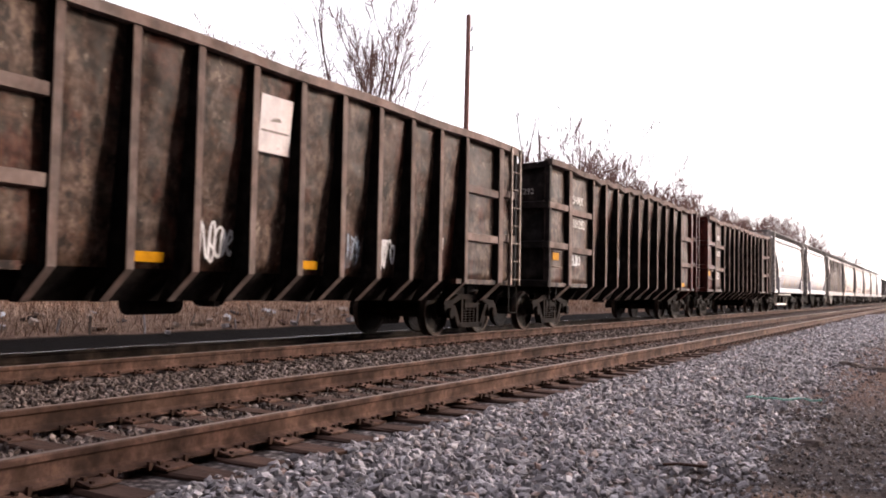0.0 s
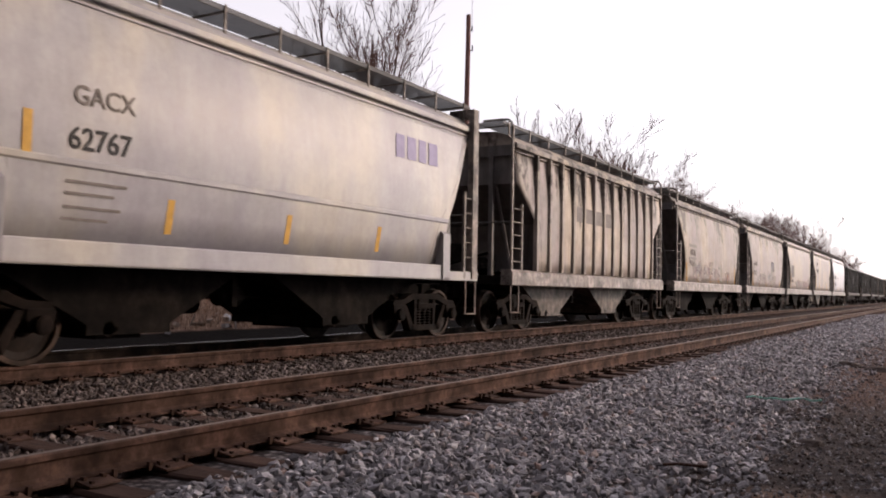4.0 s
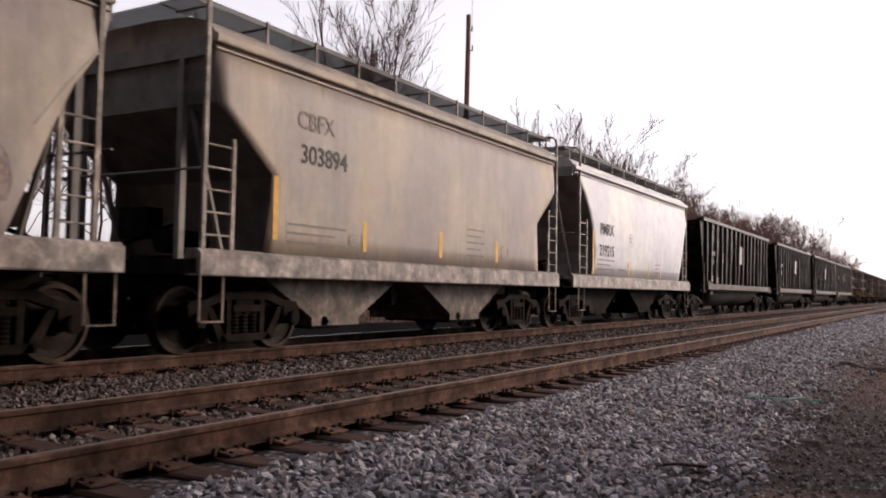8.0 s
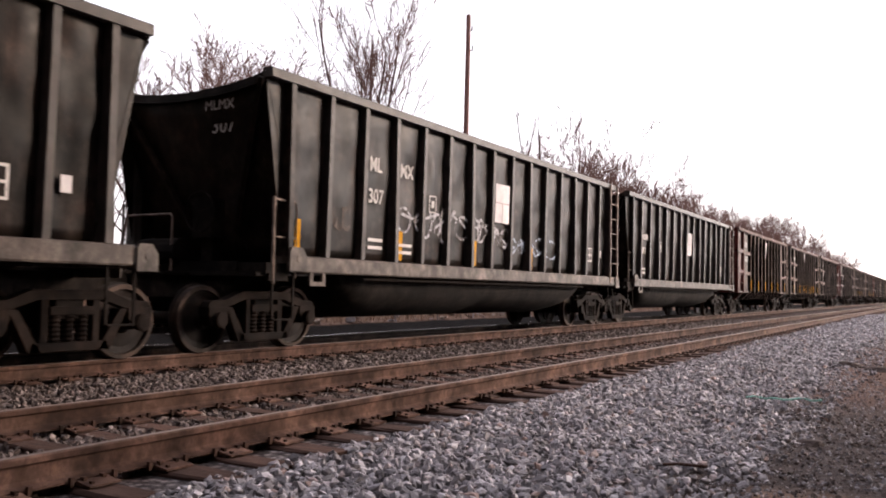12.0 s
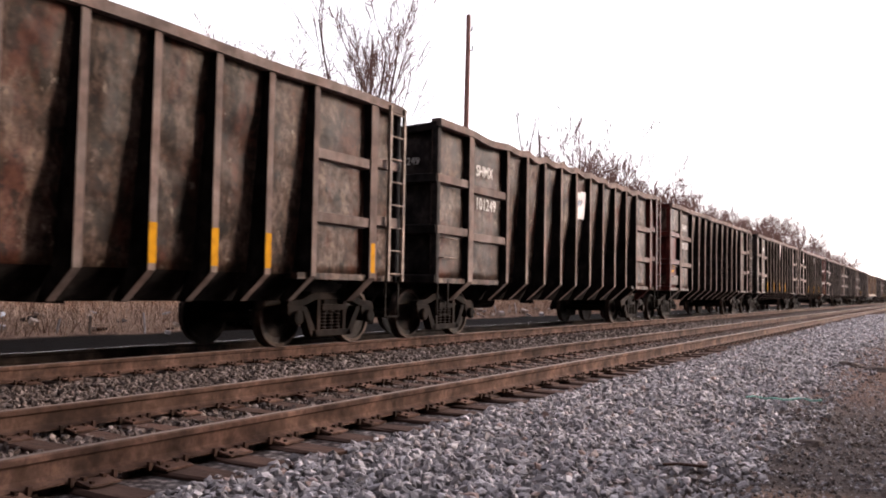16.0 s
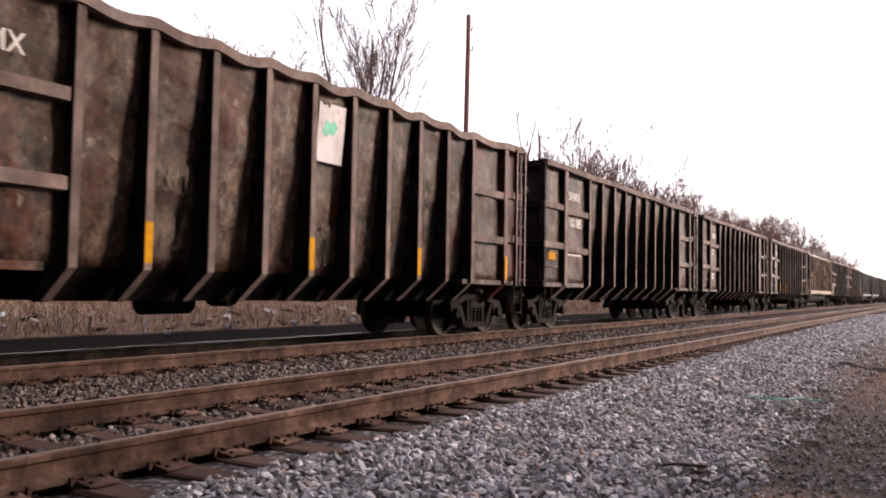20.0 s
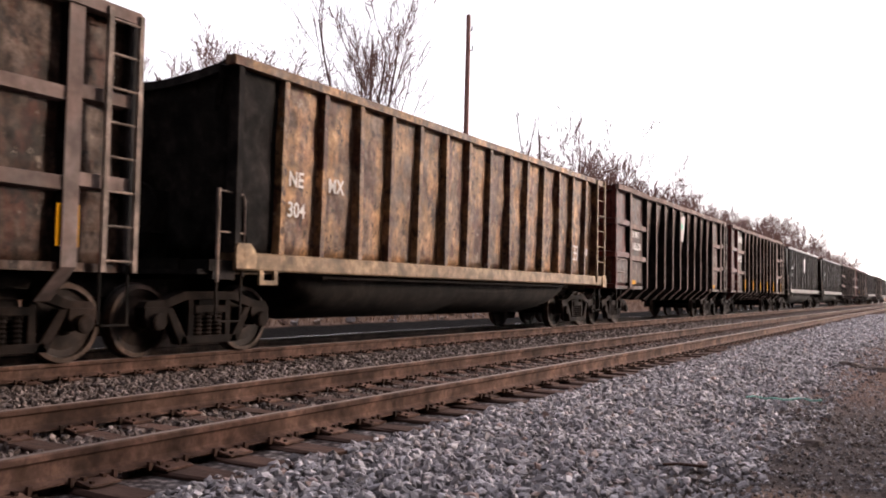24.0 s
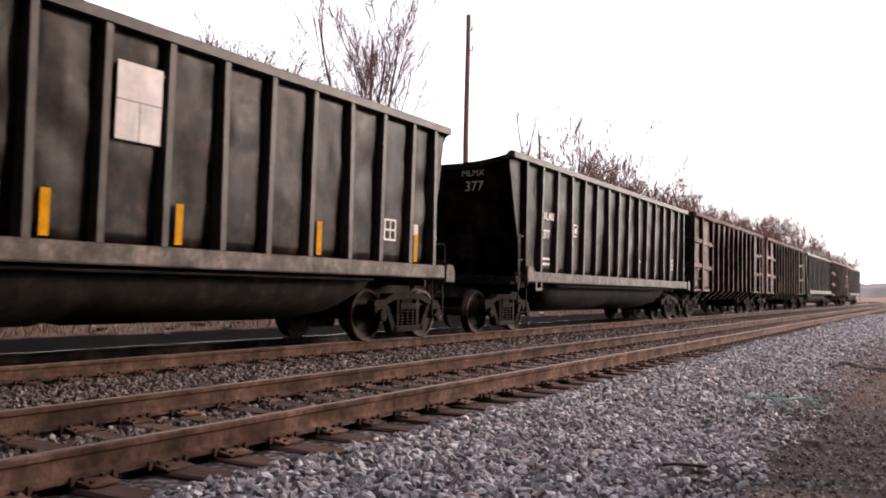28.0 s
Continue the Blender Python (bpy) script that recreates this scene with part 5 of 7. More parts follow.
def dress_gondola(car, spec):
    """Stencils, stripes, decals and tags on the side that the camera sees."""
    rib_x = GRIB + 0.008
    how = spec.get("stripes", "tall")
    col = M[spec.get("stripe_paint", "yellow")]
    for i in spec.get("striped", ()):
        y = G_POSTS[i]
        if how == "sheet":
            on_sheet(mark("reflector", car, col, 0, 0, 0, 0.11, 0.48, "yellow reflective stripe"), i + 1, y + 0.27, 1.13, 0.03)
        elif how == "tall":
            mark("reflector", car, col, rib_x, y - 0.055, 1.12, 0.11, 0.46, "yellow reflective stripe")
        else:
            on_sheet(mark("reflector", car, col, 0, 0, 0, 0.42, 0.12, "yellow reflective stripe"), i + 1, y + 0.26, 1.14, 0.03)
    if "corner" in spec:
        w, h = spec["corner"]
        on_sheet(mark("reflector", car, col, 0, 0, 0, w, h, "yellow reflective square"), 0, 0.42, 1.62)
    if "tail" in spec:
        w, h = spec["tail"]
        on_sheet(mark("reflector", car, col, 0, 0, 0, w, h, "yellow reflective square"), 12, G_POSTS[-1] + (0.14 if h != 0.43 else -0.14), 1.5 if h > 0.45 else 1.25, 0.0 if h != 0.43 else 0.09)
    if "patch" in spec:
        i, z, h = spec["patch"]
        p = on_sheet(mark("decal", car, M["decal"], 0, 0, 0, 0.62, h, "weathered white square decal"), i + 1, G_POSTS[i] + 0.17, z, 0.045)
        if spec.get("emblem"):
            part("emblem", ("emblem", spec["emblem"]), lambda bm: prism(bm, [(0.10, 0.5 * h), (0.2, 0.42 * h), (0.26, 0.5 * h), (0.36, 0.46 * h), (0.46, 0.62 * h), (0.36, 0.74 * h), (0.3, 0.66 * h), (0.18, 0.72 * h)], "x", 0.003, 0.006), M[spec["emblem"]], p)
        else:
            part("decal_line", ("decal_line", round(h, 2)), lambda bm: prism(bm, [(0.04, 0.36 * h), (0.58, 0.36 * h), (0.58, 0.40 * h), (0.04, 0.40 * h)], "x", 0.003, 0.005), M["ink_grey"], p)
            part("decal_figure", ("decal_figure", round(h, 2)), lambda bm: prism(bm, [(0.20, 0.55 * h), (0.42, 0.57 * h), (0.38, 0.64 * h), (0.27, 0.62 * h)], "x", 0.003, 0.005), M["ink_grey"], p)
        if spec.get("emblem"):
            part("torn_edge", ("torn_edge", round(h, 2)), lambda bm: prism(bm, [(0.02, h), (0.10, h - 0.05), (0.17, h - 0.02), (0.22, h - 0.07), (0.26, h)], "x", 0.003, 0.006), M["gon_dark"], p)
    for text, bay, z, size in spec.get("letters", ()):
        y = (G_POSTS[bay - 1] if bay else 0.0) + 0.28
        on_sheet(lettering(text, size, M["stencil"], car, (0, 0, 0), "worn white stencilled letters", 0.9), bay, y, z, 0.05)
    if spec.get("end_text"):
        end_lettering(car, spec["end_text"], 0.55, 0.06, 3.12, 0.19)
    for bay, z, w, n in spec.get("bars", ()):
        y = G_POSTS[bay - 1] + 0.25
        for k in range(n):
            on_sheet(mark("stencil_bar", car, M["stencil"], 0, 0, 0, w, 0.055), bay, y, z - 0.13 * k, 0.03)
    for bay, z, w, h, seed, paint in spec.get("tags", ()):
        on_sheet(scribble(car, M[paint], 0, 0, 0, w, h, seed, "faded graffiti tag"), bay, G_POSTS[bay - 1] + 0.16, z, 0.03)
    for bay, z, w, h, seed, fill in spec.get("murals", ()):
        on_sheet(bubble_letter(car, fill, "haze_dark", 0, 0, 0, w, h, seed, 0.05), bay, G_POSTS[bay - 1] + 0.12, z, 0.032)
    for bay in spec.get("plates", ()):
        on_sheet(mark("placard", car, M["decal"], 0, 0, 0, 0.15, 0.22, "small white placard"), bay, G_POSTS[bay] - 0.65, 1.60, 0.03)


# ---- coal gondola with a rounded tub below its side sills ----
BX, BRIB = 1.44, 1.555
B_LEAN = 0.06
B_LEN = 13.95
B_POSTS = [0.58 + 0.8705 * i for i in range(15)] + [13.47]


def coal_rib(bm, deep):
    """Most ribs slope with the sheets; every third is a gusset with a nearly upright face."""
    loops = []
    for z, back, face in ((1.30, -B_LEAN - 0.01, 0.115 if deep else 0.13 - B_LEAN), (3.70, -0.01, 0.115)):
        loops.append([bm.verts.new(p + (z,)) for p in ((back, -0.07), (face - 0.02, -0.055), (face, -0.045), (face, 0.045), (face - 0.02, 0.055), (back, 0.07))])
    a, b = loops
    for i in range(6):
        bm.faces.new((a[i], a[(i + 1) % 6], b[(i + 1) % 6], b[i]))
    bm.faces.new(a[::-1])
    bm.faces.new(b)


def coal_car(spec, u):
    paint, sill = M[spec["paint"]], M[spec.get("sill", "sill_dusty")]
    shaded_black = M[spec.get("front", spec["paint"])]
    ahead = spec.get("ahead", -0.10)     # where the top of the front end stands
    rib_paint = M["coal_rib"] if spec["paint"] == "gon_black" else paint
    sd = spec.get("seed", 0)
    car = new("coal_gondola_car")
    tagged(car, spec["label"], "railway car", "cars of the train")
    underframe(car, B_LEN, 0.9)
    add_ends(car, -1.1, B_LEN + 0.1)
    add_truck(car, 0.62, u)
    add_truck(car, B_LEN - 0.55, u)

    def tub(bm):
        y0, y1, n = 1.9, B_LEN - 1.9, 10
        outer = []
        for k in range(n + 1):
            t = math.pi * k / n
            outer.append((-1.30 * math.cos(t) if True else 0, 1.12 - 0.74 * math.sin(t) ** 0.6))
        loops = []
        for y, s in ((y0, 0.10), (y0 + 0.25, 0.62), (y0 + 0.7, 0.92), (y0 + 1.2, 1.0), ((y0 + y1) / 2 - 0.35, 1.0), ((y0 + y1) / 2, 0.86), ((y0 + y1) / 2 + 0.35, 1.0), (y1 - 1.2, 1.0), (y1 - 0.7, 0.92), (y1 - 0.25, 0.62), (y1, 0.10)):
            loops.append([bm.verts.new((x, y, 1.12 - (1.12 - z) * s)) for x, z in outer])
        for a, b in zip(loops, loops[1:]):
            for i in range(n):
                bm.faces.new((a[i], a[i + 1], b[i + 1], b[i]))
        thicken(bm, 0.012)
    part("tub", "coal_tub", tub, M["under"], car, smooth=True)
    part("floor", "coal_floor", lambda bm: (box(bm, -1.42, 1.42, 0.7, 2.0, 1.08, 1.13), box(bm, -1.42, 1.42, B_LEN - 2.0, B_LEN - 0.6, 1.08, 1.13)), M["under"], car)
    for side in (1, -1):
        flip = Matrix.Identity(4) if side > 0 else Matrix.Translation((0, B_LEN, 0)) @ Matrix.Rotation(math.pi, 4, "Z")

        def put(name, key, build, mat, at, **kw):
            return part(name, key, build, mat, car, flip @ Matrix.Translation(at), **kw)
        for i, (a, b) in enumerate(zip(B_POSTS, B_POSTS[1:])):
            w = b - a
            v = (i * 5 + sd * 3) % 9
            put("side_panel", ("coal_panel", round(w, 2), v), lambda bm: dented(bm, w, 1.30, 3.72, v, 0.05, -B_LEAN), shaded_black if side > 0 and i == 0 else paint, (BX, a, 0), smooth=True)
        for y, d in ((B_POSTS[0], -1), (B_POSTS[-1], 1)):
            put("end_gusset", ("end_gusset", d, ahead), lambda bm: prism(bm, [(0, 1.30), (0, 3.72), (ahead - 0.58, 3.72), (ahead - 0.54, 3.44), (-0.05, 1.30)] if d < 0 else [(0, 1.30), (0, 3.72), (0.46, 3.72), (0.44, 3.44), (0.02, 1.30)], "x", -0.014, -0.002), shaded_black if d < 0 and side > 0 else paint, (BX, y, 0))
        for k, y in enumerate(B_POSTS):
            put("rib", ("coal_rib", k % 3 == 0), lambda bm: coal_rib(bm, k % 3 == 0), shaded_black if k == 0 and side > 0 else rib_paint, (BX, y, 0))
        put("top_chord", ("coal_chord", side, ahead), lambda bm: [prism(bm, [(-0.03, 3.66), (0.14, 3.66), (0.14, 3.77), (0.12, 3.79), (-0.03, 3.79)], "y", ahead - 0.03 if side > 0 else 0.0, B_LEN if side > 0 else B_LEN - ahead)], rib_paint, (BX, 0, 0))
        put("side_sill", ("coal_sill", side), lambda bm: prism(bm, [(-0.17, 1.08), (0.14, 1.08), (0.15, 1.10), (0.15, 1.29), (0.12, 1.31), (-0.17, 1.31)], "y", 0.56 if side > 0 else -0.02, B_LEN + 0.02 if side > 0 else B_LEN - 0.56), sill, (BX, 0, 0))
        put("side_pipe", "coal_pipe", lambda bm: rod(bm, (0.02, 2.4, 1.02), (0.02, B_LEN - 2.2, 1.02), 0.022, 8), M["truck"], (BX, 0, 0))
    for end, (y, turn) in enumerate(((ahead, 0), (B_LEN, math.pi))):
        m = Matrix.Translation((0, y, 0)) @ Matrix.Rotation(turn, 4, "Z")

        def slope(bm):
            rows = []
            for k in range(9):
                b = k / 8
                rows.append([(-BX + 2 * BX * a, (0.90 - ahead if not end else 0.62) * (1 - b) + 0.02 + 0.04 * noise.noise(Vector((a * 4, b * 4, 9.0))), 1.15 + 2.58 * b - 0.16 * b * b * (4 * a * (1 - a)) ** 0.8) for a in [i / 16 for i in range(17)]])
            sheet(bm, rows)
            thicken(bm, 0.012)
        part("end_wall", ("coal_end", end, ahead), slope, paint if end else shaded_black, car, m, smooth=True)
        for s in (-1, 1):
            part("end_brace", ("end_brace", s), lambda bm: rod(bm, (s * 1.40, -0.04, 3.66), (s * 0.40, 0.62, 1.60), 0.055, 4), paint if end else shaded_black, car, m)
        part("end_sill", "coal_end_sill", lambda bm: (box(bm, -1.5, 1.5, -0.12, 0.30, 1.06, 1.20), box(bm, -1.0, 1.0, -0.14, -0.12, 0.95, 1.22)), M["under"] if not end else sill, car, Matrix.Translation((0, 0.28 - ahead, 0)) @ m if not end else m)
        part("end_chord", "coal_end_chord", lambda bm: sagging_chord(bm, 3.65, 3.77, 0.17, -0.02, 0.10), paint if end else shaded_black, car, m)
    # brake platform at the front end

    part("platform", "coal_platform", lambda bm: (box(bm, -1.45, 1.45, 0.02, 0.60, 1.02, 1.08), box(bm, 1.40, 1.50, 0.22, 0.60, 0.96, 1.12), box(bm, -1.50, -1.40, 0.22, 0.60, 0.96, 1.12)), shaded_black if shaded_black is not paint else M["under"], car)
    for x in (-1.49, 1.49):
        part("rail_post", "coal_post", lambda bm: rod(bm, (0, 0, 0.92), (0, 0, 2.09), 0.024, 8), M["bar_dark"], car, (x, 0.30, 0))
        part("handrail", "coal_handrail", lambda bm: tube(bm, [(0, 0.76, 1.0), (0, 0.76, 1.98), (0, 0.72, 2.04), (0, 0.30, 2.06)], 0.014), M["bar_dark"], car, (x, 0, 0))
        part("rung", "coal_rung", lambda bm: rod(bm, (0, 0.30, 0), (0, 0.76, 0), 0.012, 6), M["bar_dark"], car, (x, 0, 1.55))
    part("handrail", "coal_cross_rail", lambda bm: tube(bm, [(-1.1, 0.05, 1.08), (-1.1, 0.05, 1.84), (-1.06, 0.05, 1.88), (-0.2, 0.05, 1.88), (-0.16, 0.05, 1.84), (-0.16, 0.05, 1.08)], 0.018), M["bar_dark"], car)

    def wheel(bm):
        n = 18
        for i in range(n):
            a, b = 2 * math.pi * i / n, 2 * math.pi * (i + 1) / n
            rod(bm, (0.3 + 0.28 * math.cos(a), -0.55, 1.9 + 0.28 * math.sin(a)), (0.3 + 0.28 * math.cos(b), -0.55, 1.9 + 0.28 * math.sin(b)), 0.015, 5)
        for a in (0.3, 2.4, 4.5):
            rod(bm, (0.3, -0.55, 1.9), (0.3 + 0.28 * math.cos(a), -0.55, 1.9 + 0.28 * math.sin(a)), 0.012, 5)
        box(bm, 0.12, 0.48, -0.5, -0.25, 1.55, 2.1)
        box(bm, 0.2, 0.4, -0.4, -0.2, 1.08, 1.6)
        rod(bm, (-0.9, -0.45, 1.35), (-0.1, -0.45, 1.35), 0.2, 12)
    part("hand_brake", "hand_brake", wheel, M["under"], car, (0, 0.66, 0))

    def lug(bm):
        prism(bm, [(-0.20, 1.10), (0.16, 1.10), (0.16, 1.30), (0.05, 1.42), (-0.16, 1.42), (-0.20, 1.36)], "x", 0, 0.04)
        rod(bm, (0.04, -0.02, 1.27), (0.045, -0.02, 1.27), 0.05, 12)
    part("jacking_lug", "jacking_lug", lug, sill, car, (1.58, 0.70, 0))
    part("jacking_lug", "tow_loop", lambda bm: (box(bm, 0, 0.04, -0.17, -0.10, 0.90, 1.09), box(bm, 0, 0.04, 0.10, 0.17, 0.90, 1.09), box(bm, 0, 0.04, -0.17, 0.17, 0.90, 0.96)), sill, car, (1.56, 1.12, 0))
    part("jacking_lug", "jacking_lug", lug, sill, car, Matrix.Translation((1.58, B_LEN + 0.0, -0.02)) @ Matrix.Diagonal((1, 0.8, 0.95, 1)))
    stirrup(car, 1.47, 0.32, 0.42, M["under"])
    stirrup(car, 1.50, B_LEN - 0.45, 0.36, M["under"])
    if spec.get("ladder"):
        ladder(car, 1.60, B_LEN - 0.56, B_LEN - 0.02, 1.15, 3.76, 7, M["bar_dark"] if spec["paint"] != "gon_tan" else M["sill_tan"])

    def stuck(ob, y, z, out=0.0):
        return lean_on(ob, y, z, 3.72, B_LEAN, 2.42, BX + 0.03 + out)
    for i in spec.get("striped", ()):
        stuck(mark("reflector", car, M["yellow"], 0, 0, 0, 0.11, 0.48, "yellow reflective stripe"), B_POSTS[i] + 0.20, 1.35, 0.03)
    if "patch" in spec:
        i, z, h = spec["patch"]
        p = stuck(mark("decal", car, M["decal"], 0, 0, 0, 0.62, h, "weathered white square decal"), B_POSTS[i] + 0.15, z, 0.05)
        part("decal_seam", ("decal_seam", h), lambda bm: box(bm, 0.003, 0.005, 0.0, 0.62, h * 0.5, h * 0.5 + 0.015), M["ink_grey"], p)
        part("decal_seam", ("decal_seam_up", h), lambda bm: box(bm, 0.003, 0.005, 0.31, 0.325, 0, h * 0.49), M["ink_grey"], p)
    for text, bay, z, size in spec.get("letters", ()):
        stuck(lettering(text, size, M["stencil"], car, (0, 0, 0), "worn white stencilled letters", 0.85), B_POSTS[bay] + 0.13, z, 0.055)
    for bay, z, w, n in spec.get("bars", ()):
        for k in range(n):
            stuck(mark("stencil_bar", car, M["stencil"], 0, 0, 0, w, 0.05), B_POSTS[bay] + 0.2, z - 0.12 * k, 0.03)
    for bay, z, w, h, seed, pnt in spec.get("tags", ()):
        stuck(scribble(car, M[pnt], 0, 0, 0, w, h, seed, "sprayed graffiti tag", 0.05, max(3, int(w / 0.5))), B_POSTS[bay] + 0.1, z, 0.016)
    if spec.get("end_text"):
        end_lettering(car, spec["end_text"], 0.30, ahead + 0.16, 3.02, 0.30)
        end_lettering(car, "MLMX", 0.28, ahead + 0.04, 3.32, 0.20)
    # stencilled frames: one by the rear, one small square further forward
    y0 = B_POSTS[13] + 0.14
    for dy, dz, w, h in ((0, 0, 0.34, 0.03), (0, 0.16, 0.34, 0.03), (0, 0.32, 0.34, 0.03), (0, 0.03, 0.03, 0.29), (0.16, 0.03, 0.03, 0.29), (0.31, 0.03, 0.03, 0.29)):
        stuck(mark("stencil_bar", car, M["stencil"], 0, 0, 0, w, h), y0 + dy, 1.66 + dz, 0.04)
    y0 = B_POSTS[spec.get("box", 3)] + 0.22
    for dy, dz, w, h in () if spec["paint"] == "gon_tan" else ((0, 0, 0.24, 0.02), (0, 0.28, 0.24, 0.02), (0, 0.02, 0.02, 0.26), (0.22, 0.02, 0.02, 0.26), (0.08, 0.09, 0.09, 0.12)):
        stuck(mark("stencil_bar", car, M["stencil"], 0, 0, 0, w, h), y0 + dy, 2.22 + dz, 0.05)
    stuck(mark("placard", car, M["decal"], 0, 0, 0, 0.13, 0.18, "small white placard"), B_POSTS[14] + 0.17, 1.80, 0.03)
    return car


# ---- covered hopper ----
H_LEN = 10.6
ENDS = {  # (height, how far the side's end is cut back) from the eave down
    "round": ((3.92, 0.0), (3.70, 0.10), (3.3, 0.33), (2.9, 0.55), (2.5, 0.76), (2.1, 0.97), (1.7, 1.02), (1.32, 1.02)),
    "cut": ((3.92, 0.0), (3.55, 0.0), (3.14, 0.02), (2.75, 0.52), (2.36, 1.02), (2.0, 1.0), (1.6, 0.94), (1.32, 0.90)),
    "curve": ((3.92, 0.06), (3.74, 0.22), (3.36, 0.55), (2.9, 0.87), (2.42, 1.12), (1.93, 1.24), (1.6, 1.20), (1.32, 1.10)),
}
REARS = {"curve": ((3.92, 0.0), (3.74, 0.0), (3.36, 0.12), (2.9, 0.46), (2.42, 0.69), (1.93, 0.88), (1.6, 1.02), (1.32, 1.12))}
BELLY = {"round": ((3.92, 1.37), (3.70, 1.42), (3.3, 1.485), (2.9, 1.53), (2.5, 1.55), (2.1, 1.545), (1.7, 1.505), (1.32, 1.43)),
         "cut": ((3.92, 1.46), (3.55, 1.50), (3.14, 1.525), (2.75, 1.54), (2.36, 1.54), (2.0, 1.54), (1.6, 1.53), (1.32, 1.52)),
         "curve": ((3.92, 1.44), (3.74, 1.47), (3.36, 1.52), (2.9, 1.545), (2.42, 1.55), (1.93, 1.545), (1.6, 1.53), (1.32, 1.51))}


def hopper(spec, u):
    paint, dark = M[spec["paint"]], M[spec.get("end_paint", "hop_end")]
    kind = spec["shape"]
    cut, belly = ENDS[kind], BELLY[kind]
    cut_rear = REARS.get(kind, cut)
    car = new("covered_hopper_car")
    tagged(car, spec["label"], "railway car", "cars of the train")
    underframe(car, H_LEN, 0.2)
    add_ends(car, 0.0, H_LEN)
    add_truck(car, 1.10, u)
    add_truck(car, H_LEN - 0.95, u)
    brake_rig(car, 4.9)

    def side(bm):
        ny = 42
        rows = []
        for (z, c), (_, r), (_, x) in zip(cut if s > 0 else cut_rear, cut_rear if s > 0 else cut, belly):
                        rows.append([(x + 0.005 * noise.noise(Vector((k * 0.45, z * 1.6, len(spec["label"])))), c + (H_LEN - c - r) * k / ny, z) for k in range(ny + 1)])
        sheet(bm, rows)
        thicken(bm, 0.012)
    for s in (1, -1):
        m = Matrix.Identity(4) if s > 0 else Matrix.Translation((0, H_LEN, 0)) @ Matrix.Rotation(math.pi, 4, "Z")
        part("side_sheet", ("hopper_side", kind, s if kind == "curve" else 0, bool(spec.get("ribs"))), side, paint, car, m, smooth=True)
        part("side_sill", ("hopper_sill", kind), lambda bm: prism(bm, [(1.30, 1.06), (1.56, 1.06), (1.57, 1.08), (1.57, 1.30), (1.55, 1.32), (1.30, 1.32)] if kind == "round" else [(1.30, 1.00), (1.56, 1.00), (1.57, 1.02), (1.57, 1.27), (1.55, 1.29), (1.50, 1.33), (1.30, 1.33)], "y", (0.95 if kind == "round" else -0.22), H_LEN - (0.95 if kind == "round" else -0.22)), M["sill_pale"] if kind != "round" else paint, car, m)
        ex = belly[0][1]
        part("eave", ("hopper_eave", kind), lambda bm: (prism(bm, [(ex - 0.05, 3.88), (ex + 0.075, 3.88), (ex + 0.085, 3.90), (ex + 0.085, 3.97), (ex + 0.06, 4.0), (ex - 0.05, 4.0)], "y", -0.02, H_LEN + 0.02), prism(bm, [(ex, 3.78), (ex + 0.05, 3.80), (ex + 0.05, 3.82), (ex, 3.84)], "y", 0.0, H_LEN)), paint, car, m)
        if kind == "round":
            part("seam", "hopper_seam", lambda bm: prism(bm, [(1.545, 2.06), (1.565, 2.08), (1.565, 2.13), (1.55, 2.15)], "y", 0.98, H_LEN - 0.98), paint, car, m)
            for yy in (0.98, H_LEN - 1.22):
                part("bolster_post", "bolster_post", lambda bm: prism(bm, [(1.22, 1.06), (1.585, 1.06), (1.60, 1.10), (1.60, 1.86), (1.52, 1.92), (1.22, 1.92)], "y", 0, 0.24), paint, car, m @ Matrix.Translation((0, yy, 0)))
            for yy in (-0.22, H_LEN - 1.0):
                part("sill_box", "sill_box", lambda bm: box(bm, 1.25, 1.52, 0, 1.22, 1.06, 1.22), paint, car, m @ Matrix.Translation((0, yy, 0)))
            part("corner_plate", "corner_plate", lambda bm: box(bm, 1.45, 1.53, -0.22, 0.20, 1.23, 1.36), paint, car, m)
        if spec.get("ribs"):
            for k in range(13):
                part("rib", "hopper_rib", lambda bm: prism(bm, [(0, -0.06), (0.09, -0.045), (0.09, 0.045), (0, 0.06)], "z", 1.33, 3.86), paint, car, m @ Matrix.Translation((1.50, 1.0 + 0.717 * k, 0)))

    def roof(bm):
        ex = belly[0][1]
        prism(bm, [(-ex, 3.93), (ex, 3.93), (ex + 0.02, 3.99), (ex - 0.05, 4.09), (ex - 0.18, 4.18), (ex - 0.45, 4.26), (0.4, 4.30), (-0.4, 4.30), (0.45 - ex, 4.26), (0.18 - ex, 4.18), (0.05 - ex, 4.09), (-ex - 0.02, 3.99)], "y", 0.0, H_LEN)
    part("roof", ("hopper_roof", kind), roof, paint, car)
    for end, (y, turn) in enumerate(((0.0, 0), (H_LEN, math.pi))):
        m = Matrix.Translation((0, y, 0)) @ Matrix.Rotation(turn, 4, "Z")

        def slope(bm):
            pts = []
            for (z, c), (_, x) in zip(cut_rear if end else cut, belly):
                pts.append([(-x + 2 * x * k / 10, c + 0.01 + (0.25 * (3.14 - z) if z < 3.14 else 0.0), z) for k in range(11)])
            sheet(bm, pts)
            thicken(bm, 0.012)
        part("slope_sheet", ("slope_sheet", kind, end if kind == "curve" else 0), slope, dark, car, m, smooth=False)
        part("end_sill", "hopper_end_sill", lambda bm: (box(bm, -1.5, 1.5, -0.22, 0.06, 1.02, 1.20), box(bm, -1.3, 1.3, 0.0, 1.2, 1.05, 1.10)), M["under"], car, m)
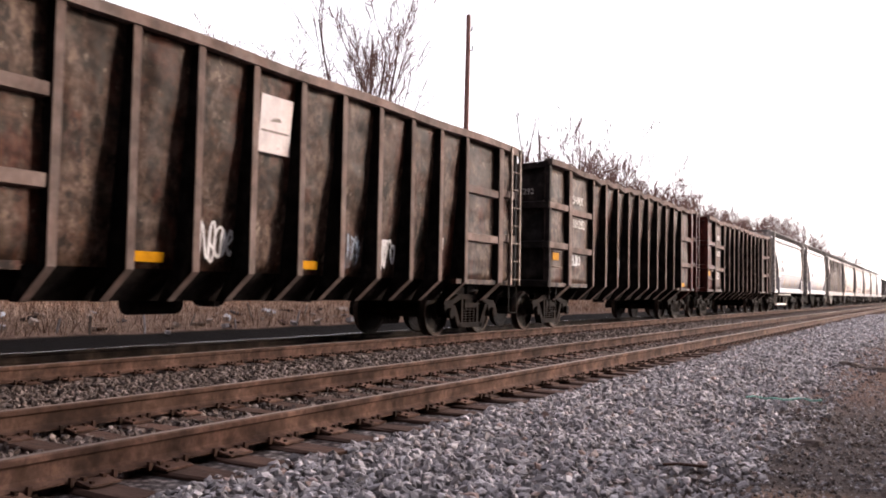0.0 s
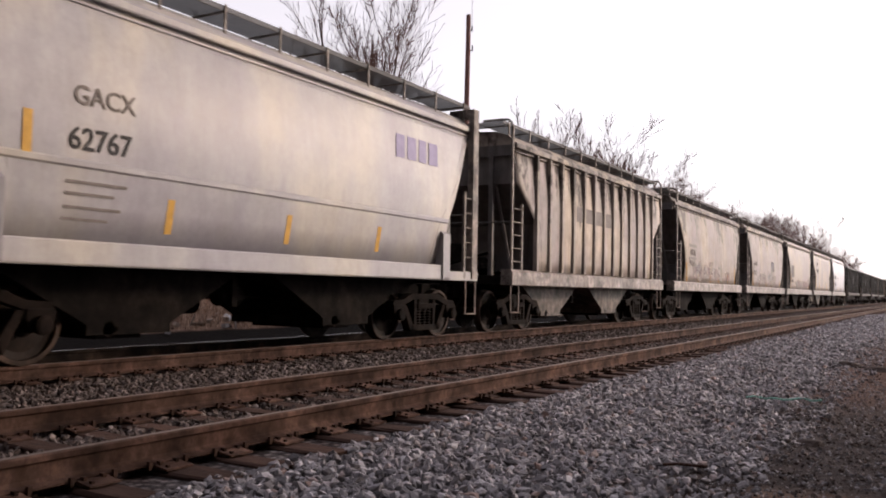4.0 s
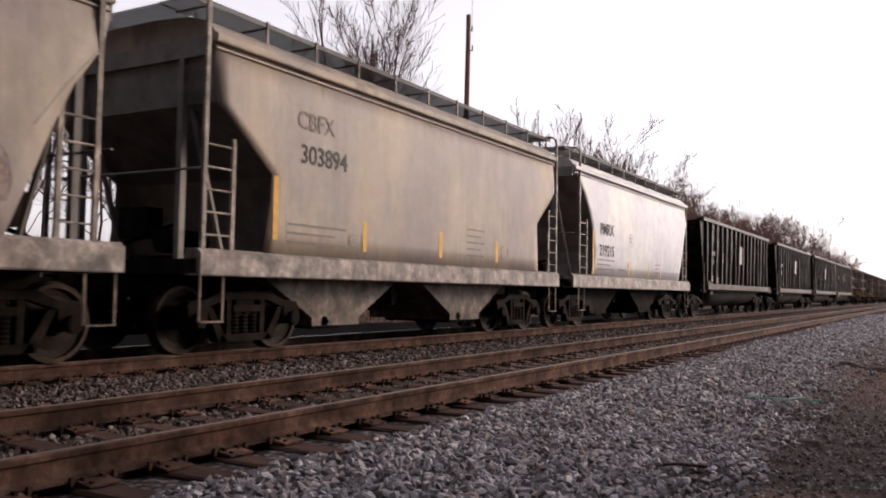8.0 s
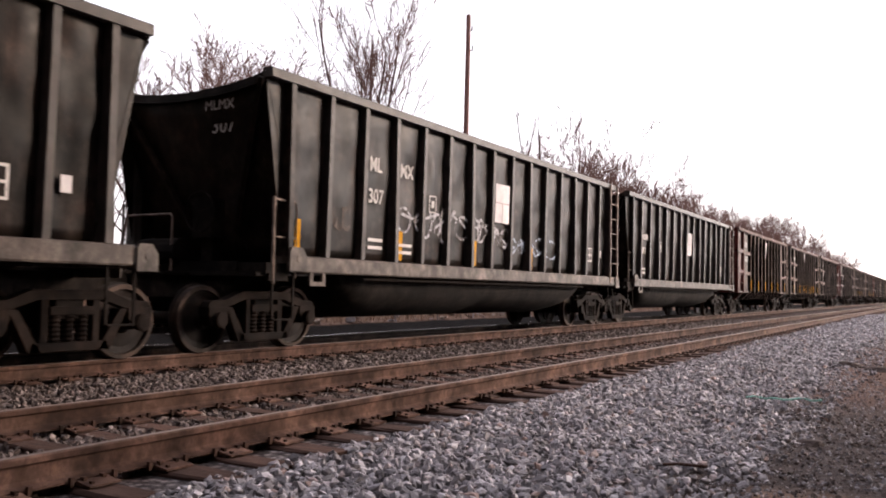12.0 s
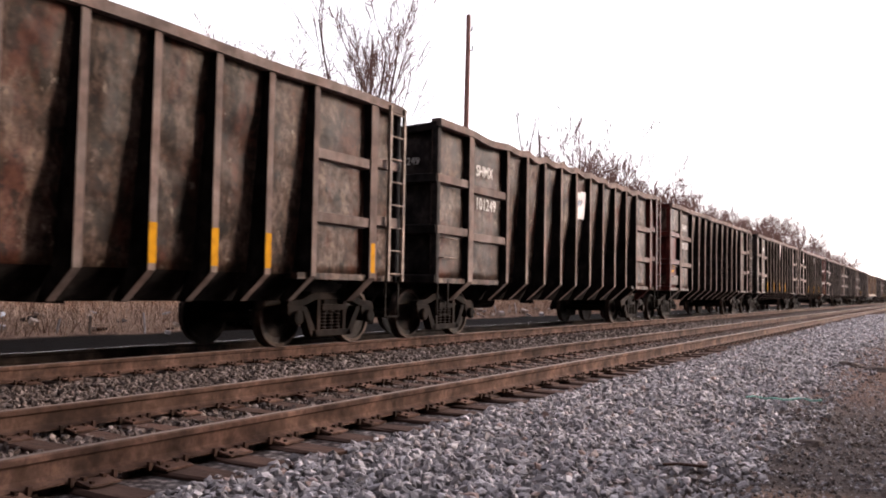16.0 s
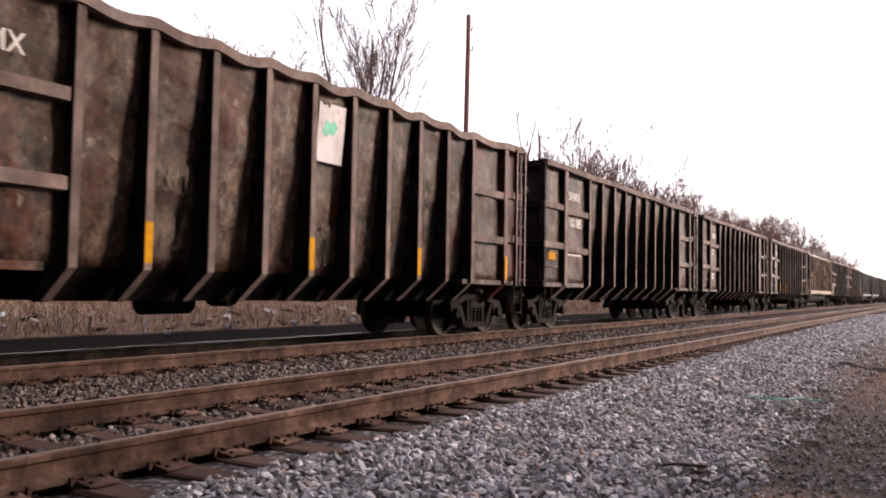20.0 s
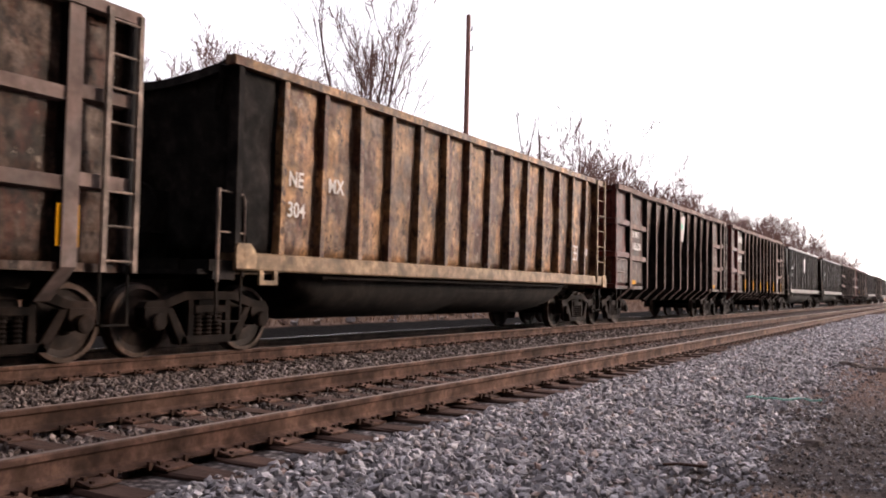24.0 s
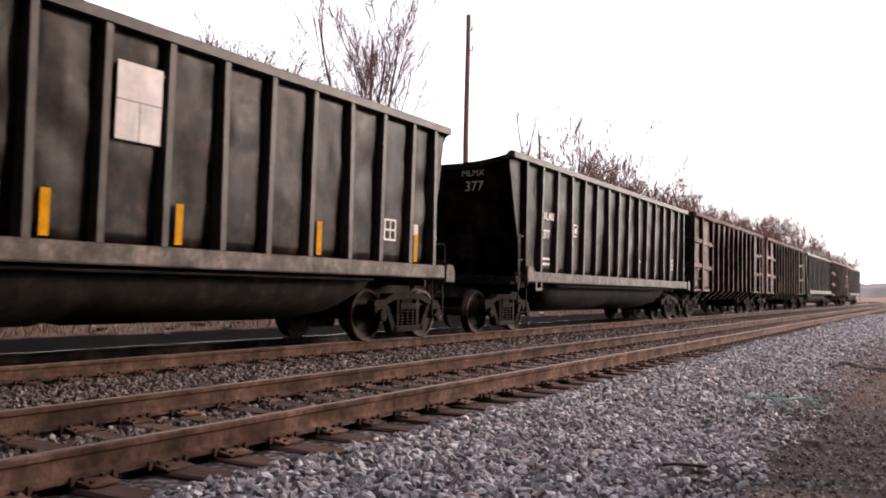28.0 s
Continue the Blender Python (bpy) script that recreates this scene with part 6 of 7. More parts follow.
        for x in (-0.95, 0.95):
            part("end_post", "hopper_end_post", lambda bm: box(bm, -0.045, 0.045, -0.05, 0.04, 1.1, 3.95), dark, car, m @ Matrix.Translation((x, 0, 0)))
            part("end_brace", "hopper_end_brace", lambda bm: rod(bm, (0, 0.0, 3.6), (-0.28 if x > 0 else 0.28, 0.5, 1.1), 0.04, 4), dark, car, m @ Matrix.Translation((x, 0, 0)))
        part("crossbar", "hopper_crossbar", lambda bm: (rod(bm, (-1.5, -0.06, 2.32), (1.5, -0.06, 2.32), 0.02, 6), box(bm, -1.44, 1.44, -0.05, 0.0, 3.72, 3.95)), dark, car, m)
        part("brake_valve", "brake_valve", lambda bm: (box(bm, -0.3, 0.2, 0.1, 0.4, 1.5, 1.9), rod(bm, (0.5, 0.1, 1.45), (0.5, 0.8, 1.45), 0.16, 12), rod(bm, (-0.8, 0.2, 1.3), (0.8, 0.2, 1.7), 0.03, 6)), M["under"], car, m)
    bar = M["bar"] if kind == "round" else M["bar_pale"]
    shift = 0.45 if kind == "curve" else 0.0
    ladder(car, 1.50, shift - 0.14, shift + 0.34, 1.10, 4.30, 6, bar, 2.72)
    ladder(car, 1.50, H_LEN + 0.14 - shift * 0.6, H_LEN - 0.30 - shift * 0.6, 1.10, 4.30, 6, bar, 2.72)
    ladder(car, -1.50, -0.14, 0.30, 1.10, 4.30, 6, bar, 2.72)
    if kind == "round":
        for yy in (-0.16, H_LEN + 0.02):
            part("end_frame", "round_end_frame", lambda bm: (box(bm, 1.42, 1.54, -0.06, 0.14, 1.1, 4.30), box(bm, 1.0, 1.54, -0.06, 0.14, 4.16, 4.32)), bar, car, (0, yy, 0))
    stirrup(car, 1.50, shift - 0.16, 0.38, M["bar_dark"])
    stirrup(car, 1.50, H_LEN - 0.22, 0.38, M["bar_dark"])
    # roof walk

    def deck(bm):
        prism(bm, [(-0.30, 4.40), (0.285, 4.40), (0.285, 4.375), (0.305, 4.375), (0.305, 4.445), (0.285, 4.445), (0.285, 4.43), (-0.30, 4.43)], "y", -0.22, H_LEN + 0.22)
    for s in (-1, 1):
        part("roof_walk", "roof_walk", deck, M["grating"], car, Matrix.Translation((1.0, 0, 0)) if s > 0 else Matrix.Translation((-1.0, H_LEN, 0)) @ Matrix.Rotation(math.pi, 4, "Z"), "dark steel grating walkway on the roof")
    for y in (-0.2, H_LEN - 0.3):
        part("cross_walk", "cross_walk", lambda bm: box(bm, -0.695, 0.695, 0, 0.5, 4.40, 4.43), M["grating"], car, (0, y, 0))
    for k in range(11):
        y = 0.05 + (H_LEN - 0.1) * k / 10
        for s in (1, -1):
            part("walk_post", "walk_post", lambda bm: (box(bm, -0.012, 0.012, -0.018, 0.018, 3.98, 4.46), box(bm, -0.60, 0.0, -0.015, 0.015, 4.36, 4.385)), bar, car, Matrix.Translation((s * 1.315, y, 0)) if s > 0 else Matrix.Translation((-1.315, y, 0)) @ Matrix.Rotation(math.pi, 4, "Z"))
    if kind != "round":
        for y in (shift - 0.14, H_LEN + 0.14 - shift * 0.6):
            part("corner_hoop", "corner_hoop", lambda bm: tube(bm, [(1.50, 0, 4.02), (1.50, 0, 4.30), (1.47, 0, 4.40), (1.40, 0, 4.46), (1.20, 0, 4.475), (0.80, 0, 4.475)], 0.026, 8), bar, car, (0, y, 0))
    for k in range(5):
        part("hatch", "roof_hatch", lambda bm: (rod(bm, (0, 0, 4.28), (0, 0, 4.36), 0.38, 18), rod(bm, (0, 0, 4.36), (0, 0, 4.40), 0.42, 18)), paint, car, (0, 1.1 + 2.1 * k, 0))
    # bays below

    def bay(bm):
        prism(bm, [(-1.85, 1.10), (1.85, 1.10), (0.60, 0.42), (0.60, 0.30), (-0.60, 0.30), (-0.60, 0.42)], "x", -0.95, 0.95)
    for y in (3.25, H_LEN - 3.15):
        part("discharge_bay", "discharge_bay", bay, M["bay"] if spec.get("pale_bays") else M["under"], car, (0, y, 0))
        part("outlet_gate", "outlet_gate", lambda bm: (box(bm, -0.75, 0.75, -0.32, 0.32, 0.24, 0.32), rod(bm, (-0.9, -0.2, 0.36), (0.95, -0.2, 0.36), 0.03, 6), rod(bm, (0.80, -0.3, 0.36), (0.95, -0.3, 0.36), 0.09, 8)), M["truck"], car, (0, y, 0))
    if spec.get("pipes"):
        part("unloading_pipe", "upper_pipe", lambda bm: (rod(bm, (1.28, 2.3, 0.96), (1.28, 6.6, 0.96), 0.055, 12), rod(bm, (1.28, 6.6, 0.96), (1.28, 6.75, 0.96), 0.075, 12)), M["pipe"], car, label="bright metal unloading pipe")
        part("unloading_pipe", "lower_pipe", lambda bm: rod(bm, (1.15, 2.6, 0.40), (1.15, 6.0, 0.40), 0.06, 12), M["pipe"], car, label="bright metal unloading pipe")
        for y in (2.4, 3.6, 4.8, 5.9):
            part("pipe_hanger", "pipe_hanger", lambda bm: rod(bm, (1.2, 0, 0.38), (1.24, 0, 1.06), 0.022, 6), M["bar"], car, (0, y, 0))
        for y in (3.2, 5.4):
            part("pipe_branch", "pipe_branch", lambda bm: rod(bm, (0.2, 0, 0.40), (1.15, 0, 0.40), 0.07, 10), M["pipe"], car, (0, y, 0))
    for text, x, z, size in spec.get("end_letters", ()):
        end_lettering(car, text, x, -0.055, z, size, "ink_grey")
    dress_hopper(car, spec)
    return car


def dress_hopper(car, spec):
    kind = spec["shape"]
    belly = BELLY[kind]

    def skin(z):
        for (za, xa), (zb, xb) in zip(belly, belly[1:]):
            if zb <= z <= za:
                return xb + (xa - xb) * (z - zb) / (za - zb) + 0.004
        return belly[0][1] + 0.004
    for text, y, z, size, paint in spec.get("letters", ()):
        ob = lettering(text, size, M[paint], car, (0, y, z), "painted reporting letters", 0.95)
        tilt = math.atan2(skin(z) - skin(z + size * 0.7), size * 0.7)
        ob.matrix_basis = Matrix.Translation((skin(z) + 0.003, y, z)) @ Matrix.Rotation(-tilt, 4, "Y") @ Euler((radians(90), 0, radians(90))).to_matrix().to_4x4()
    for y, z, h in spec.get("stripes", ()):
        m = mark("reflector", car, M[spec.get("stripe_paint", "ochre")], skin(z + h / 2), y, z, 0.10, h, "faded yellow stripe")
        if kind == "round":
            m.matrix_basis = Matrix.Translation((skin(z) + 0.004, y, z)) @ Matrix.Rotation(-math.atan2(skin(z) - skin(z + h), h), 4, "Y")
    for y, z, w, h, paint in spec.get("patches", ()):
        m = mark("painted_patch", car, M[paint], skin(z + h / 2) + 0.002, y, z, w, h, "", 0.0 if paint != "violet" else 0.06)
        if kind == "round":
            m.matrix_basis = Matrix.Translation((skin(z) + 0.004, y, z)) @ Matrix.Rotation(-math.atan2(skin(z) - skin(z + h), h), 4, "Y")
    for y, z, w, n, paint in spec.get("bars", ()):
        for k in range(n):
            mark("stencil_bar", car, M[paint], skin(z - 0.12 * k) + 0.004, y, z - 0.12 * k, w * (1.0 if k % 2 == 0 else 0.8), 0.032)
    for y, z, w, h, seed, paint in spec.get("tags", ()):
        scribble(car, M[paint], skin(z + h / 2) + 0.002, y, z, w, h, seed, "sprayed graffiti on the side", 0.045, max(4, int(w / 0.45)))
    for y, z, w, h, count, seed, fill, line in spec.get("murals", ()):
        for k in range(count):
            rise = 0.12 * h * math.sin(seed + 2.3 * k)
            bubble_letter(car, fill[k % len(fill)], line, skin(z + h / 2) + 0.001 + 0.0016 * (k % 5), y + w * k / count, z + max(rise, 0.0), w / count * 1.55, h * (0.95 + 0.3 * math.sin(seed * 1.7 + 2.1 * k)), seed * 20 + k, 0.03)
    for y, z, w, h in spec.get("frames", ()):
        for a, b, c, d in ((0, 0, w, 0.02), (0, h, w, 0.02), (0, 0, 0.02, h), (w, 0, 0.02, h + 0.02), (w * 0.3, h * 0.3, w * 0.4, 0.02), (w * 0.3, h * 0.6, w * 0.4, 0.02)):
            mark("stencil_bar", car, M["ink_faint"], skin(z + h / 2) + 0.004, y + a, z + b, c, d)


M["sill_pale"] = weathered("pale_side_sill", (0.2125, 0.1955, 0.1853), (0.1445, 0.1232, 0.1105), RUST, 0.5, 0.70, 0.5)
M["bar_pale"] = weathered("pale_ladder_steel", (0.224, 0.21, 0.1988), (0.1456, 0.126, 0.112), RUST, 0.5, 0.68, 0.55)
M["bay"] = weathered("tan_bay_paint", (0.099, 0.086, 0.074), (0.059, 0.045, 0.038), RUST, 0.5, 0.7, 0.6)


# ---- the cars in their order: kind, where the rear end stands along the train, and its look ----
GON, COAL, HOP = "gondola", "coal", "hopper"
CARS = [
    (GON, 16.07, dict(paint="gon_dark", seed=0, label="dark grimy high-side gondola with a white decal", patch=(4, 2.66, 0.76), striped=(2, 5), stripes="flat", tail=(0.12, 0.5), plates=(10,), tags=[(4, 1.15, 0.62, 0.55, 1, "spray_white"), (7, 1.15, 0.62, 0.6, 2, "spray_blue"), (8, 1.2, 0.6, 0.5, 3, "spray_white")])),
    (GON, 31.33, dict(end_text="101292", paint="gon_dark", seed=1, wave=1, rear="gon_red", label="black gondola with white numbers and a red rear corner", letters=[("SHMX", 1, 3.02, 0.28), ("101292", 1, 2.44, 0.30)], corner=(0.36, 0.17), striped=(2, 10), stripes="flat", tags=[(1, 1.5, 0.62, 0.3, 4, "spray_white"), (4, 1.2, 0.62, 0.6, 5, "spray_white")], plates=(10,))),
    (GON, 46.61, dict(end_text="10132", paint="gon_dark", seed=2, wave=3, front="gon_red", post=False, label="dark gondola with a faded red front end and white tags", letters=[("SHMX", 1, 3.05, 0.28), ("10132", 1, 2.42, 0.30), ("KID", 1, 1.50, 0.38)], corner=(0.3, 0.22), tail=(0.22, 0.22), striped=(3, 6, 9), stripes="flat", murals=[(2, 1.12, 0.50, 0.78, 6, "spray_chalk"), (3, 1.12, 0.42, 0.72, 7, "haze_white"), (4, 1.12, 0.42, 0.68, 8, "spray_chalk"), (5, 1.12, 0.36, 0.72, 9, "spray_chalk"), (6, 1.16, 0.34, 0.6, 10, "haze_dark"), (7, 1.16, 0.3, 0.55, 11, "haze_white")])),
    (HOP, 59.09, dict(paint="hop_grey", shape="round", end_paint="hop_face", label="light grey round-sided covered hopper with unloading pipes", pipes=True, letters=[("GACX", 1.95, 2.72, 0.29, "ink_grey"), ("62768", 1.90, 2.25, 0.33, "ink")], stripes=[(1.40, 2.14, 0.42), (1.26, 1.62, 0.26), (3.24, 1.46, 0.40), (5.3, 1.46, 0.40), (7.45, 1.46, 0.40), (9.75, 2.1, 0.34)], patches=[(7.93, 3.04, 0.26, 0.40, "violet"), (8.27, 3.04, 0.28, 0.40, "violet"), (8.63, 3.04, 0.24, 0.40, "violet"), (8.96, 3.04, 0.30, 0.40, "violet")], bars=[(1.9, 2.0, 0.75, 2, "ink_grey"), (1.9, 1.74, 0.7, 2, "ink_grey"), (5.0, 2.95, 0.5, 2, "spray_red")], frames=[(3.25, 2.5, 0.24, 0.34)])),
    (HOP, 72.02, dict(paint="hop_grey", shape="round", end_paint="hop_face", label="light grey round-sided covered hopper", letters=[("GACX", 1.95, 2.72, 0.29, "ink_grey"), ("62767", 1.90, 2.25, 0.33, "ink")], stripes=[(1.40, 2.14, 0.42), (3.24, 1.46, 0.40), (5.3, 1.46, 0.40), (7.45, 1.46, 0.40)], patches=[(7.93, 3.04, 0.26, 0.40, "violet"), (8.27, 3.04, 0.28, 0.40, "violet"), (8.63, 3.04, 0.24, 0.40, "violet"), (8.96, 3.04, 0.30, 0.40, "violet")], bars=[(1.9, 1.9, 0.75, 2, "ink_grey"), (1.9, 1.64, 0.7, 2, "ink_grey")])),
    (HOP, 84.5, dict(paint="hop_stained", shape="cut", ribs=True, label="grimy grey ribbed covered hopper", pale_bays=True, patches=[(3.4, 2.6, 2.6, 0.36, "ink_grey")])),
    (HOP, 96.89, dict(paint="hop_stained", shape="curve", end_paint="hop_end", label="beige covered hopper with black stains and graffiti", letters=[("ARUX", 1.84, 2.27, 0.32, "ink_grey"), ("298178", 1.70, 1.89, 0.30, "ink_grey")], patches=[(1.76, 2.56, 1.0, 0.10, "ink_grey"), (1.76, 2.12, 1.0, 0.09, "ink_grey")], stripe_paint="yellow", stripes=[(1.40, 1.34, 0.85), (3.15, 1.34, 0.42), (4.95, 1.34, 0.42), (6.38, 1.36, 0.42), (8.04, 1.36, 0.42), (9.36, 1.34, 0.9)], frames=[(8.86, 1.42, 0.34, 0.40)], murals=[(2.2, 1.42, 4.6, 0.72, 8, 21, ("haze_pink", "haze_white"), "spray_pink"), (7.55, 1.40, 0.6, 0.62, 1, 33, ("haze_red",), "spray_dark")], tags=[(2.6, 1.62, 0.7, 0.40, 21, "spray_dark")])),
    (HOP, 109.1, dict(paint="hop_stained", shape="curve", label="dirty beige covered hopper with pale graffiti", letters=[("ARUX", 1.58, 2.30, 0.32, "ink_grey"), ("298126", 1.52, 1.86, 0.33, "ink_grey")], stripe_paint="yellow", stripes=[(1.40, 1.34, 0.85), (3.15, 1.34, 0.42), (4.95, 1.34, 0.42), (6.4, 1.34, 0.42), (9.2, 1.34, 0.42)], murals=[(2.6, 1.40, 2.2, 0.75, 4, 25, ("haze_white", "haze_pink"), "haze_dark"), (5.4, 1.42, 2.0, 0.85, 3, 26, ("haze_blue", "haze_white", "haze_pink"), "haze_dark")], patches=[(6.35, 2.15, 0.95, 0.50, "haze_blue")])),
    (HOP, 121.0, dict(paint="hop_beige", shape="curve", label="beige covered hopper with a dark name panel and red graffiti", letters=[("ARUX", 1.70, 2.30, 0.32, "haze_white"), ("298129", 1.64, 1.70, 0.28, "ink_grey")], patches=[(1.56, 2.02, 1.12, 0.70, "name_panel")], stripe_paint="yellow", stripes=[(1.35, 1.36, 0.95), (9.3, 1.36, 0.42)], murals=[(3.0, 1.38, 2.6, 0.62, 5, 27, ("haze_red", "haze_blue", "haze_pink"), "haze_dark"), (6.0, 1.36, 3.1, 0.72, 5, 29, ("haze_pink", "haze_red"), "haze_dark")])),
    (HOP, 133.13, dict(paint="hop_beige", shape="cut", end_paint="hop_face", end_letters=[("CBFX", 0.98, 3.52, 0.15), ("303894", 0.98, 3.30, 0.15)], label="beige covered hopper with slanted ends and grey letters", pale_bays=True, letters=[("CBFX", 1.52, 3.08, 0.36, "ink_grey"), ("303894", 1.58, 2.60, 0.38, "ink")], stripes=[(1.05, 1.50, 0.85), (3.1, 1.44, 0.46), (5.4, 1.44, 0.46), (7.6, 1.44, 0.42)], bars=[(1.35, 1.72, 1.3, 3, "ink_grey"), (6.4, 2.0, 0.7, 5, "ink_grey")], frames=[(2.75, 1.52, 0.3, 0.14), (7.85, 1.5, 0.3, 0.26)])),
    (HOP, 145.05, dict(paint="hop_white", shape="curve", end_paint="hop_face", label="white covered hopper with black reporting letters", letters=[("PMRX", 1.66, 2.40, 0.43, "ink"), ("219215", 1.62, 1.85, 0.41, "ink")], stripe_paint="ochre", stripes=[(1.12, 1.36, 1.1), (4.0, 1.36, 0.5), (5.9, 1.36, 0.5), (7.2, 1.36, 0.42)], bars=[(1.5, 1.72, 1.3, 3, "ink_grey"), (3.2, 1.5, 0.6, 1, "ink_grey"), (6.6, 1.75, 0.6, 4, "ink_grey")], frames=[(4.1, 2.2, 0.2, 0.34)])),
    (COAL, 161.29, dict(paint="gon_black", seed=0, label="black steel coal gondola with a white four-part decal", patch=(7, 2.25, 0.78), striped=(3, 5, 8, 11), letters=[("MLMX", 1, 2.42, 0.25), ("354", 1, 2.08, 0.28)], bars=[(1, 1.55, 0.4, 2), (2, 1.5, 0.45, 2)])),
    (COAL, 177.98, dict(end_text="320", paint="gon_black", seed=1, label="black steel coal gondola with yellow stripes and a white decal", patch=(7, 2.25, 0.78), striped=(3, 5, 8, 11), letters=[("MLMX", 1, 2.50, 0.25), ("320", 1, 2.08, 0.28)], bars=[(1, 1.62, 0.3, 2), (2, 1.58, 0.4, 2)])),
    (COAL, 193.79, dict(end_text="307", box=4, paint="gon_black", seed=2, ladder=True, ahead=0.13, label="black coal gondola with long white graffiti", patch=(7, 2.25, 0.78), striped=(0, 3, 6, 9), letters=[("ML", 2, 2.72, 0.32), ("MX", 3, 2.72, 0.32), ("307", 2, 2.22, 0.32)], bars=[(2, 1.62, 0.4, 2), (3, 1.58, 0.4, 2)], tags=[(1, 1.75, 0.5, 0.35, 34, "spray_faint"), (3, 1.72, 3.5, 0.62, 31, "spray_chalk"), (7, 1.75, 0.7, 0.4, 35, "spray_chalk"), (8, 1.6, 2.4, 0.45, 32, "spray_blue")])),
    (COAL, 208.76, dict(paint="gon_black", seed=3, ladder=True, ahead=0.13, label="black coal gondola with a narrow white decal", patch=(7, 2.25, 0.78), letters=[("MLMX", 1, 2.50, 0.25), ("302", 1, 2.08, 0.28)], bars=[(1, 1.6, 0.4, 2)])),
    (GON, 223.77, dict(paint="gon_brown", seed=3, front="gon_red", label="brown gondola with a red front end and yellow stripes", patch=(5, 2.70, 0.86), emblem="green", striped=(1, 3, 5, 7, 9, 11), letters=[("SHMX", 1, 3.08, 0.30), ("101305", 1, 2.44, 0.32)])),
    (GON, 238.91, dict(paint="gon_dark", seed=4, label="dark gondola with yellow stripes and a torn white decal", patch=(4, 2.80, 0.84), striped=(0, 2, 4, 5, 7, 8, 9, 11), letters=[("SHMX", 1, 3.08, 0.30), ("101", 1, 2.44, 0.32)], bars=[(1, 1.6, 0.7, 3)])),
    (GON, 253.64, dict(end_text="101249", paint="gon_dark", seed=5, wave=2, rear="gon_red", label="battered dark gondola with a buckled top edge and red rear", patch=(5, 2.70, 0.68), emblem="spray_blue", striped=(4, 6, 8), stripes="sheet", letters=[("SHMX", 1, 3.08, 0.30), ("101249", 1, 2.44, 0.32)], tags=[(3, 1.2, 0.62, 0.6, 41, "spray_faint"), (4, 1.2, 0.62, 0.6, 42, "spray_faint")], plates=(9,))),
    (GON, 268.65, dict(end_text="101333", paint="gon_brown", seed=6, front="gon_red", post=False, patched=((3.0, 3.70, "gon_dark"), (1.20, 1.50, "gon_dark")), label="brown gondola with a faded red and yellow front end", corner=(0.34, 0.22), striped=(4, 6), stripes="flat", letters=[("SHMX", 1, 3.08, 0.30), ("101333", 1, 2.44, 0.32)], bars=[(3, 1.75, 0.5, 2)])),
    (GON, 284.01, dict(paint="gon_dark", seed=7, label="dark grimy gondola with yellow stripes on its posts", patch=(5, 2.90, 0.82), striped=(1, 3, 5, 7), letters=[("SHMX", 1, 3.08, 0.30), ("X2", 1, 2.44, 0.32)], bars=[(1, 1.65, 0.55, 2)])),
    (GON, 298.69, dict(paint="gon_dark", seed=8, wave=1, rear="gon_red", label="dark gondola with bright yellow stripes and a red rear corner", patch=(5, 2.70, 0.86), emblem="green", striped=(2, 5, 8, 11), letters=[("SHMX", 1, 3.08, 0.30), ("101", 1, 2.44, 0.32)], tags=[(3, 1.9, 0.62, 0.45, 43, "spray_faint"), (3, 1.25, 0.62, 0.5, 44, "spray_faint"), (6, 1.2, 0.62, 0.6, 45, "spray_faint")])),
    (GON, 313.45, dict(end_text="101185", paint="gon_dark", seed=9, rear="gon_brown", label="dark gondola with a white number and flat yellow stripes", corner=(0.42, 0.2), striped=(2, 5, 6, 9), stripes="flat", letters=[("SHMX", 1, 3.08, 0.30), ("101185", 1, 2.44, 0.32)], bars=[(1, 1.75, 0.9, 1)], tags=[(3, 1.2, 0.62, 0.6, 46, "spray_faint"), (6, 1.2, 0.62, 0.6, 47, "spray_blue")])),
    (GON, 328.15, dict(paint="gon_dark", seed=10, rear="gon_brown", label="blackened gondola with worn white stencils", letters=[("SHMX", 1, 3.08, 0.30), ("1012", 1, 2.44, 0.32)], bars=[(1, 1.65, 0.6, 2)], striped=(2, 9), stripes="flat", tags=[(2, 1.2, 0.62, 0.4, 48, "spray_faint")])),
    (GON, 343.06, dict(paint="gon_dark", seed=11, front="gon_brown", label="dark brown gondola with white tags and a yellow stripe", tail=(0.26, 0.43), striped=(1, 3), letters=[("SHMX", 1, 3.08, 0.30), ("101", 1, 2.44, 0.32)], tags=[(3, 1.25, 0.62, 0.5, 49, "spray_faint"), (5, 1.2, 0.62, 0.6, 50, "spray_faint"), (9, 1.35, 0.62, 0.4, 51, "spray_faint")])),
    (COAL, 358.03, dict(paint="gon_tan", front="shaded_black", sill="sill_tan", seed=4, ladder=True, ahead=0.46, label="yellow-brown coal gondola with rust and black streaks", letters=[("NE", 1, 2.26, 0.30), ("MX", 2, 2.26, 0.30), ("304", 1, 1.84, 0.30)])),
    (GON, 372.72, dict(paint="gon_dark", seed=12, front="gon_red", post=False, patched=((1.18, 1.84, "gon_dark"),), label="dark gondola with a red oxide front end and a green decal", patch=(5, 2.70, 0.86), emblem="green", striped=(0, 2, 4, 10), stripes="flat", letters=[("SHMX", 1, 2.50, 0.26), ("100208", 1, 2.14, 0.30)])),
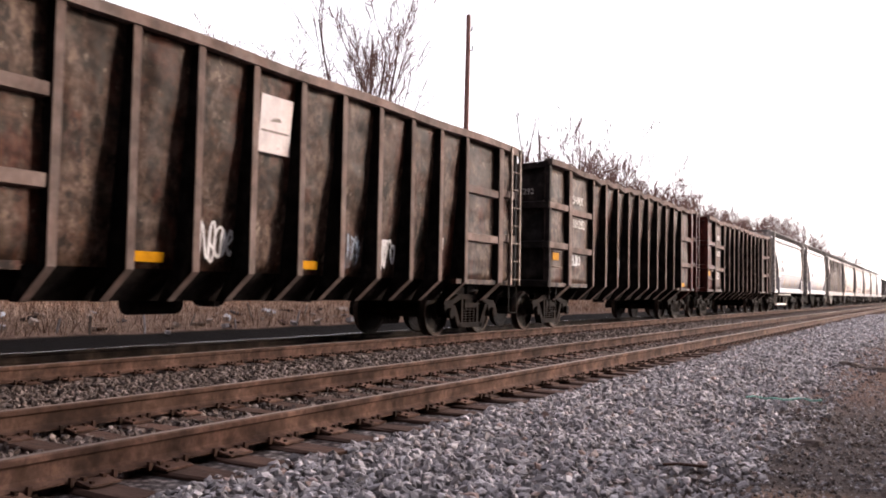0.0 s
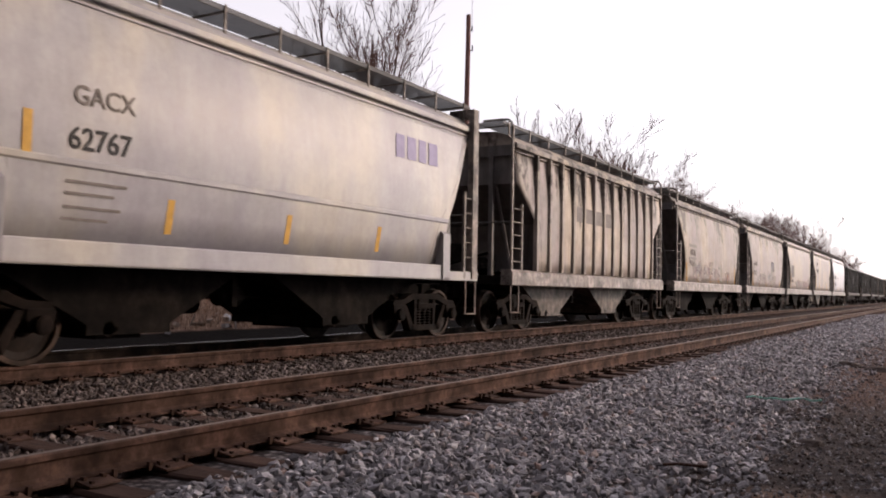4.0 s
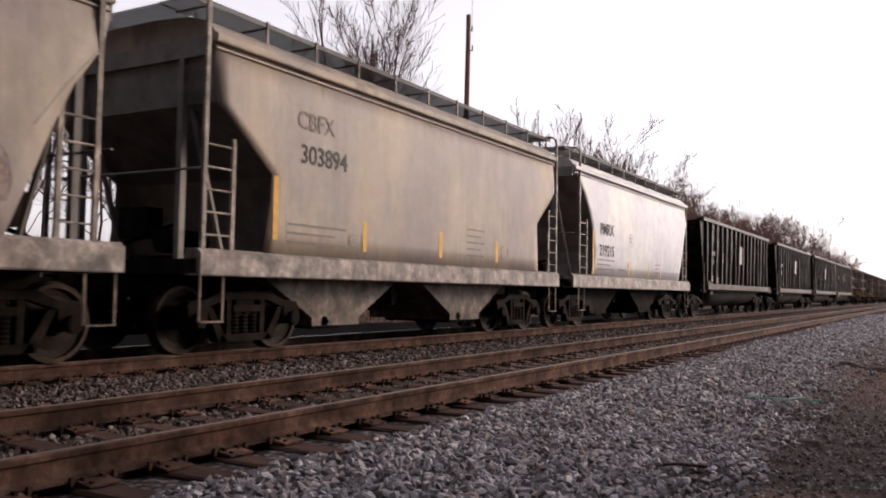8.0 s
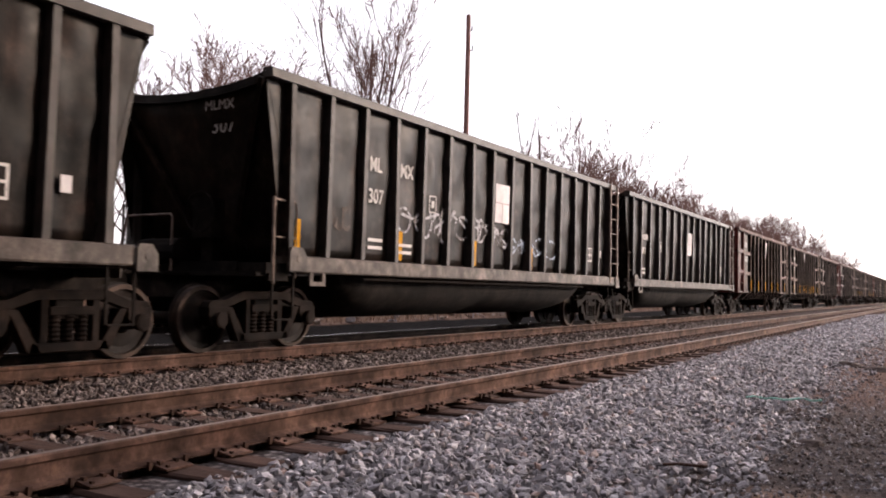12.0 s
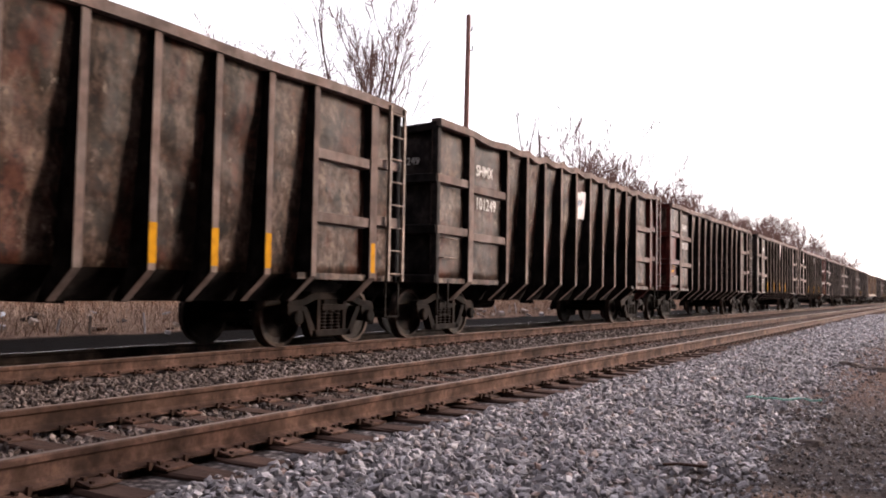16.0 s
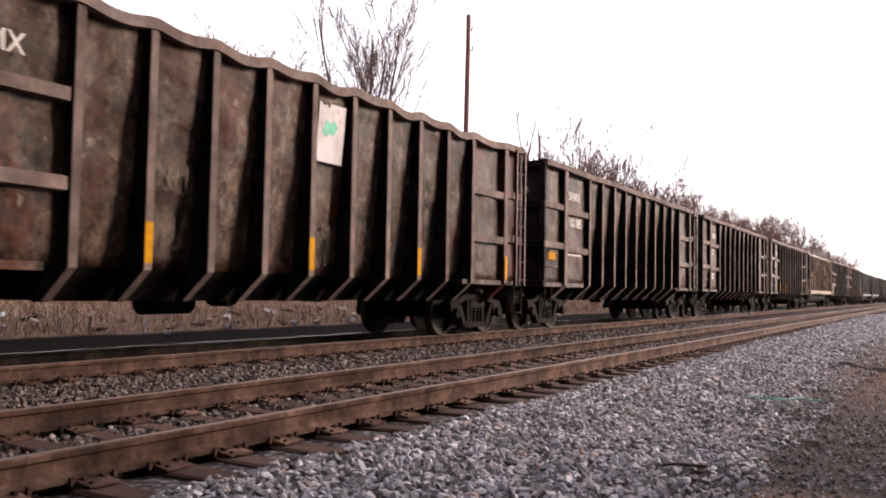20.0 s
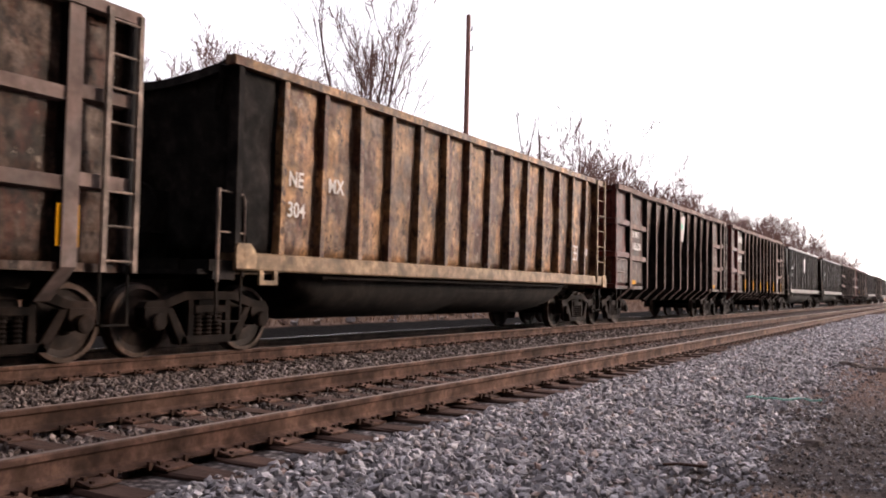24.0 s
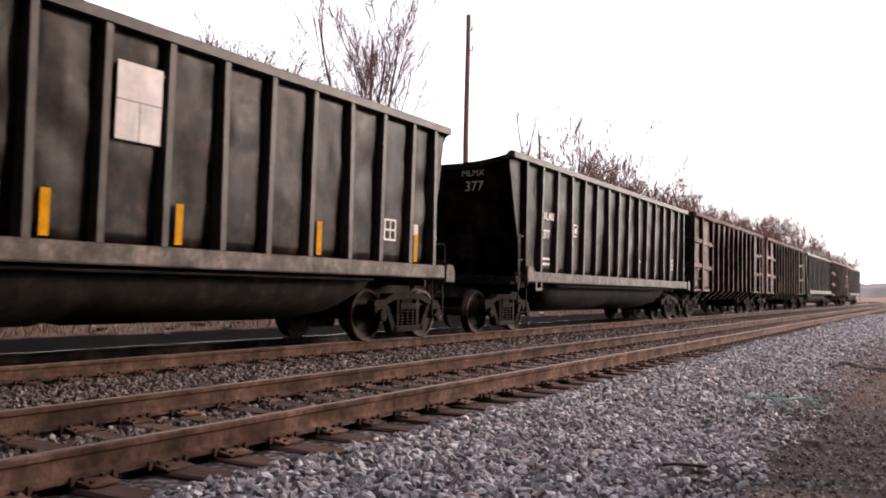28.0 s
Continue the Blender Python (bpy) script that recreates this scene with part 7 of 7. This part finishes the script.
    (GON, 387.64, dict(end_text="101120", paint="gon_brown", seed=13, front="gon_red", patched=((3.02, 3.68, "shaded_black"),), label="brown gondola with a bright red front end and bold numbers", striped=(1, 3, 5, 7, 9, 11), letters=[("SHMX", 1, 3.20, 0.40), ("01120", 1, 2.36, 0.36)], tags=[(1, 1.25, 1.2, 0.5, 52, "spray_faint")], plates=(11,))),
    (COAL, 403.64, dict(end_text="383", paint="gon_black", seed=5, label="black coal gondola with a white decal and yellow stripes", patch=(7, 2.45, 0.86), striped=(6, 8, 11, 14), letters=[("MLMX", 1, 2.50, 0.25), ("383", 1, 2.08, 0.28)], bars=[(1, 1.6, 0.4, 2)])),
    (COAL, 420.38, dict(end_text="377", paint="gon_black", seed=6, label="black coal gondola with faded white stencils", letters=[("MLMX", 1, 2.50, 0.25), ("377", 1, 2.08, 0.28)], bars=[(1, 1.6, 0.4, 2), (9, 1.8, 0.3, 1)])),
    (GON, 435.0, dict(paint="gon_dark", seed=14, label="dark high-side gondola near the end of the train", striped=(2, 9), stripes="flat")),
    (GON, 449.8, dict(paint="gon_brown", seed=15, front="gon_red", label="brown gondola with a red front end near the train's end", striped=(2, 9))),
    (COAL, 465.8, dict(paint="gon_black", seed=7, label="black coal gondola with a pale dusty sill")),
    (GON, 480.3, dict(paint="gon_dark", seed=16, rear="gon_brown", label="dark gondola, last but one of the train")),
    (COAL, 495.6, dict(paint="gon_black", seed=8, label="black coal gondola, the last car of the train")),
]
TRAIN = []
for kind, rear_end, spec in CARS:
    length, maker = {GON: (G_LEN, gondola), COAL: (B_LEN, coal_car), HOP: (H_LEN, hopper)}[kind]
    TRAIN.append((maker(spec, rear_end - length), rear_end - length))


def motions():
    """The train rolls towards the camera's side and past it; each wheel turns while it is near enough to be seen turning."""
    times = [0.0, 0.5] + [float(i) for i in range(1, 28)] + [27.5, 28.0]
    for car, u in TRAIN:
        walk(car, [(t, pose(FAR_X, u - travelled(t), RAIL)) for t in times])
    for ws, u in WHEELSETS:
        base = ws.location.copy()
        seen = [i / FPS for i in range(28 * FPS + 1) if -2.0 < u - travelled(i / FPS) < 42.0]
        if not seen:
            seen = [0.0]
        rows = []
        for t in [0.0] * (seen[0] > 0.0) + seen + [28.0] * (seen[-1] < 28.0):
            s = min(max(t, seen[0]), seen[-1])
            rows.append((t, pose(base.x, base.y, base.z, math.degrees(travelled(s) / WHEEL_R) % 360.0)))
        walk(ws, rows)


motions()
